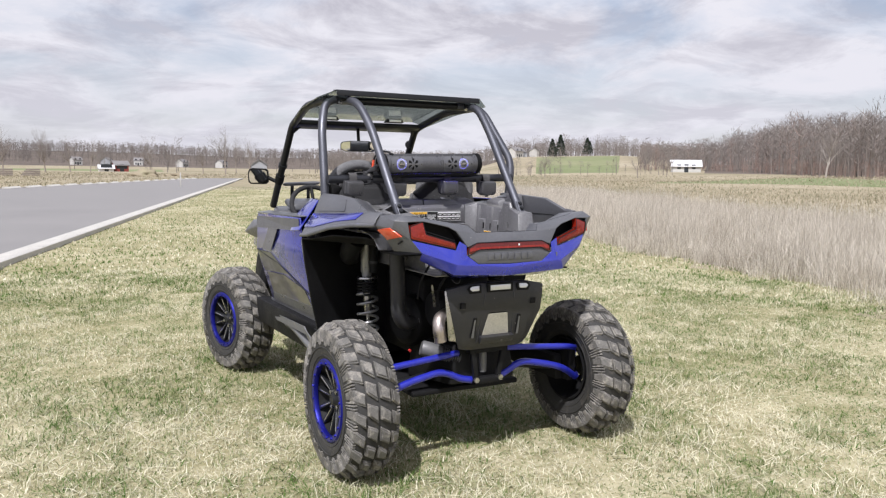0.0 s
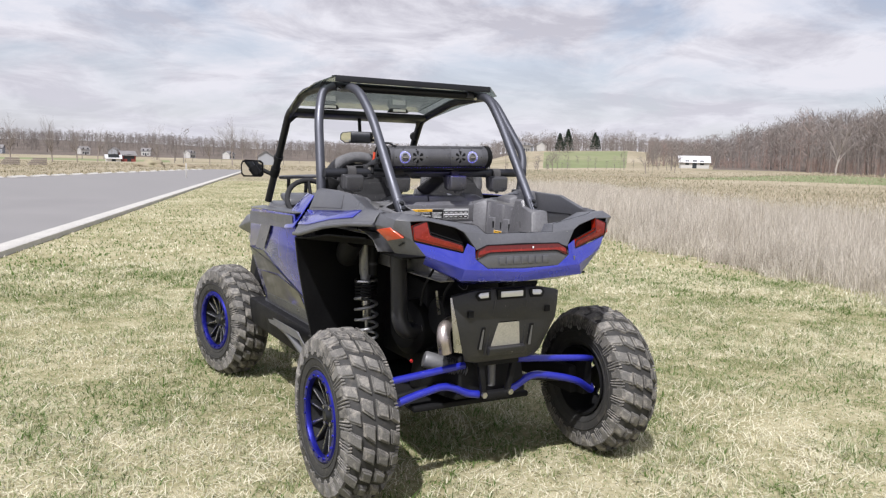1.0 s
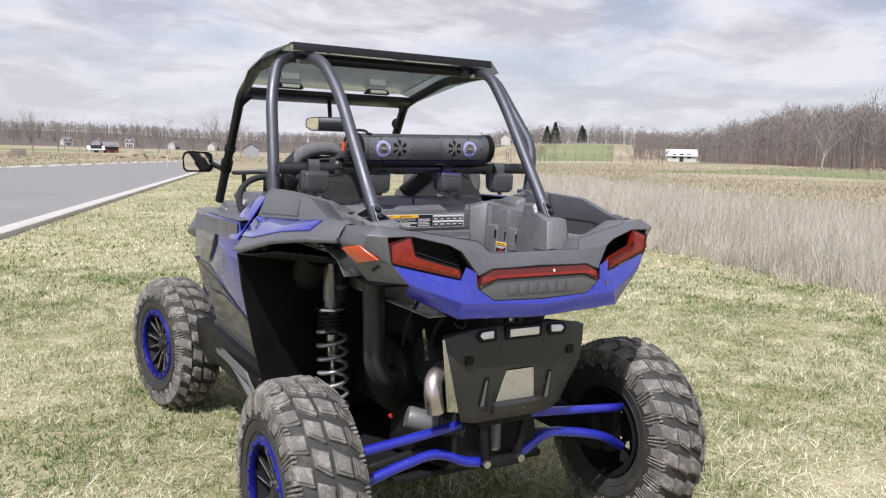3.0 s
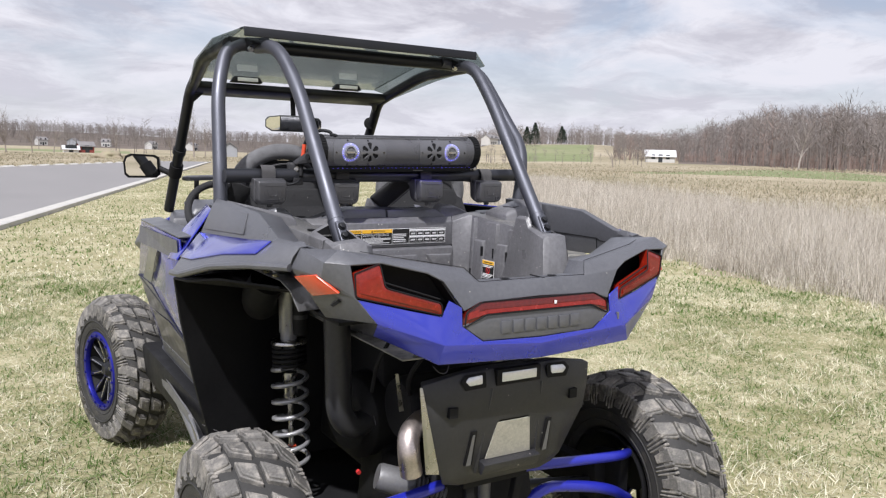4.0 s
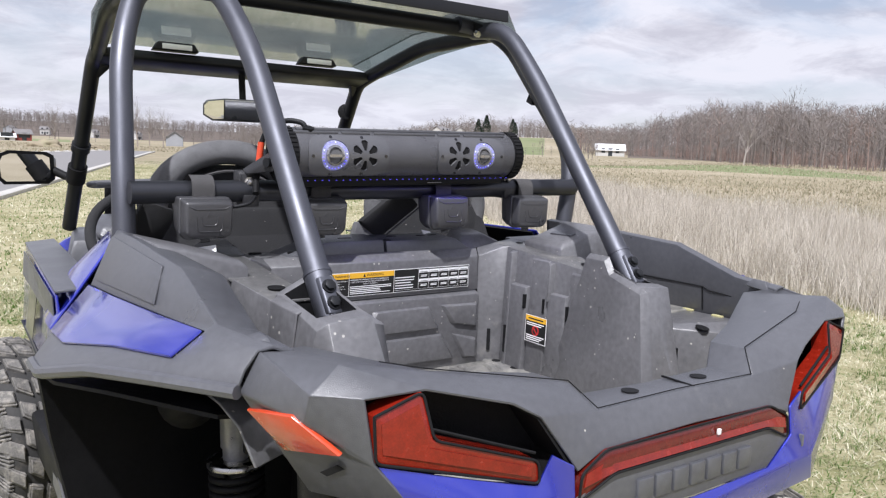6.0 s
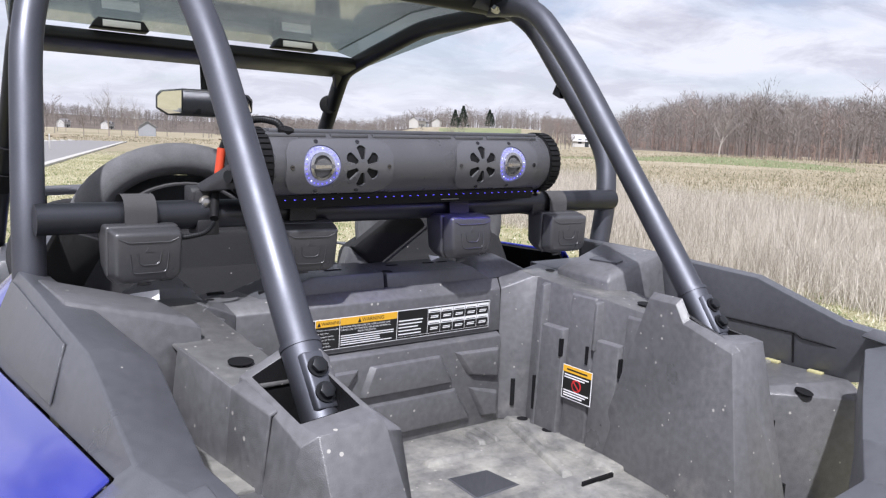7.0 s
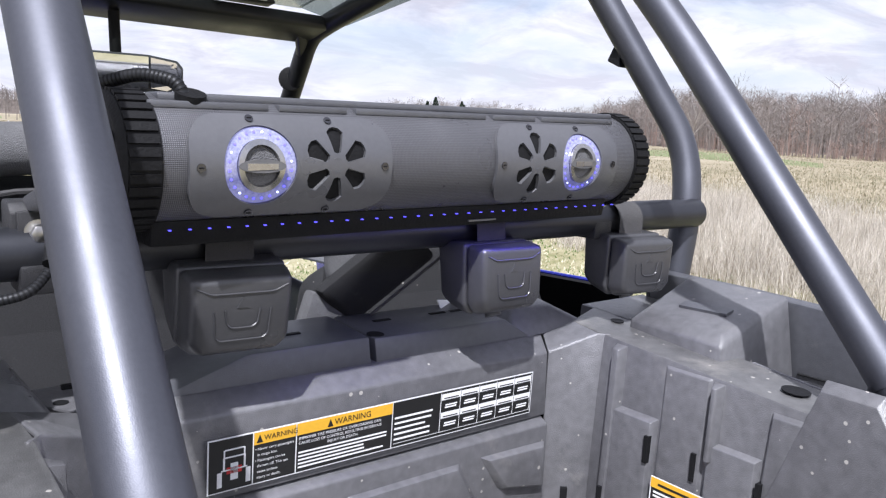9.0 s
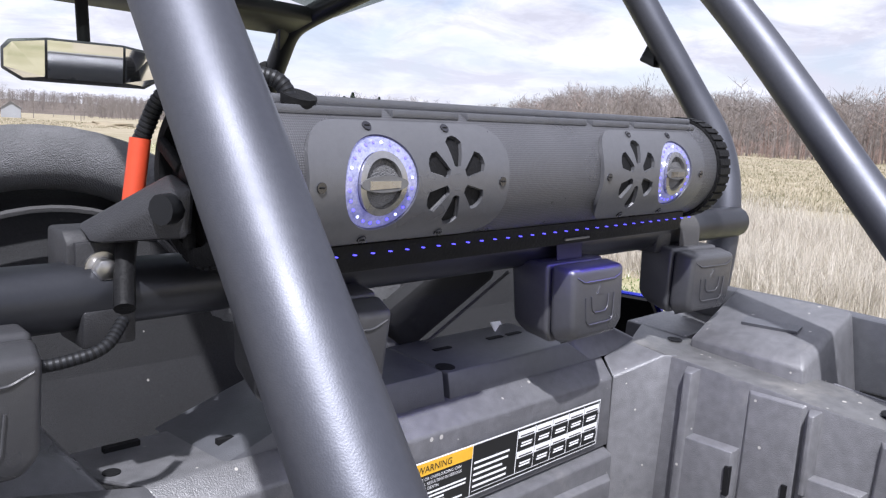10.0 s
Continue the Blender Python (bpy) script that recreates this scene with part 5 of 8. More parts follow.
def bed_front_wall():
    """Front wall: label band on top, a proud lower panel with pressed fields, and the ledge above."""
    up = [(-0.300, 0.537, 1.196), (0.292, 0.537, 1.196), (0.288, 0.536, 1.286), (-0.296, 0.536, 1.286), (0.300, 0.562, 1.304), (-0.300, 0.562, 1.304), (0.36, 0.66, 1.302), (-0.36, 0.66, 1.302)]
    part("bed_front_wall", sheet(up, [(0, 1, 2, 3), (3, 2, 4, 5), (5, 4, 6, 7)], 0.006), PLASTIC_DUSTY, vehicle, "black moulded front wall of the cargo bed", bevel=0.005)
    part("wall_panel", hull([(-0.302, 0.55, 0.99), (0.296, 0.55, 0.99), (0.290, 0.55, 1.198), (-0.296, 0.55, 1.198), (-0.300, 0.531, 0.99), (0.294, 0.531, 0.99), (0.287, 0.526, 1.188), (-0.293, 0.526, 1.188)]), PLASTIC_DUSTY, vehicle, bevel=0.003)

    def field(pts, d=0.009, inset=0.008):
        cx, cz = sum(p[0] for p in pts) / len(pts), sum(p[1] for p in pts) / len(pts)
        y = lambda z: 0.5255 + (1.19 - z) * 0.025
        def shrink(x, z):
            dx, dz = cx - x, cz - z
            k = math.hypot(dx, dz)
            return x + dx / k * inset * 1.5, z + dz / k * inset * 1.2
        top = [shrink(x, z) for x, z in pts]
        part("wall_field", hull([(x, y(z) + 0.003, z) for x, z in pts] + [(x, y(z) - d, z) for x, z in top]), PLASTIC_DUSTY, vehicle, bevel=0.0015)
    field([(-0.035, 1.166), (0.132, 1.167), (0.166, 1.106), (-0.057, 1.106)])
    field([(-0.068, 1.090), (0.174, 1.091), (0.216, 1.022), (-0.095, 1.022)])
    field([(0.163, 1.167), (0.284, 1.165), (0.286, 1.098), (0.200, 1.112)])
    field([(0.203, 1.089), (0.286, 1.070), (0.288, 1.012), (0.244, 1.014)])
    field([(-0.055, 1.164), (-0.088, 1.108), (-0.235, 1.108), (-0.205, 1.164)])
    field([(-0.112, 1.088), (-0.140, 1.022), (-0.235, 1.022), (-0.200, 1.088)])
    # lids along the ledge
    def lid(x0, x1, xl, xr, z):
        lid_ob = part("ledge_lid", hull([(x0, 0.563, 1.30), (x1, 0.563, 1.30), (x0, 0.675, 1.30), (x1, 0.675, 1.30), (xl, 0.570, z), (xr, 0.570, z), (xl, 0.668, z + 0.005), (xr, 0.668, z + 0.005)]), PLASTIC, vehicle, "flat black lid on the bed ledge", bevel=0.003)
        return lid_ob
    a = lid(-0.245, 0.018, -0.135, 0.018, 1.334)
    part("lid_slot", box(-0.085, -0.05, 0.612, 0.618, 1.330, 1.3375), PLASTIC_DARK_AND_SHADE, a)
    part("lid_slot", box(-0.225, -0.205, 0.590, 0.596, 1.300, 1.312), PLASTIC_DARK_AND_SHADE, a)
    b = lid(0.025, 0.285, 0.025, 0.235, 1.331)
    for x in (0.075, 0.165, 0.20):
        part("lid_slot", box(x - 0.013, x + 0.013, 0.627, 0.633, 1.328, 1.3352), PLASTIC_DARK_AND_SHADE, b)
    # black disc painted for the shade in a recessed hole
    part("lid_hole", disc((0.036, 0.585, 1.331), (0, -0.05, 1), 0.011, 0.0008, 16), PLASTIC_DARK_AND_SHADE, b)
    part("lid_step", hull([(0.14, 0.566, 1.30), (0.26, 0.566, 1.30), (0.14, 0.60, 1.30), (0.26, 0.60, 1.30), (0.15, 0.570, 1.322), (0.25, 0.570, 1.322), (0.15, 0.60, 1.326), (0.25, 0.60, 1.326)]), PLASTIC, b, bevel=0.003)


def ledge_left_details():
    part("ledge_slot", box(-0.36, -0.33, 0.600, 0.606, 1.300, 1.309), PLASTIC_DARK_AND_SHADE, vehicle)
    part("ledge_slot", box(-0.30, -0.27, 0.640, 0.646, 1.297, 1.307), PLASTIC_DARK_AND_SHADE, vehicle)
    # recessed hole drawn as a flush disc, its shade painted black
    part("ledge_hole", disc((-0.31, 0.60, 1.3035), (0, 0, 1), 0.007, 0.0008, 14), PLASTIC_DARK_AND_SHADE, vehicle)


def bed_side(s):
    """Corner facet, ribbed side wall, shelf with its pad, tower round the cage foot, tray and rear box."""
    # corner column
    col = [(0.291, 0.538, 1.0), (0.288, 0.536, 1.286), (0.300, 0.560, 1.306), (0.345, 0.498, 1.0), (0.347, 0.500, 1.315), (0.36, 0.56, 1.318), (0.358, 0.490, 1.0), (0.358, 0.487, 1.315)]
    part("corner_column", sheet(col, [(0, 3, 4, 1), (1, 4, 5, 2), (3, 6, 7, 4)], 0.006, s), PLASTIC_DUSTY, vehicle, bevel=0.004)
    m = Matrix.Translation((s * 0.3185, 0.5165, 1.062)) @ Matrix.Rotation(-s * radians(37), 4, "Z")
    part("wall_slot", box(-0.0045, 0.0045, -0.004, 0.004, -0.029, 0.029, None, m), PLASTIC_DARK_AND_SHADE, vehicle)
    hx = 0.07 if s < 0 else 0.0
    hump = [(0.245, 0.565, 1.30), (0.39, 0.55, 1.31), (0.25, 0.665, 1.30), (0.40, 0.66, 1.31), (0.275, 0.60, 1.338), (0.335, 0.585, 1.340), (0.28, 0.655, 1.350), (0.345, 0.645, 1.345)]
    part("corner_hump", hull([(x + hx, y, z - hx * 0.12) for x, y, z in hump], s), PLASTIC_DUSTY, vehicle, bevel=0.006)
    # side wall and shelf
    zt = lambda y: 1.292 + (y - 0.2) * 0.075
    X = lambda z: 0.337 + (z - 1.0) * 0.038
    sw = [(X(1.0) + 0.004, 0.497, 1.0), (X(1.3) + 0.004, 0.500, zt(0.5)), (X(1.29) + 0.004, 0.17, zt(0.17)), (X(1.0) + 0.004, 0.28, 1.0),
          (0.358, 0.560, 1.318), (0.455, 0.60, 1.321), (0.453, 0.45, 1.311), (0.452, 0.33, 1.303), (0.440, 0.17, 1.290)]
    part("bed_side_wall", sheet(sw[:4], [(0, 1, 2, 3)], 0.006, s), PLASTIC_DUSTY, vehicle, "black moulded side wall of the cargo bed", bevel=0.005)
    part("bed_shelf", sheet([sw[k] for k in (1, 4, 5, 6, 7, 8, 2)], [(0, 1, 2, 3, 4, 5, 6)], 0.006, s), LEDGE_DUST_TOP_LIT, vehicle, "dusty shelf beside the cargo bed, top light toned in", bevel=0.004)

    def raised(y0, y1, z0, z1, d, lean=0.0):
        pts = [(X(z) + 0.006, y + lean * (1.3 - z), z) for y in (y0, y1) for z in (z0, z1)]
        k = 0.005
        pts += [(X(z) + 0.004 - d, y + lean * (1.3 - z), z) for y in (y0 - k, y1 + k) for z in (z0, z1 - k)]
        part("wall_field", hull(pts, s), PLASTIC_DUSTY, vehicle, bevel=0.0015)
    raised(0.475, 0.392, 1.00, 1.226, 0.012)
    raised(0.472, 0.452, 1.00, zt(0.46) - 0.004, 0.015)
    raised(0.392, 0.322, 1.00, zt(0.36) - 0.004, 0.004)
    raised(0.322, 0.306, 1.20, zt(0.31) - 0.004, 0.014)
    raised(0.320, 0.250, 1.00, 1.224, 0.009)
    raised(0.246, 0.20, 1.08, zt(0.24) - 0.012, 0.007, 0.04)
    for y, z, h, d in ((0.462, 1.076, 0.036, 0.017), (0.3985, 1.186, 0.018, 0.0145), (0.3345, 1.184, 0.018, 0.006), (0.246, 1.181, 0.018, 0.011)):
        x = X(z) + 0.004 - d
        part("wall_slot", box(min(s * (x - 0.001), s * (x + 0.01)), max(s * (x - 0.001), s * (x + 0.01)), y - 0.0030, y + 0.0030, z - h, z + h), PLASTIC_DARK_AND_SHADE, vehicle)
    part("shelf_wall", sheet([(0.440, 0.17, 1.292), (0.452, 0.33, 1.305), (0.460, 0.345, 1.185), (0.448, 0.17, 1.185)], [(0, 1, 2, 3)], 0.006, s), PLASTIC_DUSTY, vehicle, bevel=0.003)
    part("wall_return", sheet([(0.440, 0.173, 1.292), (0.448, 0.173, 1.180), (0.442, 0.085, 1.180), (0.430, 0.085, 1.284), (0.420, 0.085, 1.288), (0.422, 0.173, 1.300)], [(0, 1, 2, 3), (0, 3, 4, 5)], 0.005, s), PLASTIC_DUSTY, vehicle, bevel=0.003)
    # recessed shelf holes: only their shade is painted, as thin black discs
    part("shelf_hole", disc((s * 0.398, 0.245, zt(0.245) + 0.0035), (0, -0.07, 1), 0.0165, 0.0008, 20), PLASTIC_DARK_AND_SHADE, vehicle)
    part("shelf_hole", disc((s * 0.420, 0.527, 1.3175), (0, -0.07, 1), 0.010, 0.0008, 20), PLASTIC_DARK_AND_SHADE, vehicle)
    # sloped pad on the shelf
    base = [(0.412, 0.350, 1.19), (0.598, 0.335, 1.19), (0.420, 0.505, 1.30), (0.598, 0.545, 1.30), (0.410, 0.352, 1.322), (0.418, 0.503, 1.326)]
    top = [(0.426, 0.362, 1.336), (0.580, 0.358, 1.372), (0.436, 0.488, 1.338), (0.585, 0.520, 1.374)]
    pad = part("shelf_pad", hull(base + top, s), PLASTIC_DUSTY, vehicle, "sloped moulded pad on the bed shelf", bevel=0.004)
    mm = Matrix.Translation((s * 0.482, 0.425, 1.3520)) @ Matrix.Rotation(-s * radians(13), 4, "Y") @ Matrix.Rotation(s * radians(4), 4, "Z")
    if s > 0:
        part("pad_slot", box(-0.010, 0.010, -0.036, 0.036, -0.006, 0.0012, None, mm), PLASTIC, pad)
    part("pad_base", hull([(0.44, 0.52, 1.19), (0.60, 0.53, 1.19), (0.44, 0.625, 1.19), (0.60, 0.625, 1.19), (0.445, 0.525, 1.318), (0.598, 0.535, 1.320), (0.445, 0.62, 1.322), (0.598, 0.62, 1.324)], s), PLASTIC_DUSTY, vehicle, bevel=0.004)
    # tower: inner face with a stepped top, chamfers, rear face, outer face and an open pocket
    low = 1.105 if s < 0 else 1.0
    t = [(0.284, -0.048, 1.0), (0.336, 0.298, 1.0), (0.335, 0.190, 1.326), (0.333, 0.132, 1.326), (0.330, 0.112, 1.296), (0.311, 0.003, 1.273),
         (0.348, 0.190, 1.337), (0.346, 0.128, 1.337), (0.343, 0.106, 1.306), (0.328, 0.014, 1.286),
         (0.306, -0.066, low), (0.402, -0.066, low), (0.408, 0.010, 1.281), (0.330, 0.002, 1.276), (0.424, 0.020, 1.268), (0.452, 0.05, low),
         (0.424, 0.185, 1.300), (0.456, 0.20, low), (0.412, 0.045, 1.284), (0.340, 0.045, 1.292), (0.412, 0.175, 1.300), (0.352, 0.175, 1.330),
         (0.405, 0.050, 1.10), (0.348, 0.050, 1.10), (0.405, 0.165, 1.10), (0.352, 0.165, 1.10)]
    f = [(0, 1, 2, 3, 4, 5), (2, 6, 7, 3), (3, 7, 8, 4), (4, 8, 9, 5), (0, 5, 13, 10), (5, 9, 13), (10, 13, 9, 12, 11), (11, 12, 14, 15), (15, 14, 16, 17),
         (9, 19, 18, 12), (12, 18, 20, 16, 14), (6, 21, 19, 9, 8, 7), (21, 6, 16, 20)]
    # pocket walls take a black colour in place of the shade inside
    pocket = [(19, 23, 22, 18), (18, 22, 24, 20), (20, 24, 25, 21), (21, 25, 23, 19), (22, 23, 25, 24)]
    part("tower_pocket", sheet(t[18:], [tuple(i - 18 for i in q) for q in pocket], 0, s), PLASTIC_DARK_AND_SHADE, vehicle, "pocket round the cage foot, its shade painted black")
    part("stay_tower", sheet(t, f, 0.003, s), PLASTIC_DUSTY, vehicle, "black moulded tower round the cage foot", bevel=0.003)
    for z0, z1, y in ((1.110, 1.150, -0.016), (1.01, 1.05, -0.045))[:1 if s < 0 else 2]:
        part("tower_slot", hull([(s * (0.418 + dx), y + dy, z) for dx in (0, 0.006) for dy in (0, 0.012) for z in (z0, z1)]), PLASTIC_DARK_AND_SHADE, vehicle)
    # tray beside the shelf and the box behind it
    part("side_tray", sheet([(0.43, 0.35, 1.185), (0.60, 0.36, 1.190), (0.604, 0.095, 1.194), (0.43, 0.095, 1.190)], [(0, 1, 2, 3)], 0.008, s), BED_DUST, vehicle, "dusty black side tray", bevel=0.002)
    bx = [(0.424, 0.030, 1.194), (0.602, -0.045, 1.200), (0.424, 0.016, 1.188), (0.588, -0.088, 1.176), (0.436, -0.006, low), (0.575, -0.118, low + 0.02), (0.604, 0.10, 1.198), (0.424, 0.10, 1.194)]
    part("rear_box", sheet(bx, [(0, 1, 6, 7), (0, 2, 3, 1), (2, 4, 5, 3)], 0.005, s), PLASTIC_DUSTY, vehicle, "black moulded box behind the tray", bevel=0.003)
    # thin black disc paints the shade of the hole in the box
    part("box_hole", disc((s * 0.492, -0.024, 1.1905), (0.05 * s, -0.25, 1), 0.0155, 0.0008, 20), PLASTIC_DARK_AND_SHADE, vehicle)
    for y in (0.095, 0.012):
        part("yellow_clip", box(min(s * 0.588, s * 0.600), max(s * 0.588, s * 0.600), y - 0.014, y + 0.014, 1.197, 1.203), DRY_TAG, vehicle, "yellow foam scrap in the tray seam", bevel=0.002)
    # seam and recess on the wing's inner face
    part("wing_seam", tube([(0.5955, 0.34, 1.262), (0.5965, 0.06, 1.262), (0.5965, 0.045, 1.255), (0.5965, -0.02, 1.252)], 0.0018, 0, 6, None, s), PLASTIC_DARK_AND_SHADE, vehicle)
    part("wing_seam", tube([(0.5965, 0.062, 1.262), (0.6015, 0.060, 1.205)], 0.0018, 0, 6, None, s), PLASTIC_DARK_AND_SHADE, vehicle)
    # added black sheet: closes the bay and paints its deep shade
    part("bay_shade_sheet", box(min(s * 0.29, s * 0.50), max(s * 0.29, s * 0.50), -0.20, 0.03, low - 0.008, low), PLASTIC_DARK_AND_SHADE, vehicle)


bed_floor()
bed_front_wall()
ledge_left_details()
for s in (-1, 1):
    bed_side(s)
# rear wall of the bed
part("bed_rear_wall", sheet([(-0.30, -0.235, 1.0), (0.30, -0.235, 1.0), (0.215, -0.240, 1.10), (-0.215, -0.240, 1.10)], [(0, 1, 2, 3)], 0.006), PLASTIC, vehicle)
part("ledge_deck", box(-0.60, 0.60, 0.64, 0.70, 1.10, 1.20), PLASTIC_DARK_AND_SHADE, vehicle)
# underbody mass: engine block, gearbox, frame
part("engine", hull([(-0.22, 0.10, 0.50), (0.24, 0.10, 0.50), (-0.22, 0.62, 0.50), (0.24, 0.62, 0.50), (-0.20, 0.14, 0.93), (0.22, 0.14, 0.93), (-0.20, 0.6, 0.95), (0.22, 0.6, 0.95)]), PLASTIC_DARK_AND_SHADE, vehicle, "dark engine and gearbox", bevel=0.02)
part("skid_plate", box(-0.33, 0.33, 0.0, 2.5, 0.33, 0.36), PLASTIC_DARK_AND_SHADE, vehicle, bevel=0.01)
part("cab_floor", hull([(-0.58, 0.62, 0.42), (0.58, 0.62, 0.42), (-0.60, 1.9, 0.42), (0.60, 1.9, 0.42), (-0.62, 0.64, 0.62), (0.62, 0.64, 0.62), (-0.62, 1.9, 0.60), (0.62, 1.9, 0.60)]), PLASTIC_DARK_AND_SHADE, vehicle, bevel=0.02)
part("firewall", box(-0.60, 0.60, 0.62, 0.66, 0.5, 1.24), PLASTIC_DARK_AND_SHADE, vehicle, bevel=0.01)

# ---- roll cage ----
R_TUBE = 0.0235
LEG = {-1: [(0.36, 0.775, 1.915), (0.505, 0.785, 1.905), (0.563, 0.700, 1.75), (0.583, 0.600, 1.42), (0.585, 0.585, 1.20)],
       1: [(0.36, 0.775, 1.915), (0.545, 0.785, 1.905), (0.655, 0.600, 1.575), (0.640, 0.575, 1.47), (0.610, 0.585, 1.20)]}
STAY = {-1: [(0.40, 0.79, 1.905), (0.380, 0.625, 1.892), (0.361, 0.476, 1.75), (0.357, 0.163, 1.338), (0.354, 0.077, 1.225)],
        1: [(0.43, 0.79, 1.905), (0.428, 0.635, 1.892), (0.421, 0.490, 1.75), (0.388, 0.143, 1.345), (0.380, 0.062, 1.240)]}
for s in (-1, 1):
    part("cage_leg", tube(LEG[s], R_TUBE, 0.09, 16, None, s), TUBE_BLACK_LIT, vehicle, "satin black roll cage tube", smooth=40)
    part("cage_stay", tube(STAY[s], R_TUBE, 0.10, 20, None, s), TUBE_BLACK_LIT, vehicle, "satin black rear cage stay", smooth=40)
    # flattened sleeve with two bolts at the foot of the stay
    top, low = Vector(STAY[s][3]), Vector(STAY[s][4])
    d = (low - top).normalized()
    low = low + d * 0.02
    foot = part("stay_foot", tube([tuple(top + d * 0.004), tuple(low)], 0.0250, 0, 20, None, s), TUBE_BLACK_LIT, vehicle, "black sleeve bolted round the cage stay", smooth=40)
    part("sleeve_rim", tube([tuple(top + d * 0.002), tuple(top + d * 0.008)], 0.0262, 0, 20, None, s), TUBE_BLACK_LIT, foot, smooth=40)
    nb = Vector((0, d.z, -d.y))
    nb = nb if nb.y < 0 else -nb
    part("sleeve_plate", hull([tuple(top + d * l + Vector((dx, 0, 0)) + nb * (0.016 + h)) for dx, h in ((-0.018, 0), (0.018, 0), (-0.013, 0.0105), (0.013, 0.0105)) for l in (0.022, 0.094)], s), TUBE_BLACK_LIT, foot, bevel=0.003)
    for l in (0.043, 0.075):
        c = top + d * l + nb * 0.0265
        c.x *= s
        part("washer", disc(tuple(c), tuple(nb), 0.0128, 0.003, 20), SATIN_BLACK_AND_SHADE, foot)
        part("bolt", disc(tuple(c + nb * 0.003), tuple(nb), 0.0102, 0.007, 6), SATIN_BLACK_AND_SHADE, foot, bevel=0.0015)
    part("cage_rail", tube([(0.50, 0.785, 1.905), (0.490, 1.15, 1.895), (0.462, 1.46, 1.815), (0.458, 1.54, 1.79), (0.475, 1.93, 1.24)], R_TUBE, 0.07, 14, None, s), SATIN_BLACK_AND_SHADE, vehicle, smooth=40)
part("cage_crossbar", tube([(-0.580, 0.562, 1.452), (0.640, 0.562, 1.467)], R_TUBE, 0, 16), CROSS_BLACK_HALF_SHADE, vehicle, "satin black harness bar", smooth=40)
part("cage_crossbar", tube([(-0.50, 0.785, 1.908), (0.50, 0.785, 1.908)], R_TUBE, 0, 16), SATIN_BLACK_AND_SHADE, vehicle, smooth=40)
part("cage_header", hull([(-0.46, 1.44, 1.80), (0.46, 1.44, 1.80), (-0.46, 1.54, 1.77), (0.46, 1.54, 1.77), (-0.44, 1.44, 1.83), (0.44, 1.44, 1.83), (-0.44, 1.53, 1.80), (0.44, 1.53, 1.80)]), SATIN_BLACK_AND_SHADE, vehicle, bevel=0.008)

# ---- roof ----
rf = [(-0.475, 0.690, 1.955), (0.475, 0.690, 1.955), (-0.565, 0.760, 1.915), (0.565, 0.760, 1.915), (-0.45, 1.15, 1.935), (0.45, 1.15, 1.935), (-0.540, 1.12, 1.875), (0.540, 1.12, 1.875),
      (-0.41, 1.50, 1.850), (0.41, 1.50, 1.850), (-0.490, 1.42, 1.812), (0.490, 1.42, 1.812)]
part("roof_panel", sheet(rf, [(0, 1, 5, 4), (4, 5, 9, 8)], 0.005), SMOKED, vehicle, "smoked clear roof panel", bevel=0)
for s in (-1, 1):
    q = [(0.475, 0.690, 1.955), (0.565, 0.760, 1.915), (0.45, 1.15, 1.935), (0.540, 1.12, 1.875), (0.41, 1.50, 1.850), (0.490, 1.42, 1.812)]
    part("roof_edge", sheet([(x, y, z + 0.001) for x, y, z in q], [(0, 1, 3, 2), (2, 3, 5, 4)], 0.005, s), SMOKED, vehicle)
part("roof_frame", sheet([(-0.475, 0.688, 1.957), (0.475, 0.688, 1.957), (0.475, 0.685, 1.925), (-0.475, 0.685, 1.925), (0.47, 0.76, 1.962), (-0.47, 0.76, 1.962)], [(0, 1, 2, 3), (0, 5, 4, 1)], 0.006), SATIN_BLACK_AND_SHADE, vehicle, bevel=0.002)

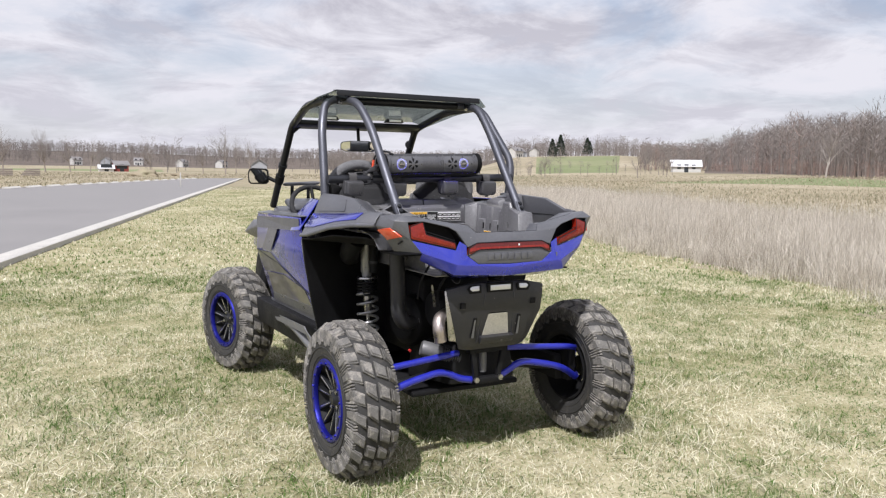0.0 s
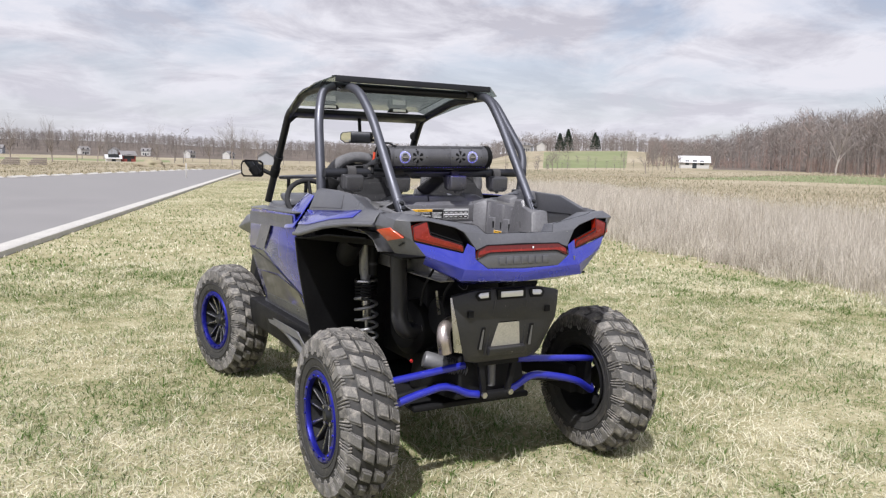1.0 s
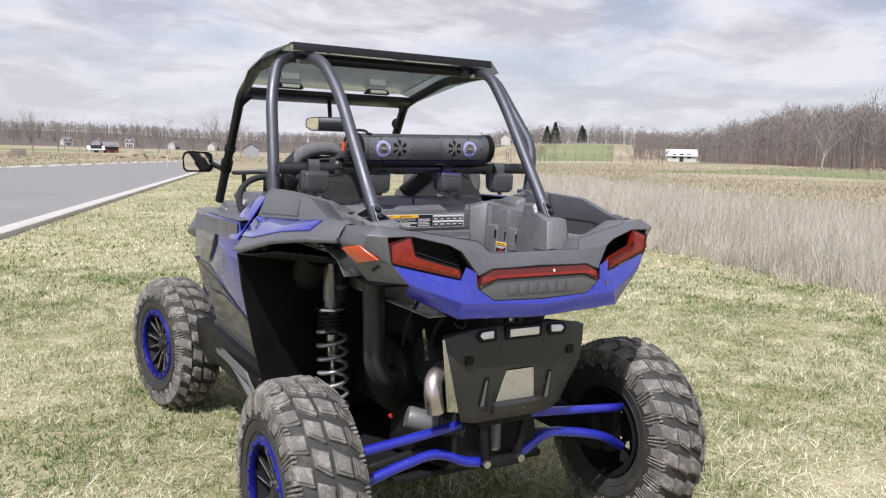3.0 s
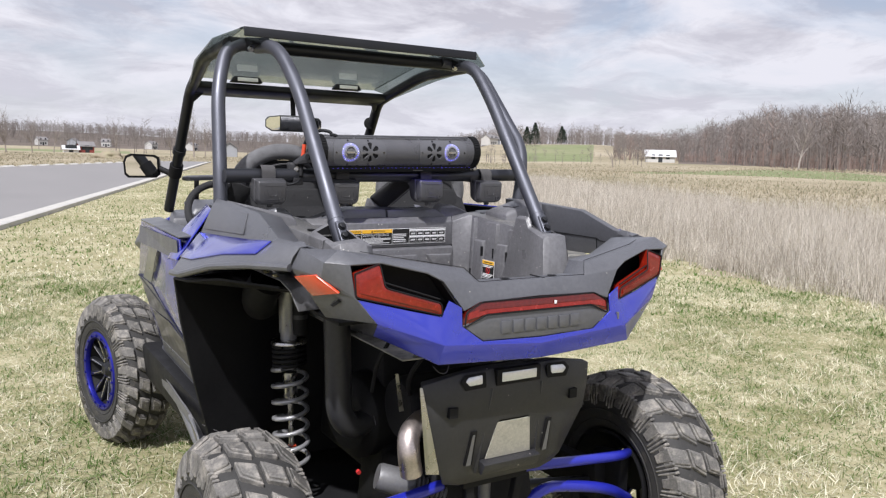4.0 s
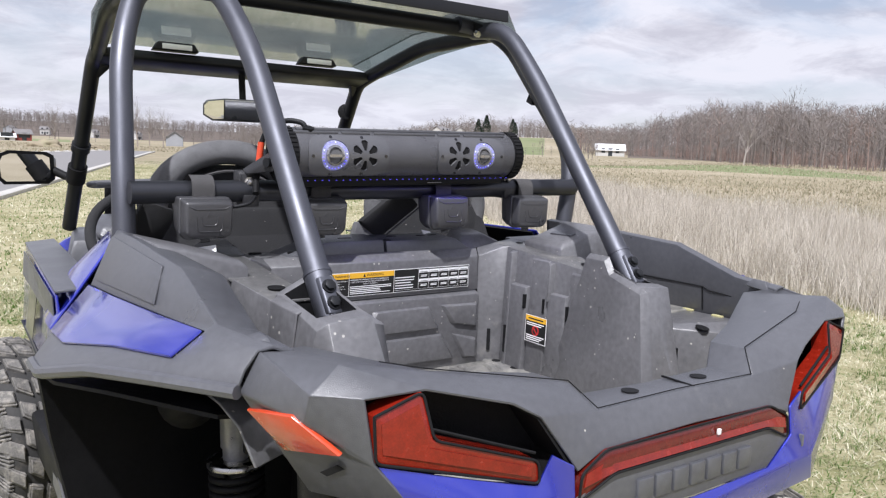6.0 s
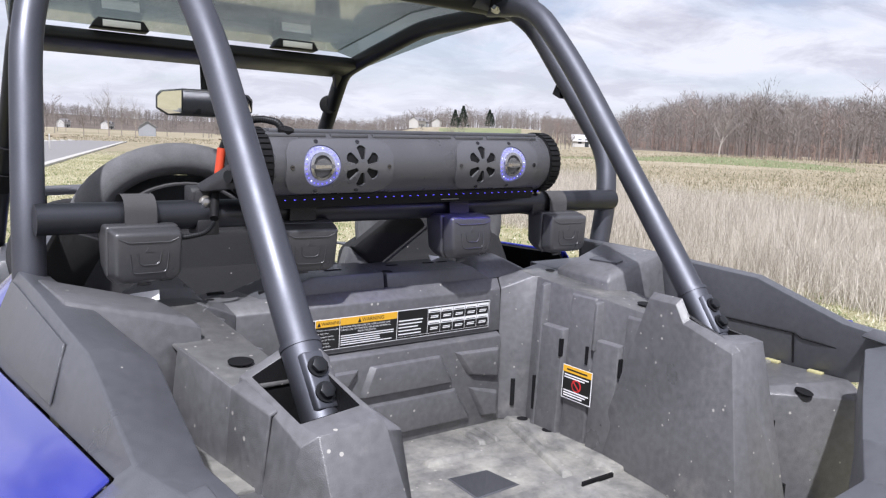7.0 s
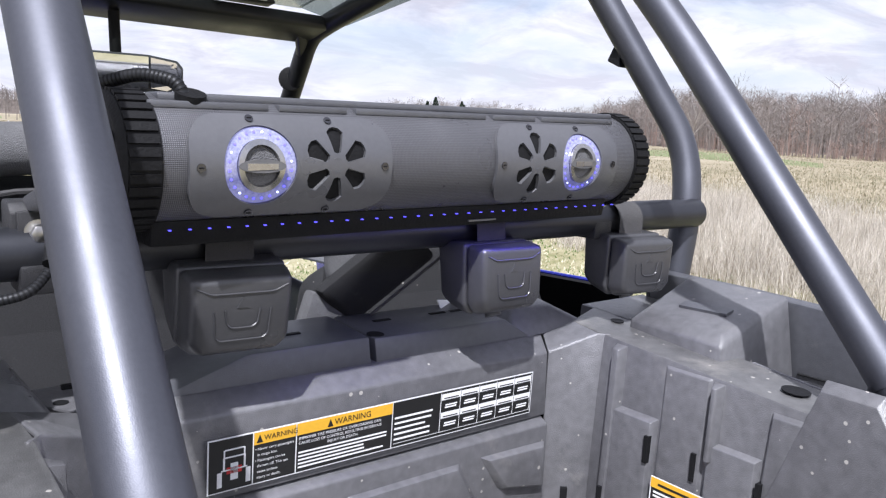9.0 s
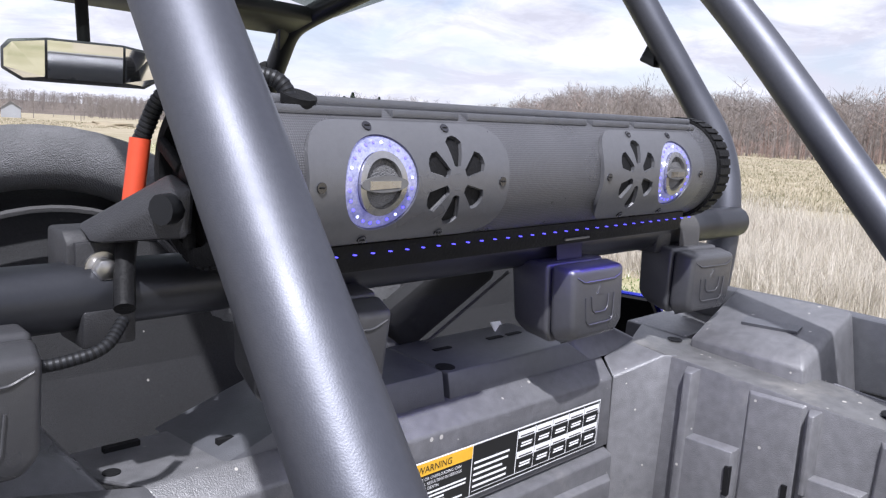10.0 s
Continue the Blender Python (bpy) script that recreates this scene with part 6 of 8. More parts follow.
# ---- rear bumper, exhaust and suspension ----
def bumper():
    b = [(0, -0.262, 0.962), (0.125, -0.262, 0.962), (0.290, -0.245, 0.935), (0, -0.318, 0.958), (0.185, -0.318, 0.955), (0.300, -0.270, 0.928),
         (0, -0.352, 0.905), (0.205, -0.352, 0.902), (0.292, -0.285, 0.868), (0.195, -0.325, 0.815), (0.285, -0.275, 0.800),
         (0.090, -0.330, 0.815), (0.052, -0.332, 0.806), (0, -0.333, 0.806), (0.090, -0.255, 0.655), (0.078, -0.252, 0.655), (0, -0.252, 0.655),
         (0.175, -0.250, 0.660), (0.215, -0.245, 0.650), (0.150, -0.235, 0.612), (0, -0.235, 0.612), (0.200, -0.228, 0.622)]
    f = [(0, 1, 4, 3), (1, 2, 5, 4), (3, 4, 7, 6), (4, 5, 8, 7), (6, 7, 9, 11, 12, 13), (7, 8, 10, 9), (11, 9, 17, 14), (9, 10, 18, 17), (12, 11, 14, 15), (15, 14, 17, 19, 20, 16), (17, 18, 21, 19)]
    flat = lambda p: (p[0] * 0.97, -0.262 + (p[1] + 0.262) * (0.42 if p[1] < -0.262 else 1.0), p[2])
    b = [flat(p) for p in b]
    body = part("bumper_plate", twin_sheet(b, f, 0.006), BUMPER_BLACK, vehicle, "black moulded rear bumper", bevel=0.004)
    for s in (-1, 1):
        part("bumper_hole", box(min(s * 0.194, s * 0.220), max(s * 0.194, s * 0.220), -0.3005, -0.26, 0.838, 0.866), PLASTIC_DARK_AND_SHADE, body)
        part("bumper_slit", hull([flat(p) for p in [(0.125, -0.322, 0.785), (0.145, -0.320, 0.785), (0.125, -0.268, 0.68), (0.150, -0.266, 0.68), (0.125, -0.300, 0.785), (0.150, -0.25, 0.68)]], s), PLASTIC_DARK_AND_SHADE, body)
        # narrow chevron rib
        part("bumper_rib", hull([flat(p) for p in [(0.083, -0.354, 0.905), (0.093, -0.354, 0.905), (0.100, -0.254, 0.65), (0.112, -0.254, 0.65), (0.088, -0.362, 0.905), (0.105, -0.262, 0.65)]], s), BUMPER_BLACK, body, bevel=0.002)
        part("reverse_lamp", hull([flat(p) for p in [(0.122, -0.352, 0.948), (0.166, -0.352, 0.946), (0.180, -0.357, 0.934), (0.166, -0.361, 0.920), (0.122, -0.361, 0.922), (0.120, -0.325, 0.94), (0.172, -0.325, 0.94)]], s), CLEAR_LENS, body, "clear reversing lamp", bevel=0.003)
        part("lamp_pocket", hull([flat(p) for p in [(0.108, -0.344, 0.955), (0.178, -0.342, 0.953), (0.196, -0.349, 0.934), (0.180, -0.3575, 0.908), (0.108, -0.3575, 0.910), (0.108, -0.32, 0.93), (0.18, -0.32, 0.93)]], s), PLASTIC_DARK_AND_SHADE, body, bevel=0.003)
        part("slit_insert", hull([flat(p) for p in [(0.132, -0.322, 0.775), (0.140, -0.322, 0.775), (0.130, -0.270, 0.68), (0.146, -0.270, 0.68), (0.134, -0.318, 0.775), (0.138, -0.266, 0.68)]], s), GREY_METAL, body)
    part("lamp_pocket", box(-0.072, 0.080, -0.3030, -0.26, 0.910, 0.956), PLASTIC_DARK_AND_SHADE, vehicle, bevel=0.003)
    part("number_lamp", box(-0.056, 0.064, -0.3055, -0.26, 0.920, 0.947), CLEAR_LENS, vehicle, "clear lamp strip in the bumper", bevel=0.003)
    # perforated plate and wire mesh in the window
    part("grille_plate", sheet([(-0.078, -0.268, 0.690), (0.078, -0.268, 0.690), (0.056, -0.290, 0.800), (-0.056, -0.290, 0.800)], [(0, 1, 2, 3)], 0.003), GRILLE, vehicle, "pale perforated grille plate")
    part("window_ledge", hull([(x, y, z) for x in (-0.098, 0.098) for y, z in ((-0.262, 0.690), (-0.296, 0.684), (-0.262, 0.652), (-0.278, 0.648))]), BUMPER_BLACK, vehicle, bevel=0.003)
    # hitch bracket under the bumper
    for s in (-1, 1):
        part("hitch_plate", hull([(0.110, -0.215, 0.61), (0.080, -0.215, 0.61), (0.050, -0.205, 0.43), (0.075, -0.205, 0.43), (0.110, -0.19, 0.61), (0.080, -0.19, 0.61), (0.050, -0.18, 0.43), (0.075, -0.18, 0.43)], s), PLASTIC_DARK_AND_SHADE, vehicle, bevel=0.004)
        part("arm_bolt", disc((s * 0.072, -0.205, 0.445), (0, -1, 0), 0.015, 0.014, 6), STEEL, vehicle)
    part("hitch_foot", box(-0.075, 0.075, -0.21, -0.17, 0.42, 0.455), PLASTIC_DARK_AND_SHADE, vehicle, bevel=0.006)
    part("hitch_head", box(-0.115, 0.115, -0.215, -0.17, 0.585, 0.625), PLASTIC_DARK_AND_SHADE, vehicle, bevel=0.006)
    part("winch_spring", lathe([(0.022, 0), (0.022, 0.11)], 14, Matrix.Translation((0, -0.15, 0.47)) @ Matrix.Rotation(radians(-90), 4, "Y")), GREY_METAL, vehicle)
    part("rear_frame", hull([(-0.20, -0.16, 0.42), (0.20, -0.16, 0.42), (-0.24, 0.25, 0.38), (0.24, 0.25, 0.38), (-0.17, -0.15, 0.62), (0.17, -0.15, 0.62), (-0.22, 0.25, 0.60), (0.22, 0.25, 0.60)]), PLASTIC_DARK_AND_SHADE, vehicle, "dark rear frame and gearbox", bevel=0.02)


bumper()


def exhaust():
    part("exhaust_tip", tube([(-0.17, -0.10, 0.790), (-0.235, -0.165, 0.792), (-0.292, -0.206, 0.780), (-0.304, -0.228, 0.735), (-0.292, -0.226, 0.672)], 0.031, 0.06, 20, None, 1, 8), EXHAUST, vehicle, "heat-stained bent exhaust tip", smooth=50)
    part("exhaust_bore", disc((-0.2918, -0.2259, 0.6715), (0.19, 0.03, -1), 0.027, 0.001, 20), PLASTIC_DARK_AND_SHADE, vehicle)
    part("muffler", lathe([(0, -0.25), (0.085, -0.25), (0.095, -0.23), (0.095, 0.20), (0.085, 0.22), (0, 0.22)], 28, Matrix.Translation((0.0, -0.06, 0.80))), PLASTIC_DARK_AND_SHADE, vehicle, smooth=45)
    # heat shield strips beside the bumper
    part("heat_strip", hull([(-0.305, -0.282, 0.93), (-0.297, -0.284, 0.93), (-0.262, -0.272, 0.70), (-0.236, -0.272, 0.70), (-0.300, -0.278, 0.93), (-0.245, -0.266, 0.70), (-0.225, -0.262, 0.67), (-0.270, -0.265, 0.68)]), STEEL, vehicle, "perforated bright heat strip", bevel=0.001)
    part("heat_strip", hull([(-0.335, -0.20, 0.95), (-0.325, -0.20, 0.95), (-0.315, -0.19, 0.84), (-0.300, -0.19, 0.84), (-0.33, -0.195, 0.95), (-0.31, -0.185, 0.84)]), STEEL, vehicle)
    # silver inner joint with its bellows
    part("joint_can", lathe([(0, -0.06), (0.036, -0.06), (0.040, -0.05), (0.040, 0.03), (0.034, 0.05), (0, 0.05)], 24, Matrix.Translation((-0.262, -0.085, 0.592)) @ Matrix.Rotation(radians(18), 4, "Y") @ Matrix.Rotation(radians(-20), 4, "Z")), GREY_METAL, vehicle, smooth=45)
    prof = []
    for k in range(9):
        prof += [(0.038 - 0.001 * k, 0.05 + 0.012 * k), (0.028 - 0.001 * k, 0.056 + 0.012 * k)]
    part("joint_bellows", lathe(prof, 20, Matrix.Translation((-0.262, -0.085, 0.592)) @ Matrix.Rotation(radians(18), 4, "Y") @ Matrix.Rotation(radians(-20), 4, "Z")), GREY_METAL, vehicle)
    # air duct and clutch housing behind the left wheel arch
    part("air_duct", tube([(-0.380, 0.10, 1.14), (-0.372, 0.10, 0.95), (-0.366, 0.10, 0.76), (-0.325, 0.11, 0.700), (-0.20, 0.14, 0.715)], 0.040, 0.08, 20, None, 1, 8), BUMPER_BLACK, vehicle, "black air duct", smooth=50)
    part("duct_clamp", disc((-0.262, 0.125, 0.708), (1, 0.24, 0.09), 0.046, 0.014, 24), GREY_METAL, vehicle)
    part("clutch_cover", lathe([(0, 0), (0.10, 0.0), (0.135, 0.03), (0.14, 0.12), (0, 0.12)], 30, Matrix.Translation((-0.30, 0.20, 0.70)) @ Matrix.Rotation(radians(12), 4, "Z")), PLASTIC_DARK_AND_SHADE, vehicle, bevel=0.004)
    part("intake_duct", tube([(-0.42, 0.60, 1.02), (-0.50, 0.44, 1.04), (-0.53, 0.36, 1.08), (-0.52, 0.30, 1.14)], 0.055, 0.08, 20, None, 1, 8), PLASTIC_DARK_AND_SHADE, vehicle, smooth=50)
    # loose hoses and cables
    for pts, r in (([(-0.24, -0.20, 1.0), (-0.27, -0.16, 0.93), (-0.25, -0.12, 0.86), (-0.2, -0.1, 0.82)], 0.007), ([(-0.30, -0.12, 1.04), (-0.34, -0.1, 0.96), (-0.33, -0.05, 0.86)], 0.006),
                   ([(-0.60, 0.50, 0.60), (-0.52, 0.47, 0.585), (-0.46, 0.40, 0.60), (-0.42, 0.32, 0.56)], 0.006)):
        part("hose", tube(pts, r, 0.04, 8), PLASTIC_DARK_AND_SHADE, vehicle)
    for pts in ([(-0.225, -0.295, 0.985), (-0.235, -0.30, 0.965), (-0.255, -0.295, 0.968), (-0.268, -0.285, 0.985)], [(-0.66, 0.56, 0.62), (-0.60, 0.50, 0.595), (-0.55, 0.48, 0.60)]):
        part("wire", tube(pts, 0.0014, 0.02, 6), WEBBING, vehicle)
    part("drain_cap", disc((-0.300, 0.10, 0.560), (0, -1, -0.2), 0.007, 0.010, 12), RED_INK, vehicle)


exhaust()


def suspension(s):
    part("lower_arm", tube([(0.075, -0.165, 0.437), (0.13, -0.155, 0.445), (0.240, -0.146, 0.498), (0.42, -0.148, 0.462), (0.53, -0.145, 0.428), (0.655, -0.10, 0.352)], 0.0185, 0.06, 14, None, s), BLUE_TUBE, vehicle, "blue powder-coated lower link", smooth=50)
    part("upper_arm", tube([(0.15, -0.150, 0.582), (0.25, -0.165, 0.578), (0.55, -0.165, 0.550), (0.645, -0.10, 0.520)], 0.0165, 0.05, 14, None, s), BLUE_TUBE, vehicle, "blue powder-coated upper link", smooth=50)
    part("drive_shaft", tube([(0.15, 0.0, 0.46), (0.66, 0.0, 0.385)], 0.016, 0, 12, None, s), SATIN_BLACK_AND_SHADE, vehicle, smooth=50)
    prof = []
    for k in range(7):
        prof += [(0.046 - 0.0025 * k, 0.012 * k), (0.034 - 0.0022 * k, 0.006 + 0.012 * k)]
    rot = Matrix.Translation((s * 0.655, -0.01, 0.39)) @ Matrix.Rotation(radians(180 if s > 0 else 0), 4, "Z")
    part("shaft_bellows", lathe(prof, 20, rot), PLASTIC_DARK_AND_SHADE, vehicle)
    part("hub_carrier", hull([(0.60, -0.10, 0.33), (0.66, -0.10, 0.33), (0.60, 0.07, 0.33), (0.66, 0.07, 0.33), (0.61, -0.11, 0.53), (0.65, -0.11, 0.53), (0.61, 0.04, 0.50), (0.65, 0.04, 0.50)], s), PLASTIC_DARK_AND_SHADE, vehicle, bevel=0.012)
    part("trailing_arm", hull([(0.56, -0.05, 0.33), (0.62, -0.05, 0.33), (0.56, -0.03, 0.47), (0.62, -0.03, 0.47), (0.44, 0.85, 0.40), (0.50, 0.85, 0.40), (0.44, 0.85, 0.47), (0.50, 0.85, 0.47)], s), PLASTIC_DARK_AND_SHADE, vehicle, "black trailing arm", bevel=0.012)
    # coil-over damper: body, side reservoir, seat, spring, rod
    top, low = Vector((s * 0.421, 0.405, 1.17)), Vector((s * 0.412, 0.375, 0.50))
    d = (low - top).normalized()
    at = lambda t: top.lerp(low, t)
    q = d.to_track_quat("X", "Z").to_matrix().to_4x4()
    sit = lambda t: Matrix.Translation(at(t)) @ q
    length = (low - top).length
    damper = part("shock_absorber", lathe([(0, 0), (0.031, 0), (0.031, 0.22), (0.027, 0.225), (0.027, 0.34), (0.0, 0.34)], 24, sit(0)), SPRING, vehicle, "long-travel coil-over shock absorber", smooth=50)
    part("reservoir", tube([tuple(at(0.03) + Vector((0.024, -0.044, 0))), tuple(at(0.33) + Vector((0.024, -0.044, 0)))], 0.024, 0, 20), PLASTIC_DARK_AND_SHADE, damper, smooth=50)
    part("reservoir_band", tube([tuple(at(0.235) + Vector((0.024, -0.044, 0))), tuple(at(0.255) + Vector((0.024, -0.044, 0)))], 0.0255, 0, 20), BUMPER_BLACK, damper, smooth=50)
    part("spring_seat", lathe([(0.02, 0), (0.055, 0), (0.059, 0.004), (0.059, 0.013), (0.052, 0.018), (0.02, 0.018)], 28, sit(0.365), closed=True), STEEL, damper, smooth=50)
    part("rod", lathe([(0, 0), (0.023, 0), (0.023, 0.075), (0.020, 0.085), (0.009, 0.09), (0.009, 0.30), (0, 0.30)], 18, sit(0.53)), STEEL, damper, smooth=50)

    def coil(t0, t1, turns, r, wire, name, mat):
        pts, n = [], int(turns * 20)
        up = d.orthogonal().normalized()
        side = d.cross(up)
        for k in range(n + 1):
            a = 2 * math.pi * turns * k / n
            pts.append(tuple(at(t0 + (t1 - t0) * k / n) + up * math.cos(a) * r + side * math.sin(a) * r))
        part(name, tube(pts, wire, 0, 8), mat, damper, smooth=60)

    coil(0.392, 0.50, 4.5, 0.050, 0.0074, "tender_spring", PLASTIC_DARK_AND_SHADE)
    coil(0.50, 0.985, 6.0, 0.055, 0.0078, "main_spring", SPRING)
    part("bump_stop", lathe([(0, 0), (0.016, 0), (0.019, 0.01), (0.016, 0.022), (0, 0.022)], 18, sit(0.90)), ORANGE_TAPE, damper, "amber rubber bump stop")
    # mounting bracket
    part("shock_bracket", hull([(0.36, 0.37, 1.12), (0.48, 0.37, 1.12), (0.36, 0.45, 1.12), (0.48, 0.45, 1.12), (0.38, 0.37, 1.19), (0.46, 0.37, 1.19), (0.38, 0.45, 1.19), (0.46, 0.45, 1.19)], s), PLASTIC_DARK_AND_SHADE, vehicle, bevel=0.01)


for s in (-1, 1):
    suspension(s)

# ---- front half: doors, sills, hood, cab ----
def front_side(s):
    door = [(0.630, 1.78, 1.200), (0.705, 0.66, 1.235), (0.690, 0.66, 1.00), (0.650, 1.74, 0.96), (0.590, 0.655, 0.66), (0.560, 1.68, 0.62)]
    dr = part("door", sheet(door, [(0, 1, 2, 3), (3, 2, 4, 5)], 0.006, s), BLUE, vehicle, "blue half door with grey and olive graphics", bevel=0.006)

    def on(u, v):
        """A place on the door: u from the front to the back, v from the sill to the top."""
        a, b = Vector(door[5]).lerp(door[4], u), Vector(door[3]).lerp(door[2], u)
        c = Vector(door[0]).lerp(door[1], u)
        p = a.lerp(b, v / 0.62) if v < 0.62 else b.lerp(c, (v - 0.62) / 0.38)
        return (p.x + 0.0035, p.y, p.z)

    def decal(uv, mat, lift=0.0):
        pts = [on(u, v) for u, v in uv]
        part("decal", sheet([(x + lift, y, z) for x, y, z in pts], [tuple(range(len(pts)))], 0.002, s), mat, dr)

    decal([(0.0, 0.97), (0.98, 0.99), (0.97, 0.88), (0.0, 0.85)], PLASTIC)
    decal([(0.30, 0.86), (0.52, 0.87), (0.36, 0.63), (0.16, 0.63)], GRAPHIC_GREY)
    decal([(0.02, 0.61), (0.34, 0.61), (0.60, 0.40), (0.05, 0.36)], GRAPHIC_GREY)
    decal([(0.10, 0.35), (0.50, 0.37), (0.85, 0.27), (0.90, 0.10), (0.10, 0.10)], GRAPHIC_OLIVE)
    decal([(0.10, 0.10), (0.998, 0.10), (0.998, 0.0), (0.05, 0.0)], PLASTIC)
    part("door_seam", tube([on(0.02, 0.62), on(0.45, 0.50), on(0.98, 0.20)], 0.004, 0, 6, None, s), BLACK_INK, dr)
    part("door_cap", sheet([(0.632, 1.78, 1.203), (0.706, 0.66, 1.238), (0.615, 0.66, 1.242), (0.545, 1.78, 1.212)], [(0, 1, 2, 3)], 0.006, s), PLASTIC, dr, bevel=0.002)
    # blue post behind the seat opening
    part("body_post", sheet([(0.545, 0.93, 1.335), (0.600, 0.66, 1.335), (0.722, 0.635, 1.17), (0.708, 0.84, 1.15), (0.640, 0.90, 1.25)], [(0, 1, 2, 3, 4)], 0.008, s), BLUE, vehicle, "blue body post beside the seat", bevel=0.004)
    part("post_liner", sheet([(0.528, 0.95, 1.330), (0.582, 0.66, 1.330), (0.700, 0.635, 1.15), (0.685, 0.86, 1.12), (0.620, 0.92, 1.24)], [(0, 1, 2, 3, 4)], 0.006, s), PLASTIC_DARK_AND_SHADE, vehicle)
    part("door_liner", sheet([(0.600, 1.78, 1.14), (0.680, 0.66, 1.225), (0.560, 0.66, 0.66), (0.535, 1.68, 0.62)], [(0, 1, 2, 3)], 0.006, s), PLASTIC_DARK_AND_SHADE, vehicle)
    # sill and rock slider
    part("sill", hull([(0.55, 1.75, 0.56), (0.560, 1.72, 0.62), (0.582, 0.66, 0.66), (0.57, 0.66, 0.54), (0.50, 0.66, 0.54), (0.50, 1.75, 0.54), (0.50, 0.66, 0.66), (0.50, 1.75, 0.62)], s), PLASTIC, vehicle, "dark plastic sill", bevel=0.008)
    part("rock_slider", tube([(0.535, 1.88, 0.505), (0.610, 1.05, 0.53), (0.625, 0.62, 0.46)], 0.022, 0.10, 10, None, s), GREY_METAL, vehicle, "scuffed grey rock slider", smooth=45)
    part("slider_plate", sheet([(0.600, 1.55, 0.545), (0.660, 0.74, 0.600), (0.650, 0.70, 0.555), (0.620, 1.40, 0.520)], [(0, 1, 2, 3)], 0.006, s), GREY_METAL, vehicle)
    part("slider_brace", sheet([(0.660, 0.74, 0.600), (0.655, 0.64, 0.56), (0.638, 0.58, 0.44), (0.630, 0.66, 0.47)], [(0, 1, 2, 3)], 0.006, s), GREY_METAL, vehicle)
    # front fender flare
    part("front_fender", hull([(0.40, 1.86, 1.03), (0.590, 2.08, 1.10), (0.575, 2.10, 1.135), (0.44, 1.90, 1.16), (0.56, 2.42, 1.02), (0.42, 2.46, 1.05), (0.55, 1.80, 0.98), (0.63, 1.80, 1.115), (0.56, 1.80, 1.15)], s), PLASTIC, vehicle, "black front fender flare", bevel=0.01)
    # front damper and arm, half hidden by the wheel
    part("front_arm", tube([(0.22, 2.25, 0.48), (0.60, 2.28, 0.39)], 0.02, 0, 12, None, s), BLUE_TUBE, vehicle, smooth=50)
    part("front_damper", tube([(0.36, 2.26, 0.98), (0.50, 2.28, 0.45)], 0.045, 0, 14, None, s), PLASTIC_DARK_AND_SHADE, vehicle, smooth=50)


for s in (-1, 1):
    front_side(s)
part("hood", hull([(-0.47, 1.93, 1.215), (0.47, 1.93, 1.215), (-0.40, 2.62, 1.04), (0.40, 2.62, 1.04), (-0.56, 2.05, 1.12), (0.56, 2.05, 1.12), (-0.44, 2.62, 0.90), (0.44, 2.62, 0.90), (-0.50, 1.95, 0.9), (0.5, 1.95, 0.9), (-0.3, 2.75, 0.85), (0.3, 2.75, 0.85)]), BLUE, vehicle, "blue front hood", bevel=0.02)
part("nose", hull([(-0.42, 2.50, 0.55), (0.42, 2.50, 0.55), (-0.40, 2.72, 0.60), (0.40, 2.72, 0.60), (-0.42, 2.5, 0.92), (0.42, 2.5, 0.92), (-0.36, 2.74, 0.86), (0.36, 2.74, 0.86), (-0.4, 1.9, 0.5), (0.4, 1.9, 0.5), (-0.4, 1.9, 0.9), (0.4, 1.9, 0.9)]), PLASTIC_DARK_AND_SHADE, vehicle, bevel=0.02)
part("dash", hull([(-0.55, 1.70, 1.02), (0.55, 1.70, 1.02), (-0.50, 1.72, 1.22), (0.50, 1.72, 1.22), (-0.46, 1.95, 1.24), (0.46, 1.95, 1.24), (-0.52, 1.95, 0.9), (0.52, 1.95, 0.9)]), PLASTIC, vehicle, "black dashboard", bevel=0.02)
part("dash_hood", hull([(-0.44, 1.62, 1.22), (-0.18, 1.62, 1.22), (-0.44, 1.80, 1.30), (-0.18, 1.80, 1.30), (-0.42, 1.64, 1.27), (-0.20, 1.64, 1.27), (-0.42, 1.82, 1.25), (-0.20, 1.82, 1.25)]), PLASTIC, vehicle, bevel=0.015)


def steering_wheel():
    m = Matrix.Translation((-0.33, 1.44, 1.255)) @ Matrix.Rotation(radians(52), 4, "X")
    ring = [tuple(m @ Vector((0.165 * math.cos(a), 0.165 * math.sin(a), 0))) for a in (2 * math.pi * k / 40 for k in range(41))]
    wheel = part("steering_wheel", tube(ring, 0.016, 0, 12), FABRIC, vehicle, "black steering wheel", smooth=60)
    for a in (90, 210, 330):
        e = m @ Vector((0.16 * math.cos(radians(a)), 0.16 * math.sin(radians(a)), 0))
        part("wheel_spoke", tube([tuple(m @ Vector((0, 0, -0.03))), tuple(e)], 0.012, 0, 8), PLASTIC_DARK_AND_SHADE, wheel)
    part("wheel_hub", disc(m @ Vector((0, 0, -0.05)), m.to_3x3() @ Vector((0, 0, 1)), 0.05, 0.04, 20), PLASTIC, wheel)
    part("steering_column", tube([tuple(m @ Vector((0, 0, -0.03))), (-0.33, 1.75, 1.08)], 0.025, 0, 12), PLASTIC_DARK_AND_SHADE, vehicle)


steering_wheel()
# flat slotted grab handle over the dash
slot = [(-0.41, 1.79, 1.395), (-0.19, 1.79, 1.405), (-0.17, 1.82, 1.408), (-0.19, 1.86, 1.408), (-0.41, 1.86, 1.398), (-0.43, 1.82, 1.395)]
handle = part("grab_handle", tube(slot + slot[:2], 0.010, 0.02, 10), PLASTIC, vehicle, "flat black grab handle over the dash", smooth=60)
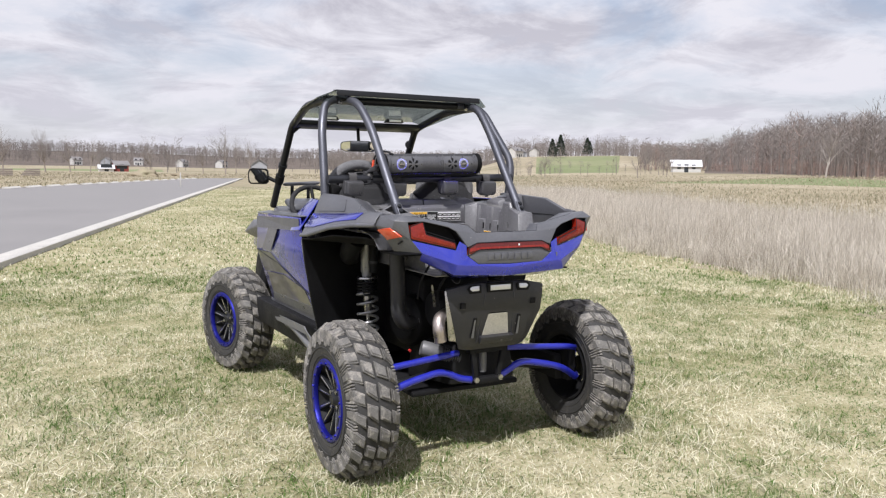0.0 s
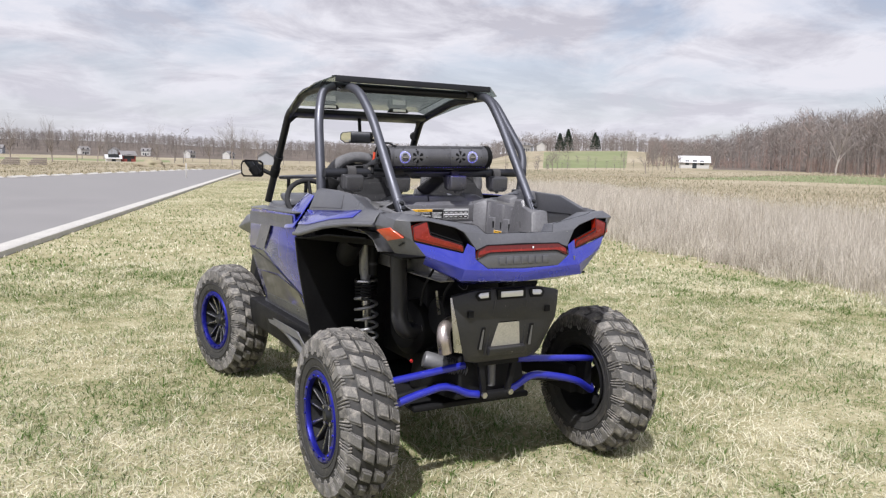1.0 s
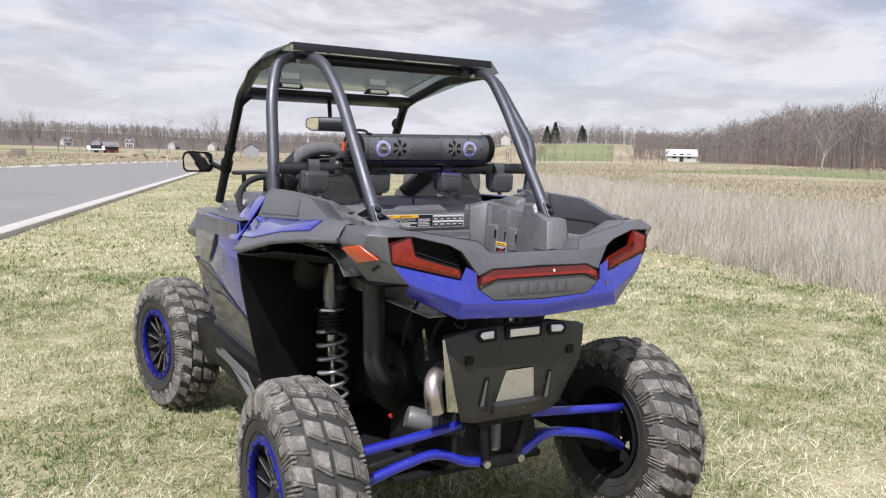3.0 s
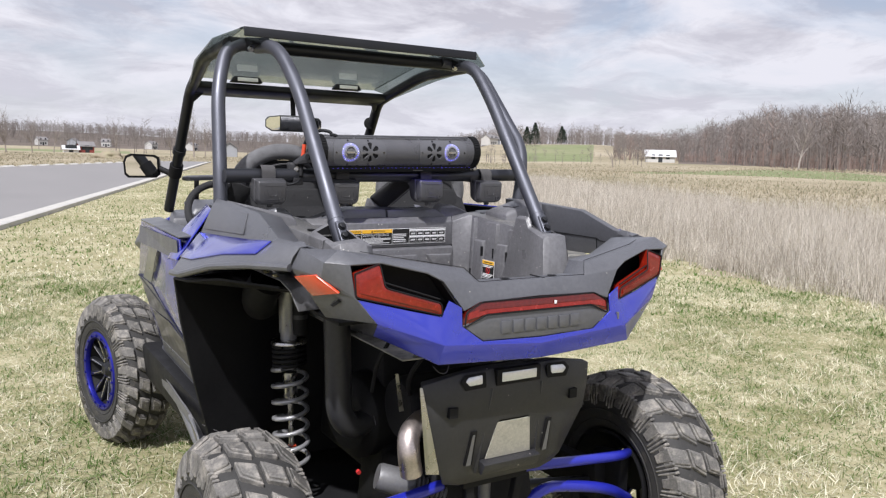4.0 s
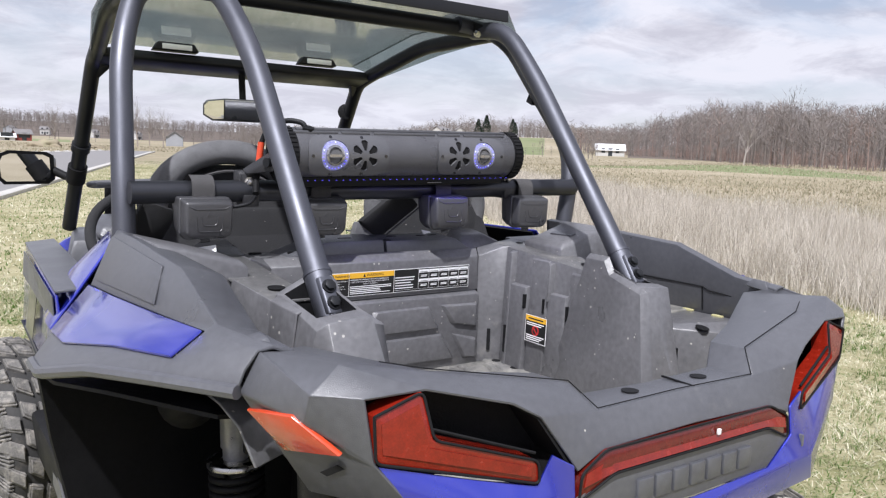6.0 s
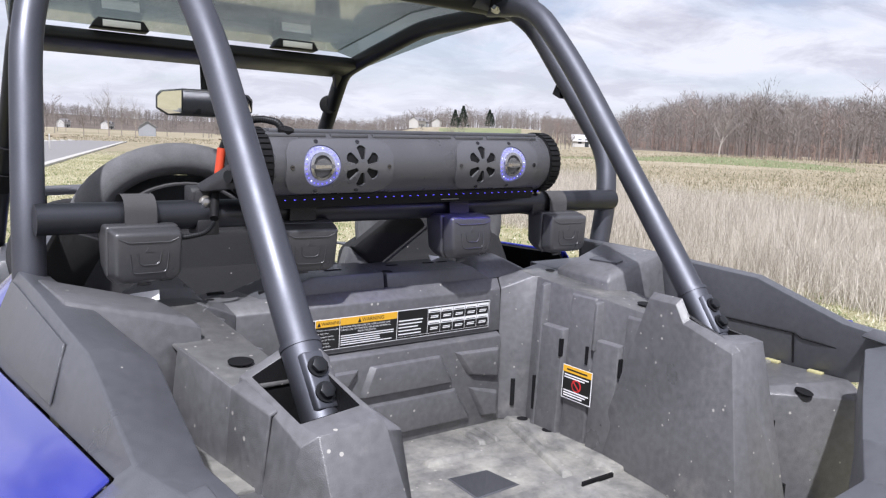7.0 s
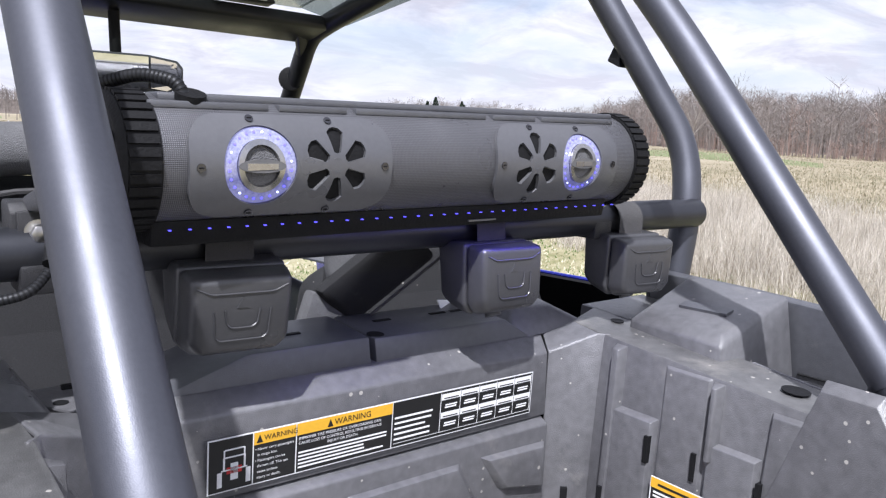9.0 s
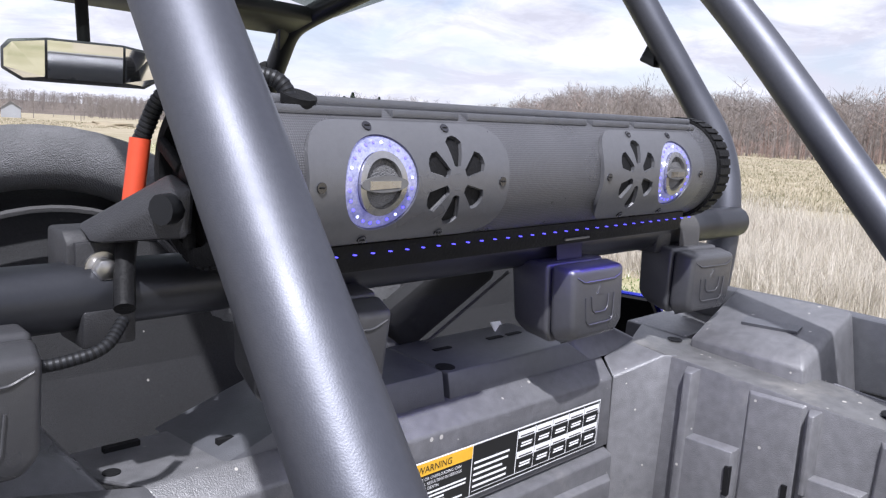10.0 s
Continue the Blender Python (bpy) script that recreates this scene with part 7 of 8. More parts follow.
for x in (-0.36, -0.24):
    part("handle_post", tube([(x, 1.85, 1.400), (x, 1.86, 1.22)], 0.012, 0, 10), PLASTIC_DARK_AND_SHADE, handle)


def seat(x):
    """Bucket seat: high back with padded wings, a mesh head panel in a rolled rim, and a cushion."""
    st = part("seat", hull([(x - 0.20, 0.76, 0.70), (x + 0.20, 0.76, 0.70), (x - 0.215, 0.72, 1.24), (x + 0.215, 0.72, 1.24), (x - 0.18, 0.80, 1.44), (x + 0.18, 0.80, 1.44),
                            (x - 0.20, 0.88, 0.70), (x + 0.20, 0.88, 0.70), (x - 0.20, 0.86, 1.24), (x + 0.20, 0.86, 1.24), (x - 0.17, 0.86, 1.44), (x + 0.17, 0.86, 1.44), (x - 0.11, 0.83, 1.515), (x + 0.11, 0.83, 1.515)]),
              FABRIC, vehicle, "black bucket seat with a mesh headrest", bevel=0.025)
    arc = [(x + 0.175 * math.cos(a), 0.80, 1.395 + 0.140 * math.sin(a)) for a in (math.pi * k / 24 for k in range(-3, 28))]
    part("headrest_rim", tube(arc, 0.030, 0, 14), MESH_FABRIC, st, "padded mesh rim", smooth=60)
    inner = [(x + 0.138 * math.cos(a), 0.772, 1.385 + 0.105 * math.sin(a)) for a in (math.pi * k / 24 for k in range(-4, 29))]
    part("rim_piping", tube(inner, 0.0035, 0, 6), WEBBING, st)
    part("back_panel", hull([(x - 0.17, 0.735, 1.14), (x + 0.17, 0.735, 1.14), (x - 0.15, 0.765, 1.40), (x + 0.15, 0.765, 1.40), (x - 0.16, 0.77, 1.14), (x + 0.16, 0.77, 1.14), (x - 0.14, 0.79, 1.40), (x + 0.14, 0.79, 1.40)]), FABRIC, st, bevel=0.012)
    # stitched arc and star motif on the back
    arc2 = [(x + 0.04 + 0.105 * math.cos(a), 0.731 + 0.002 * math.sin(a), 1.325 + 0.085 * math.sin(a)) for a in (math.pi * (1.05 + 0.75 * k / 20) for k in range(21))]
    part("stitching", tube(arc2, 0.0014, 0, 5), WEBBING, st)
    part("seat_cushion", hull([(x - 0.22, 0.80, 0.62), (x + 0.22, 0.80, 0.62), (x - 0.22, 1.35, 0.62), (x + 0.22, 1.35, 0.62), (x - 0.21, 0.82, 0.78), (x + 0.21, 0.82, 0.78), (x - 0.20, 1.33, 0.82), (x + 0.20, 1.33, 0.82)]), FABRIC, st, bevel=0.03)
    for sg in (-1, 1):
        part("shoulder_wing", hull([(x + sg * 0.17, 0.76, 1.05), (x + sg * 0.235, 0.76, 1.05), (x + sg * 0.16, 0.90, 1.05), (x + sg * 0.24, 0.92, 1.05), (x + sg * 0.15, 0.78, 1.36), (x + sg * 0.19, 0.78, 1.33), (x + sg * 0.15, 0.88, 1.38), (x + sg * 0.20, 0.90, 1.34)]), FABRIC, st, bevel=0.02)
    return st


seat(-0.295)
seat(0.295)
part("console", hull([(-0.07, 0.78, 0.6), (0.07, 0.78, 0.6), (-0.07, 1.6, 0.6), (0.07, 1.6, 0.6), (-0.06, 0.8, 0.92), (0.06, 0.8, 0.92), (-0.06, 1.6, 1.0), (0.06, 1.6, 1.0)]), PLASTIC_DARK_AND_SHADE, vehicle, bevel=0.02)
# shoulder harness pads slung behind the seats
for a, b in (((0.030, 0.665, 1.345), (0.125, 0.612, 1.440)), ((-0.545, 0.68, 1.31), (-0.50, 0.62, 1.42))):
    A, B = Vector(a), Vector(b)
    w = (B - A).cross(Vector((0, 1, 0.3))).normalized() * 0.041
    t = Vector((0, 0.028, 0))
    part("harness_pad", hull([tuple(p + sw * w + u * t) for p in (A, B) for sw in (-1, 1) for u in (0, 1)]), FABRIC, vehicle, "black padded harness strap", bevel=0.010)
part("harness_pad", hull([(0.000, 0.672, 1.372), (0.064, 0.668, 1.328), (0.000, 0.70, 1.372), (0.064, 0.70, 1.33), (-0.02, 0.70, 1.26), (0.04, 0.70, 1.25), (-0.02, 0.725, 1.26), (0.04, 0.725, 1.25)]), MESH_FABRIC, vehicle, bevel=0.008)
part("harness_piping", tube([(0.066, 0.662, 1.326), (0.158, 0.609, 1.420)], 0.0022, 0, 6), WEBBING, vehicle)
# cage details: strap tab on the leg, pad on the pillar, header plates
tab = part("cage_tab", hull([(x, y, z) for x in (0.588, 0.612) for y, z in ((0.700, 1.735), (0.712, 1.742), (0.728, 1.712), (0.700, 1.700))]), SATIN_BLACK_AND_SHADE, vehicle, bevel=0.003)
part("bolt", disc((0.600, 0.702, 1.718), (-0.5, -0.8, 0), 0.008, 0.012, 6), GREY_METAL, tab)
part("pillar_pad", disc((0.452, 1.62, 1.690), (-0.55, -1, 0), 0.030, 0.018, 20), PLASTIC_DARK_AND_SHADE, vehicle, bevel=0.004)
for x in (-0.24, 0.24):
    part("header_bracket", hull([(x - 0.07, 1.42, 1.835), (x + 0.07, 1.42, 1.835), (x - 0.055, 1.42, 1.858), (x + 0.055, 1.42, 1.858), (x - 0.07, 1.46, 1.83), (x + 0.07, 1.46, 1.83), (x - 0.055, 1.46, 1.855), (x + 0.055, 1.46, 1.855)]), SATIN_BLACK_AND_SHADE, vehicle, bevel=0.003)
    part("header_plate", box(x - 0.045, x + 0.045, 1.412, 1.418, 1.836, 1.852), WHITE_INK, vehicle, bevel=0.001)
for s in (-1, 1):
    part("header_gusset", hull([(0.455, 1.50, 1.80), (0.40, 1.49, 1.79), (0.458, 1.58, 1.72), (0.455, 1.52, 1.80), (0.40, 1.51, 1.79), (0.458, 1.60, 1.72)], s), SATIN_BLACK_AND_SHADE, vehicle, bevel=0.003)
    part("hoop_gusset", hull([(0.40, 0.76, 1.93), (0.45, 0.76, 1.93), (0.40, 0.80, 1.89), (0.45, 0.80, 1.89), (0.41, 0.70, 1.905), (0.44, 0.70, 1.905)], s), SATIN_BLACK_AND_SHADE, vehicle, bevel=0.004)
    for t in ((0.40, 0.735, 1.892), (0.44, 0.735, 1.89)):
        part("bolt", disc((s * t[0], t[1], t[2]), (0, -1, -0.5), 0.010, 0.012, 6), STEEL, vehicle)
    part("pillar_clamp", tube([(0.4655, 1.72, 1.535), (0.467, 1.735, 1.515)], 0.030, 0, 14, None, s), SATIN_BLACK_AND_SHADE, vehicle)

# ---- sound bar on the harness bar ----
BX0, BX1, BY, BZ, BR = -0.298, 0.352, 0.500, 1.545, 0.056


def on_bar(x, v, r=BR):
    """A place on the bar's skin: v metres up round the face from the line that faces the tail."""
    a = v / BR - radians(2)
    return (x, BY - r * math.cos(a), BZ + r * math.sin(a))


def loop2(kind, cx, cv, *n):
    if kind == "ring":
        r, k = n
        return [(cx + r * math.cos(2 * math.pi * i / k), cv + r * math.sin(2 * math.pi * i / k)) for i in range(k)]
    if kind == "plate":
        hw, hh, rc = n
        out = []
        for sx, sy, a0 in ((1, 1, 0), (-1, 1, 90), (-1, -1, 180), (1, -1, 270)):
            for i in range(8):
                a = radians(a0 + 90 * i / 7)
                out.append((cx + sx * (hw - rc) + rc * math.cos(a), cv + sy * (hh - rc) + rc * math.sin(a)))
        return out
    if kind == "petal":
        ang, r0, r1, w0, w1 = n
        c, s = math.cos(ang), math.sin(ang)
        pts = [(r0, -w0), (r1 - 0.004, -w1), (r1, -w1 + 0.004), (r1 + 0.001, 0), (r1, w1 - 0.004), (r1 - 0.004, w1), (r0, w0), (r0 - 0.001, 0)]
        return [(cx + a * c - b * s, cv + a * s + b * c) for a, b in pts]


def bent_plate(loops, r, thick):
    """Fill outer and inner loops flat, cut the sheet in strips and bend it round the bar."""
    bm = bmesh.new()
    for lp in loops:
        vs = [bm.verts.new((x, v, 0)) for x, v in lp]
        for a, b in zip(vs, vs[1:] + vs[:1]):
            bm.edges.new((a, b))
    bmesh.ops.triangle_fill(bm, use_beauty=True, use_dissolve=False, edges=bm.edges[:])
    for k in range(-11, 12):
        bmesh.ops.bisect_plane(bm, geom=bm.verts[:] + bm.edges[:] + bm.faces[:], plane_co=(0, k * 0.005, 0), plane_no=(0, 1, 0))
    for v in bm.verts:
        v.co = Vector(on_bar(v.co.x, v.co.y, r))
    bmesh.ops.recalc_face_normals(bm, faces=bm.faces)
    if sum((f.normal.dot(Vector((0, -1, 0))) for f in bm.faces)) < 0:
        bmesh.ops.reverse_faces(bm, faces=bm.faces)
    ext = bmesh.ops.extrude_face_region(bm, geom=bm.faces[:])
    for v in (g for g in ext["geom"] if isinstance(g, bmesh.types.BMVert)):
        d = Vector((0, v.co.y - BY, v.co.z - BZ))
        v.co -= d.normalized() * -thick
    return bm


def sound_bar():
    bar = thing("sound_bar", "black tube-shaped speaker bar with blue-lit rings", "speaker", at=(0.015, BY, BZ - BR))
    part("shell", lathe([(0, BX0 + 0.03), (BR, BX0 + 0.03), (BR, BX1 - 0.03), (0, BX1 - 0.03)], 64, Matrix.Translation((0, BY, BZ))), WEAVE, bar, "woven black vinyl skin", smooth=40)
    # ribbed end caps
    for x0, x1, sg in ((BX0, BX0 + 0.032, -1), (BX1 - 0.032, BX1, 1)):
        xa, xb = (x0, x1) if sg < 0 else (x1, x0)
        prof = [(BR * 0.80, xa + (-sg) * 0.012), (BR * 0.80, xa), (BR - 0.004, xa), (BR + 0.002, xa - sg * 0.005), (BR + 0.002, xb), (BR * 0.8, xb)]
        cap = part("end_cap", lathe(prof, 64, Matrix.Translation((0, BY, BZ)), closed=True), PLASTIC_DARK_AND_SHADE, bar, "ribbed black end cap", smooth=40)
        for k in range(36):
            a = 2 * math.pi * k / 36
            m = Matrix.Translation((0, BY, BZ)) @ Matrix.Rotation(a, 4, "X")
            xs = sorted((xa - sg * 0.006, xb + sg * 0.002))
            part("cap_rib", box(xs[0], xs[1], -0.0036, 0.0036, BR, BR + 0.0042, None, m), PLASTIC_DARK_AND_SHADE, cap)
        part("cap_face", disc((xa - sg * 0.012, BY, BZ), (sg, 0, 0), BR * 0.8, 0.002, 40), PLASTIC_DARK_AND_SHADE, cap)
        for k in range(6):
            m = Matrix.Translation((xa, BY, BZ)) @ Matrix.Rotation(2 * math.pi * k / 6, 4, "X")
            part("cap_spoke", box(-0.004, 0.003, -0.004, 0.004, 0.012, BR * 0.82, None, m), PLASTIC_DARK_AND_SHADE, cap, bevel=0.002)
        part("cap_boss", disc((xa - sg * 0.010, BY, BZ), (sg, 0, 0), 0.013, 0.012, 20), PLASTIC_DARK_AND_SHADE, cap, bevel=0.002)
    for cx, sg in ((-0.148, -1), (0.184, 1)):
        # sg: towards which end the lit tweeter sits
        tw, fan = (cx + sg * 0.036, 0.001), (cx - sg * 0.038, 0.001)
        loops = [loop2("plate", cx, 0, 0.098, 0.0455, 0.030), loop2("ring", *tw, 0.0335, 40)]
        loops += [loop2("petal", *fan, math.pi / 2 + math.pi / 3 * k, 0.011, 0.0325, 0.0034, 0.0085) for k in range(6)]
        plate = part("speaker_plate", bent_plate(loops, BR + 0.0002, 0.0042), SPEAKER_BLACK, bar, "bent black speaker plate", smooth=30)
        # flat black patch painted for the shade behind the petal openings
        part("woofer_shade", bent_plate([loop2("ring", *fan, 0.0345, 32)], BR + 0.0001, 0.0008), PLASTIC_DARK_AND_SHADE, plate)
        for k in range(6):
            a = math.pi / 2 + math.pi / 3 * (k + 0.28)
            p = [(fan[0] + r * math.cos(a), fan[1] + r * math.sin(a)) for r in (0.014, 0.022, 0.030)]
            part("woofer_rib", tube([on_bar(x, v, BR + 0.0012) for x, v in p], 0.0011, 0, 6), GREY_METAL, plate)
        part("fan_hub", tube([on_bar(*fan, BR + 0.001), on_bar(*fan, BR + 0.0042)], 0.0068, 0, 20), PLASTIC, plate)
        # lit ring, chrome ring, grille dome and the name bar
        def ring(r0, r1, ra, rb, name, mat, k=40, label=""):
            bm = bmesh.new()
            rings = [[bm.verts.new(on_bar(x, v, ra + dr)) for x, v in loop2("ring", *tw, rr, k)] for rr, dr in ((r1, 0), (r1, rb), (r0, rb), (r0, 0))]
            for a, b in zip(rings, rings[1:]):
                for i in range(k):
                    bm.faces.new((a[i], a[(i + 1) % k], b[(i + 1) % k], b[i]))
            return part(name, bm, mat, plate, label, smooth=50)
        ring(0.0218, 0.0332, BR, 0.0026, "light_ring", LIGHT_RING, label="clear ring lit blue from behind")
        for k in range(24):
            a = 2 * math.pi * (k + 0.5) / 24
            p = (tw[0] + 0.0285 * math.cos(a), tw[1] + 0.0285 * math.sin(a))
            part("led", tube([on_bar(*p, BR + 0.0020), on_bar(*p, BR + 0.0031)], 0.0011, 0, 6), LED_WHITE if k % 5 == 0 else LED_BLUE, plate)
        ring(0.0166, 0.0214, BR, 0.0056, "chrome_ring", STEEL, label="bright silver tweeter ring")
        part("tweeter_grille", bent_plate([loop2("ring", *tw, 0.0215, 32)], BR + 0.0004, 0.0012), MESH_FABRIC, plate)
        bm = bmesh.new()
        lp = [(tw[0] + 0.0215 * math.cos(2 * math.pi * i / 28), tw[1] + 0.0052 * math.sin(2 * math.pi * i / 28)) for i in range(28)]
        lo, hi = [bm.verts.new(on_bar(x, v, BR + 0.003)) for x, v in lp], [bm.verts.new(on_bar(x, v, BR + 0.0066)) for x, v in lp]
        for i in range(28):
            bm.faces.new((lo[i], lo[(i + 1) % 28], hi[(i + 1) % 28], hi[i]))
        bm.faces.new(hi)
        part("name_bar", bm, GREY_METAL, plate, smooth=30)
        part("name_mark", sheet([on_bar(x, v, BR + 0.0070) for x, v in ((tw[0] - 0.014, -0.0022), (tw[0] + 0.014, -0.0014), (tw[0] + 0.014, 0.0028), (tw[0] - 0.014, 0.0032))], [(0, 1, 2, 3)], 0.0005), STEEL, plate)
        for x, v in ((cx - 0.089, 0.0), (cx + 0.089, 0.0), (cx - 0.042, 0.0405), (cx + 0.034, 0.0405), (cx - 0.042, -0.0405), (cx + 0.034, -0.0405)):
            sc = part("screw", tube([on_bar(x, v, BR + 0.003), on_bar(x, v, BR + 0.0056)], 0.0037, 0, 12), SCREW, plate)
            part("screw_slot", tube([on_bar(x - 0.002, v, BR + 0.0056), on_bar(x + 0.002, v, BR + 0.0056)], 0.0007, 0, 6), PLASTIC_DARK_AND_SHADE, sc)
    # thin rails along the top, and the lamp rail underneath
    part("top_rail", box(BX0 + 0.04, BX1 - 0.04, BY - 0.022, BY + 0.012, BZ + BR - 0.005, BZ + BR + 0.002), PLASTIC, bar, bevel=0.002)
    for xa, xb in ((-0.27, -0.165), (-0.155, -0.085), (-0.075, 0.09), (0.10, 0.165), (0.175, 0.30)):
        part("rail_cover", box(xa, xb, BY - 0.034, BY - 0.022, BZ + BR - 0.011, BZ + BR - 0.005), PLASTIC, bar, bevel=0.001)
    rail = part("lamp_rail", hull([(BX0 + 0.03, BY - 0.030, BZ - BR + 0.008), (BX1 - 0.05, BY - 0.030, BZ - BR + 0.008), (BX0 + 0.03, BY - 0.026, BZ - BR - 0.014), (BX1 - 0.05, BY - 0.026, BZ - BR - 0.014),
                                   (BX0 + 0.03, BY + 0.03, BZ - BR + 0.008), (BX1 - 0.05, BY + 0.03, BZ - BR + 0.008), (BX0 + 0.03, BY + 0.03, BZ - BR - 0.014), (BX1 - 0.05, BY + 0.03, BZ - BR - 0.014)]), PLASTIC_DARK_AND_SHADE, bar, "black rail with a row of tiny blue lamps", bevel=0.002)
    for k in range(34):
        x = BX0 + 0.045 + k * 0.0172
        part("lamp_dot", box(x - 0.0010, x + 0.0010, BY - 0.0312, BY - 0.0285, BZ - BR - 0.0004, BZ - BR + 0.0004), LED_BLUE, rail)
    part("rail_mark", box(0.075, 0.115, BY - 0.0290, BY - 0.0262, BZ - BR - 0.0098, BZ - BR - 0.0080), GREY_METAL, rail)
    # clamps that hold it to the harness bar
    for x, sg in ((-0.336, -1), (0.385, 1)):
        cl = part("clamp", hull([(x + dx, y, z) for dx in (-0.021, 0.021) for y, z in ((0.556, 1.458), (0.556, 1.500), (0.564, 1.508), (0.592, 1.508), (0.596, 1.458))]), BUMPER_BLACK, bar, "black clamp block with a bright bolt", bevel=0.003)
        part("clamp_plate", box(x - 0.016, x + 0.016, 0.552, 0.557, 1.464, 1.500), BUMPER_BLACK, cl, bevel=0.001)
        part("washer", disc((x, 0.552, 1.482), (0, -1, 0), 0.0115, 0.002, 20), STEEL, cl)
        part("bolt", disc((x, 0.550, 1.482), (0, -1, 0), 0.0082, 0.009, 6), STEEL, cl, bevel=0.002)
        part("lower_clamp", hull([(x - 0.018, 0.540, 1.430), (x + 0.018, 0.540, 1.430), (x - 0.018, 0.585, 1.430), (x + 0.018, 0.585, 1.430), (x - 0.018, 0.538, 1.456), (x + 0.018, 0.538, 1.456), (x - 0.018, 0.59, 1.462), (x + 0.018, 0.59, 1.462)]), BUMPER_BLACK, cl, bevel=0.003)
        xe = BX0 if sg < 0 else BX1
        part("clamp_arm", hull([(x - 0.010, 0.545, 1.500), (x + 0.014, 0.545, 1.500), (xe + sg * 0.003, 0.485, 1.540), (xe + sg * 0.010, 0.485, 1.540), (x - 0.010, 0.570, 1.510), (x + 0.014, 0.570, 1.510), (xe + sg * 0.003, 0.512, 1.548), (xe + sg * 0.010, 0.512, 1.548), (xe + sg * 0.003, 0.49, 1.508), (xe + sg * 0.010, 0.49, 1.508)]), BUMPER_BLACK, bar, "black clamp arm", bevel=0.004)
        part("pivot_bolt", disc((xe + sg * 0.010, 0.498, 1.527), (sg, -0.4, 0), 0.010, 0.014, 12), SATIN_BLACK_AND_SHADE, bar)


def led_ring_material():
    m = material("clear_blue_lit_ring", (0.40, 0.41, 0.52), 0.16, 0.4, 0.45, 260, 700, coat=0.9)
    p = m.node_tree.nodes["Principled BSDF"]
    p.inputs["Emission Color"].default_value = (0.10, 0.10, 1.0, 1)
    p.inputs["Emission Strength"].default_value = 0.14
    return m


# blue light of the lamp rail
strip = new("rail_light", bpy.data.lights.new("rail_light", "AREA"))
strip.data.shape, strip.data.size, strip.data.size_y = "RECTANGLE", 0.54, 0.006
strip.data.energy, strip.data.color = 0.15, (0.16, 0.12, 1.0)
strip.matrix_world = pose(0.02, BY - 0.020, BZ - BR - 0.0155, 0, 0, 0)
LIGHT_RING = led_ring_material()
LED_WHITE = glow("cold_white_led", (0.62, 0.66, 1.0), 1.6)
SCREW = material("dark_screw", (0.11, 0.11, 0.12), 0.22, 0.9, 0.2, 60, 300)
sound_bar()
# the bar sits a little lower at its near end
for ob in bpy.data.objects["sound_bar"].children:
    ob.matrix_basis = Matrix.Translation((0.02, BY, BZ)) @ Matrix.Rotation(radians(-1.25), 4, "Y") @ Matrix.Translation((-0.02, -BY, -BZ))


def corrugated(name, pts, r, label, category):
    """A ribbed cable sleeve along a path."""
    ob = thing(name, label, category, at=pts[0])
    path = rounded_path(pts, 0.05, 8)
    bm = tube([tuple(p) for p in path], r * 0.93, 0, 12)
    part("sleeve", bm, PLASTIC_DARK_AND_SHADE, ob, smooth=60)
    length = sum((b - a).length for a, b in zip(path, path[1:]))
    n = int(length / 0.0036)
    bm = None
    for k in range(n):
        want = (k + 0.5) / n * length
        d, i = 0.0, 0
        while i < len(path) - 2 and d + (path[i + 1] - path[i]).length < want:
            d += (path[i + 1] - path[i]).length
            i += 1
        t = (path[i + 1] - path[i]).normalized()
        c = path[i] + t * (want - d)
        bm = tube([tuple(c - t * 0.0010), tuple(c + t * 0.0010)], r, 0, 10, bm)
    tagged(part("ribbing", bm, SATIN_BLACK_AND_SHADE, ob, smooth=40), kind="stuff")
    return ob


corrugated("cable_sleeve", [(-0.236, 0.478, 1.588), (-0.240, 0.483, 1.606), (-0.264, 0.505, 1.612), (-0.298, 0.538, 1.598), (-0.308, 0.551, 1.56)], 0.0060, "black ribbed cable sleeve looping over the speaker bar", "cable")
part("sleeve_grommet", disc((-0.232, 0.478, 1.592), (0, -0.35, 0.94), 0.013, 0.006, 20), PLASTIC_DARK_AND_SHADE, bpy.data.objects["sound_bar"])
corrugated("cable_loom", [(-0.335, 0.515, 1.446), (-0.352, 0.500, 1.432), (-0.39, 0.508, 1.424), (-0.47, 0.545, 1.428)], 0.0042, "black ribbed cable loom slung under the harness bar", "cable")
sl = thing("wire_sleeve", "orange-red wire sleeve beside the seat", "cable", at=(-0.335, 0.545, 1.52))
part("sleeve", tube([(-0.308, 0.551, 1.562), (-0.314, 0.552, 1.510)], 0.0072, 0, 12), ORANGE_TAPE, sl, smooth=50)
part("sleeve", tube([(-0.314, 0.552, 1.512), (-0.322, 0.545, 1.48), (-0.332, 0.52, 1.452)], 0.007, 0.02, 10), PLASTIC_DARK_AND_SHADE, sl, smooth=50)


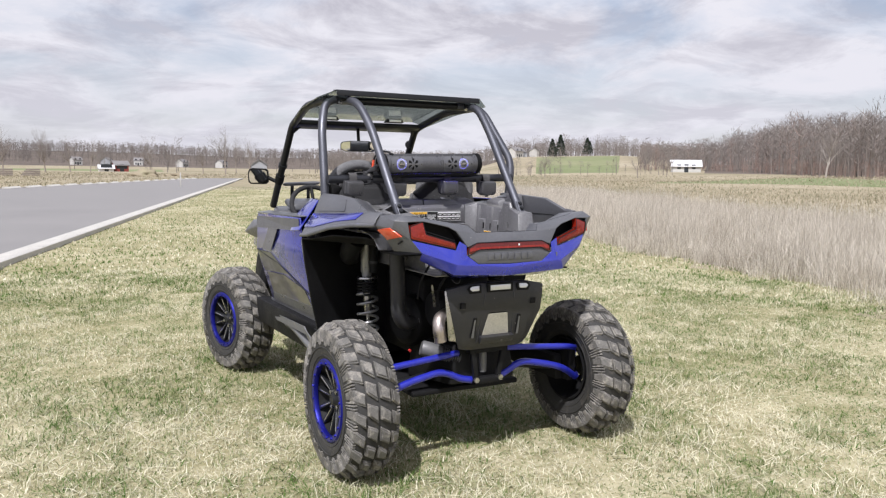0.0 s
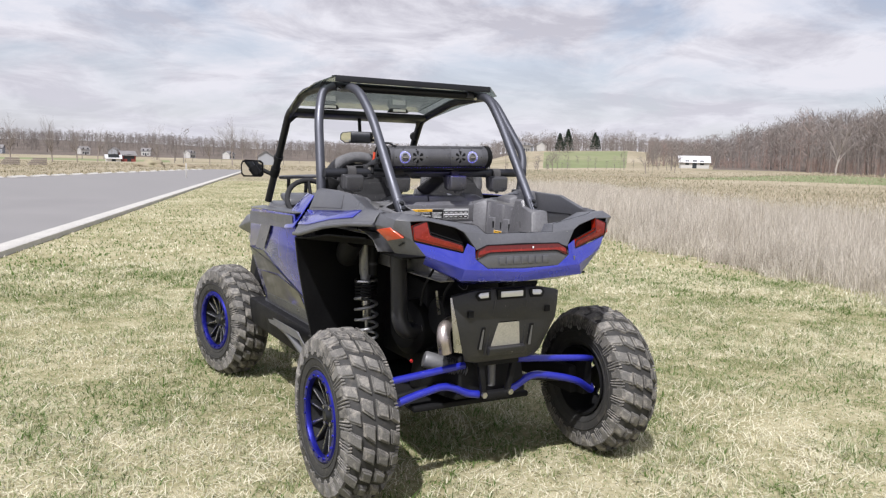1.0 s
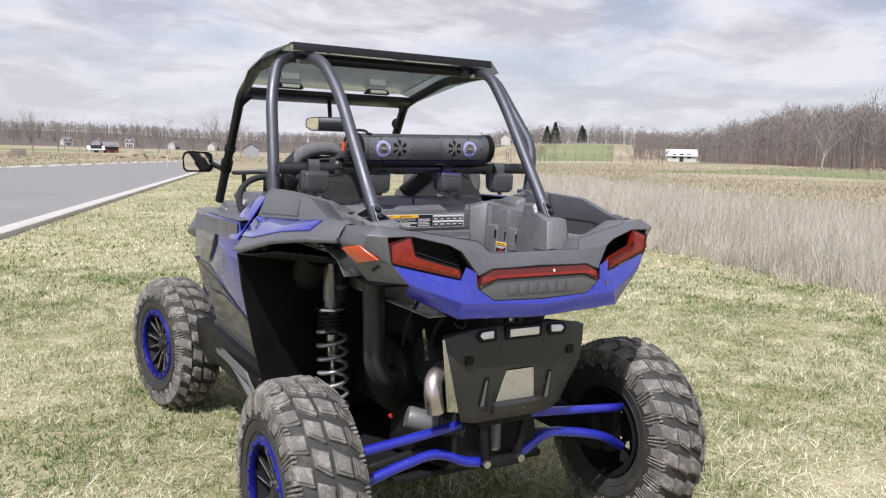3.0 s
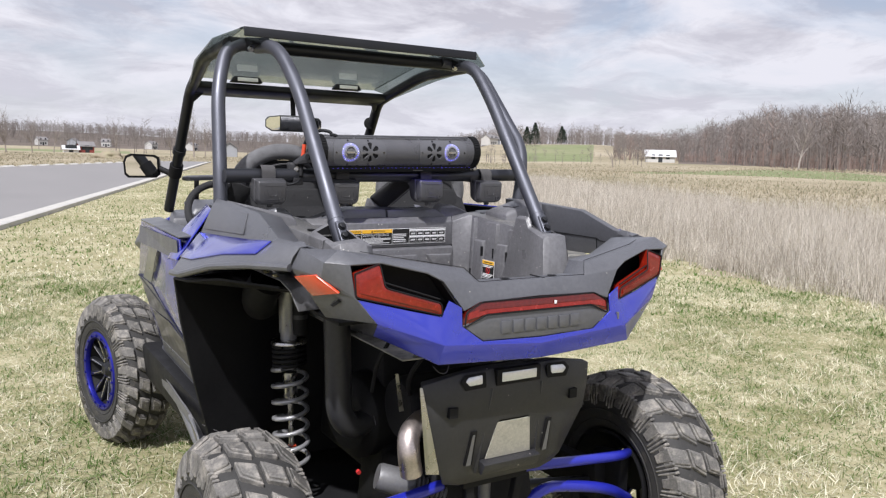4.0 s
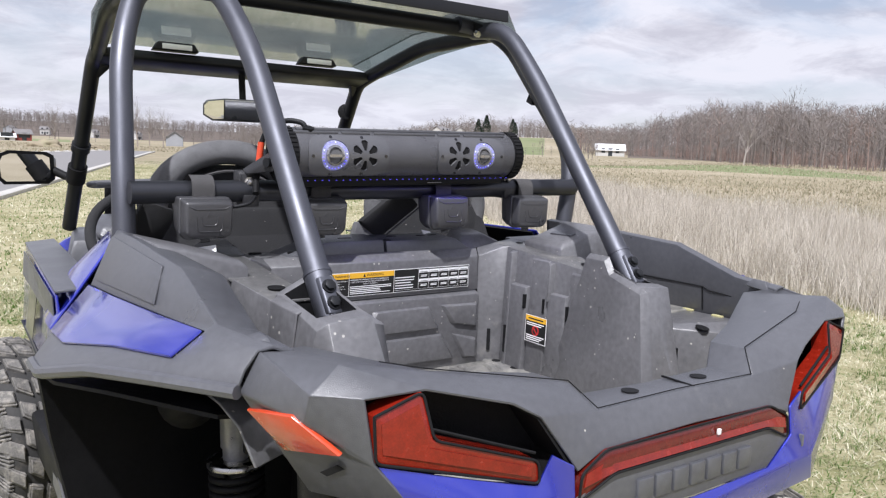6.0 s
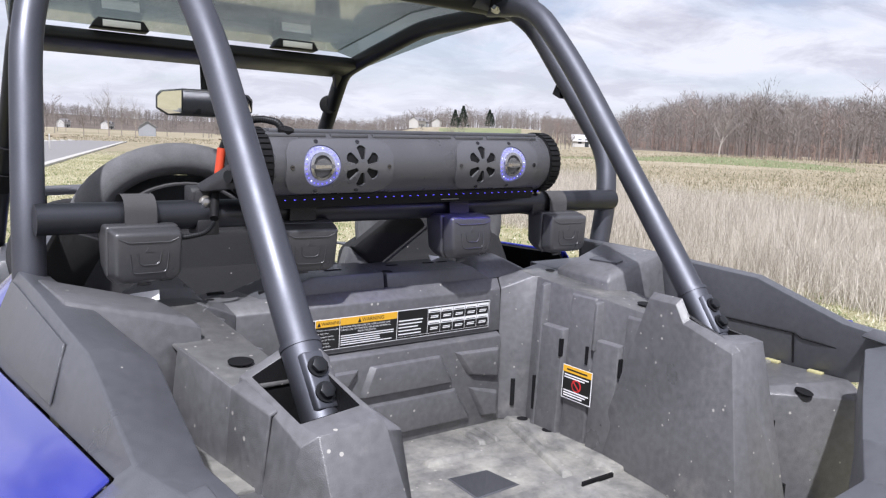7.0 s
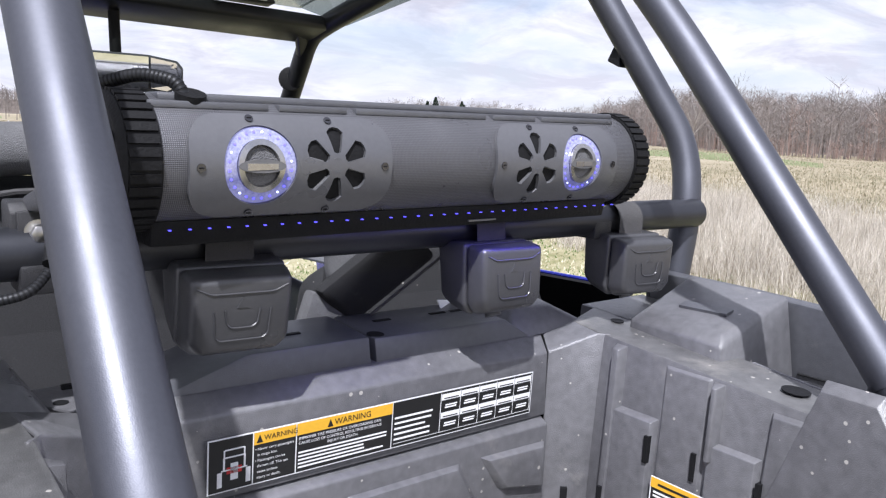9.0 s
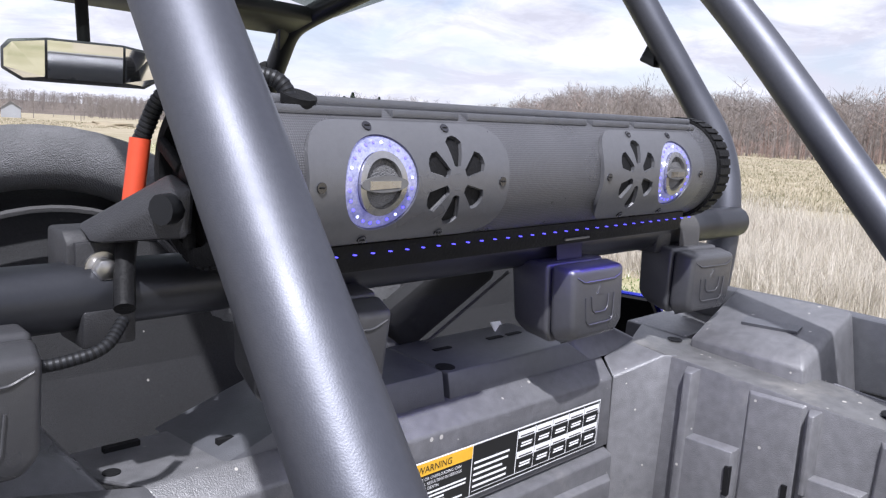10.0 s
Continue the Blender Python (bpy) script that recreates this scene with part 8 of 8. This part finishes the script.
# ---- four boxes strapped to the harness bar ----
def strap_box():
    """A hard box hung from the bar by a webbing strap, about the origin under the bar's centre."""
    b = thing("strapped_box", "black hard-shell box strapped under the harness bar", "storage box", "boxes on the harness bar")
    w, y0, y1, z0, z1 = 0.054, -0.068, 0.012, -0.104, -0.016
    body = part("body", hull([(-w, y0 + 0.030, z1), (w, y0 + 0.030, z1), (-w, y1, z1), (w, y1, z1), (-w, y0 + 0.030, z0 + 0.012), (w, y0 + 0.030, z0 + 0.012), (-w + 0.006, y1, z0 + 0.02), (w - 0.006, y1, z0 + 0.02),
                              (-w + 0.012, y0 + 0.032, z0), (w - 0.012, y0 + 0.032, z0), (-w + 0.016, y1 - 0.01, z0 + 0.006), (w - 0.016, y1 - 0.01, z0 + 0.006)]), GLOSS_BLACK, b, bevel=0.005, segs=3)
    lid = part("lid", hull([(-w, y0 + 0.028, z1 - 0.001), (w, y0 + 0.028, z1 - 0.001), (-w, y0 + 0.028, z0 + 0.014), (w, y0 + 0.028, z0 + 0.014), (-w + 0.012, y0 + 0.028, z0 + 0.001), (w - 0.012, y0 + 0.028, z0 + 0.001),
                            (-w + 0.005, y0, z1 - 0.006), (w - 0.005, y0, z1 - 0.006), (-w + 0.006, y0, z0 + 0.020), (w - 0.006, y0, z0 + 0.020), (-w + 0.016, y0 + 0.002, z0 + 0.008), (w - 0.016, y0 + 0.002, z0 + 0.008)]), GLOSS_BLACK, b, bevel=0.006, segs=3)
    # raised outlines on the lid
    for k, (hw, top, low) in enumerate(((0.028, -0.052, -0.082), (0.017, -0.052, -0.070))):
        pts = [(-hw, y0 - 0.0005, top), (-hw + 0.002, y0 - 0.0005, low + 0.004), (-hw + 0.007, y0 - 0.0005, low), (hw - 0.007, y0 - 0.0005, low), (hw - 0.002, y0 - 0.0005, low + 0.004), (hw, y0 - 0.0005, top)]
        part("lid_line", tube(pts, 0.0010, 0.003, 6), GLOSS_BLACK, lid)
    part("lid_mark", hull([(-0.006, y0 - 0.001, -0.050), (0.006, y0 - 0.001, -0.050), (0, y0 - 0.001, -0.040), (-0.006, y0 + 0.002, -0.050), (0.006, y0 + 0.002, -0.050), (0, y0 + 0.002, -0.040)]), GLOSS_BLACK, lid)
    part("lid_line", tube([(-0.044, y0 + 0.0005, -0.030), (-0.030, y0 - 0.0005, -0.036), (0.030, y0 - 0.0005, -0.036), (0.044, y0 + 0.0005, -0.030)], 0.0010, 0.004, 6), GLOSS_BLACK, lid)
    # strap over the bar
    r = R_TUBE + 0.003
    pts = [(-(r + 0.001), -0.020)] + [(-r * math.cos(math.pi * k / 12), r * math.sin(math.pi * k / 12)) for k in range(13)] + [(r + 0.001, -0.020)]
    bm = bmesh.new()
    ring = [[bm.verts.new((x, y * q, z * q if z > 0 else z)) for x in (-0.024, 0.024)] for y, z in pts for q in (1.0,)]
    for a, c in zip(ring, ring[1:]):
        bm.faces.new((a[0], a[1], c[1], c[0]))
    bmesh.ops.solidify(bm, geom=bm.faces[:], thickness=0.0022)
    part("strap", bm, WEBBING, b, "grey webbing strap", smooth=50)
    part("latch", disc((0.006, y0 + 0.045, z0 + 0.002), (0, -0.4, -1), 0.010, 0.010, 16), GREY_METAL, b)
    return b


first_box = strap_box()
for k, (x, rx, rz) in enumerate(((-0.442, 4, 2), (-0.172, 7, -3), (0.162, -3, 2), (0.437, 2, -4))):
    m = pose(x, 0.555, 1.463, rx, 0, rz)
    if k == 0:
        first_box.matrix_basis = m
    else:
        copy_thing(first_box, m)


# ---- mirrors ----
def rear_view_mirror():
    rv = thing("rear_view_mirror", "wide three-pane rear-view mirror in a black housing", "mirror", at=(-0.02, 1.47, 1.62))
    X0, X1, y, z = -0.140, 0.110, 1.455, 1.662
    m = Matrix.Translation(((X0 + X1) / 2, y, z)) @ Matrix.Rotation(radians(-11), 4, "Z") @ Matrix.Rotation(radians(4.3), 4, "X")
    o = [(-0.130, 0.000, 0.018), (-0.118, 0, 0.032), (-0.060, -0.008, 0.040), (0.060, -0.008, 0.040), (0.118, 0, 0.032), (0.130, 0.000, 0.018), (0.130, 0, -0.018), (0.100, -0.004, -0.036), (-0.100, -0.004, -0.036), (-0.130, 0, -0.018)]
    bm = hull(o + [(x * 0.8, yy + 0.05, zz * 0.7) for x, yy, zz in o])
    bm.transform(m)
    part("housing", bm, PLASTIC, rv, "black faceted mirror housing", bevel=0.004)
    for q in ([(-0.124, -0.002, 0.014), (-0.112, -0.0035, 0.027), (-0.064, -0.0105, 0.034), (-0.064, -0.0105, -0.026), (-0.096, -0.0065, -0.030), (-0.124, -0.002, -0.014)],
              [(-0.060, -0.0105, 0.035), (0.060, -0.0105, 0.035), (0.060, -0.0105, -0.028), (-0.060, -0.0105, -0.028)],
              [(0.124, -0.002, 0.014), (0.112, -0.0035, 0.027), (0.064, -0.0105, 0.034), (0.064, -0.0105, -0.026), (0.096, -0.0065, -0.030), (0.124, -0.002, -0.014)]):
        bm = sheet(q, [tuple(range(len(q)))], 0.002)
        bm.transform(m)
        part("pane", bm, MIRROR, rv, "silvered mirror pane", smooth=0)
    part("stalk", tube([(-0.005, 1.485, 1.69), (-0.005, 1.50, 1.80)], 0.011, 0, 12), PLASTIC_DARK_AND_SHADE, rv)


rear_view_mirror()


def side_mirror(s):
    sm = thing("side_mirror", "black side mirror on an arm from the cage pillar", "mirror", "side mirrors", at=(s * 0.60, 1.80, 1.40))
    a, b = Vector((0.713, 1.715, 0)), Vector((0.530, 1.850, 0))
    def at(u, v, d):
        p = a.lerp(b, u)
        return (p.x - d * 0.55, p.y + d * 0.83, 1.452 + v)
    face = [(0.0, 0.020), (0.06, 0.046), (0.20, 0.056), (0.85, 0.052), (0.98, 0.040), (1.0, -0.040), (0.88, -0.055), (0.12, -0.052), (0.03, -0.036)]
    part("housing", hull([at(u, v, 0.004) for u, v in face] + [at(0.5 + (u - 0.5) * 0.8, v * 0.75, 0.06) for u, v in face], s), PLASTIC, sm, "black mirror housing", bevel=0.006)
    inner = [(0.5 + (u - 0.5) * 0.88, v * 0.82) for u, v in face]
    part("rim", hull([at(u, v, 0.000) for u, v in face] + [at(u, v, 0.006) for u, v in face], s), PLASTIC_DARK_AND_SHADE, sm)
    part("pane", sheet([at(u, v, -0.003) for u, v in inner], [tuple(range(len(inner)))], 0.002, s), MIRROR, sm, "silvered mirror pane", smooth=0)
    part("arm", tube([at(0.9, -0.01, 0.03), (0.500, 1.84, 1.425), (0.4705, 1.81, 1.41)], 0.014, 0.03, 12, None, s), PLASTIC_DARK_AND_SHADE, sm)
    part("pillar_clamp", tube([(0.4685, 1.775, 1.46), (0.4710, 1.81, 1.41)], 0.031, 0, 14, None, s), PLASTIC_DARK_AND_SHADE, sm)


for s in (-1, 1):
    side_mirror(s)


# ---- stickers in the bed ----
def text_mesh(words, size, mat, name, parent, m):
    """Words in the built-in font, as a flat mesh at the pose m."""
    cu = bpy.data.curves.new(name, "FONT")
    cu.body, cu.size, cu.align_x, cu.align_y = words, size, "LEFT", "CENTER"
    cu.resolution_u = 2
    tmp = new(name + "_t", cu)
    me = bpy.data.meshes.new_from_object(tmp.evaluated_get(bpy.context.evaluated_depsgraph_get()))
    bpy.data.objects.remove(tmp)
    bpy.data.curves.remove(cu)
    me.transform(m)
    me.materials.clear()
    me.materials.append(mat)
    ob = new(name, me)
    ob.parent = parent
    if parent.type == "EMPTY":
        ob.matrix_parent_inverse = Matrix.Translation(-parent.location)
    return ob


def long_sticker():
    st = thing("warning_label", "long black, yellow and white warning label on the bed wall", "label", at=(0.03, 0.53, 1.205))
    W, H = 0.449, 0.058
    # local: x along the label, y up it; laid on the front wall
    m = Matrix.Translation((-0.194, 0.5325, 1.2065)) @ Matrix.Rotation(radians(-0.2), 4, "Y") @ Matrix.Rotation(radians(92.1), 4, "X")
    def patch(x0, x1, y0, y1, mat, lift, name="print"):
        bm = box(x0, x1, y0, y1, lift - 0.0004, lift)
        bm.transform(m)
        return part(name, bm, mat, st, smooth=0)
    patch(0, W, 0, H, WHITE_INK, 0.0008, "backing")
    for a, b in ((0.0015, 0.0475), (0.049, 0.0965), (0.098, 0.2205), (0.222, 0.4475)):
        patch(a, b, 0.0015, H - 0.0015, BLACK_INK, 0.0012, "field")
    for a, b in ((0.049, 0.0965), (0.098, 0.2205)):
        patch(a, b, H - 0.0145, H - 0.0015, YELLOW_INK, 0.0016, "header")
    T = lambda x, y: m @ Matrix.Translation((x, y, 0.0021))
    text_mesh("WARNING", 0.0080, BLACK_INK, "lettering", st, T(0.0595, H - 0.0082))
    text_mesh("WARNING", 0.0098, BLACK_INK, "lettering", st, T(0.143, H - 0.0082))
    for x in (0.0515, 0.1345):
        bm = hull([(x, H - 0.0125, 0.0016), (x + 0.007, H - 0.0125, 0.0016), (x + 0.0035, H - 0.004, 0.0016), (x, H - 0.0125, 0.0020), (x + 0.007, H - 0.0125, 0.0020), (x + 0.0035, H - 0.004, 0.0020)])
        bm.transform(m)
        part("alert_mark", bm, BLACK_INK, st)
    for k, t in enumerate(("• Never carry passengers", "  in cargo box.", "• Passengers can be", "  thrown off. This can", "  cause serious", "  injury or death.")):
        text_mesh(t, 0.0043, WHITE_INK, "lettering", st, T(0.0500, H - 0.0195 - k * 0.0062))
    for k, t in enumerate(("IMPROPER TIRE PRESSURE OR OVERLOADING CAN", "CAUSE LOSS OF CONTROL RESULTING IN SERIOUS", "INJURY OR DEATH.")):
        text_mesh(t, 0.0046, WHITE_INK, "lettering", st, T(0.0995 + (0.035 if k == 2 else 0), H - 0.0185 - k * 0.0052))
    rng = random.Random(2)
    for k in range(5):
        patch(0.1000, 0.1000 + 0.115 * rng.uniform(0.7, 1), H - 0.0355 - k * 0.0042, H - 0.0338 - k * 0.0042, WHITE_INK, 0.0017, "text_line")
    for k in range(7):
        if k in (0, 1):
            continue
        patch(0.2245, 0.2245 + 0.062 * rng.uniform(0.6, 1), H - 0.009 - k * 0.0066, H - 0.0068 - k * 0.0066, WHITE_INK, 0.0017, "text_line")
    for k in range(5):
        x = 0.2935 + k * 0.0306
        for r in range(4):
            y = H - 0.0115 - r * 0.0118
            patch(x, x + 0.0290, y - 0.0004, y + 0.0072, WHITE_INK if r in (0, 2) else BLACK_INK, 0.0017, "table_cell")
            if r % 2:
                patch(x + 0.005, x + 0.023, y + 0.0008, y + 0.0026, WHITE_INK, 0.0021, "text_line")
                patch(x + 0.006, x + 0.024, y + 0.0040, y + 0.0056, WHITE_INK, 0.0021, "text_line")
            else:
                patch(x + 0.003, x + 0.026, y + 0.0012, y + 0.0024, BLACK_INK, 0.0021, "text_line")
    for k in range(9):
        patch(0.2920 + k * 0.0306 if k < 6 else 0.224, 0.2926 + k * 0.0306 if k < 6 else 0.446, 0.005, H - 0.003 if k < 6 else 0.0056, WHITE_INK, 0.0016, "table_rule")
    # outline drawing of a buggy seen from behind
    for x0, x1, y0, y1, mt in ((0.010, 0.015, 0.006, 0.022, WHITE_INK), (0.0405, 0.0455, 0.006, 0.022, WHITE_INK), (0.018, 0.038, 0.036, 0.0375, WHITE_INK), (0.016, 0.018, 0.024, 0.037, WHITE_INK), (0.038, 0.040, 0.024, 0.037, WHITE_INK),
                               (0.020, 0.036, 0.019, 0.026, RED_INK), (0.024, 0.032, 0.012, 0.030, WHITE_INK), (0.014, 0.042, 0.0225, 0.024, WHITE_INK), (0.018, 0.038, 0.044, 0.0455, WHITE_INK), (0.0165, 0.018, 0.036, 0.045, WHITE_INK), (0.038, 0.0395, 0.036, 0.045, WHITE_INK)):
        patch(x0, x1, y0, y1, mt, 0.0017, "drawing")


long_sticker()


def small_sticker():
    st = thing("no_riders_label", "small yellow, black and red warning label on the bed side", "label", at=(0.335, 0.34, 1.085))
    m = Matrix.Translation((0.3315, 0.385, 1.089)) @ Matrix.Rotation(radians(-90), 4, "Z") @ Matrix.Rotation(radians(88.5), 4, "X")
    W, H = 0.078, 0.068
    def patch(x0, x1, y0, y1, mat, lift, name="print"):
        bm = box(x0, x1, y0, y1, lift - 0.0004, lift)
        bm.transform(m)
        part(name, bm, mat, st, smooth=0)
    patch(0, W, 0, H, WHITE_INK, 0.0006, "backing")
    patch(0.002, W - 0.002, 0.002, H - 0.002, BLACK_INK, 0.0010, "field")
    patch(0.0012, W - 0.0012, H - 0.014, H - 0.0012, YELLOW_INK, 0.0015, "header")
    patch(0.012, 0.066, H - 0.0095, H - 0.0065, BLACK_INK, 0.0019, "text_line")
    for k in range(2):
        patch(0.006, 0.070 - 0.01 * k, H - 0.0205 - 0.005 * k, H - 0.018 - 0.005 * k, WHITE_INK, 0.0015, "text_line")
    for k in range(3):
        patch(0.006, 0.072 - 0.008 * k, 0.0155 - 0.005 * k, 0.018 - 0.005 * k, WHITE_INK, 0.0015, "text_line")
    for r0, mt, lf in ((0.0125, RED_INK, 0.0015), (0.0095, BLACK_INK, 0.0019)):
        bm = lathe([(0, lf - 0.0004), (r0, lf - 0.0004), (r0, lf), (0, lf)], 28, m @ Matrix.Translation((W / 2, 0.031, 0)) @ Matrix.Rotation(radians(-90), 4, "Y"))
        part("roundel", bm, mt, st)
    bm = box(-0.0125, 0.0125, -0.0016, 0.0016, 0.0019, 0.0023)
    bm.transform(m @ Matrix.Translation((W / 2, 0.031, 0)) @ Matrix.Rotation(radians(-45), 4, "Z"))
    part("bar", bm, RED_INK, st)


small_sticker()
# loose care tags under the seats' straps
for c, e in (((0.205, 0.66, 1.335), (55, 10, 25)), ((-0.44, 0.52, 1.335), (60, -10, -30))):
    tg = thing("care_tag", "small pale cloth tag hanging behind the seat", "tag", "care tags", at=c)
    bm = box(-0.022, 0.022, -0.008, 0.008, -0.0008, 0.0008)
    bm.transform(pose(*c, *e))
    part("cloth", bm, WHITE_INK, tg, smooth=0)
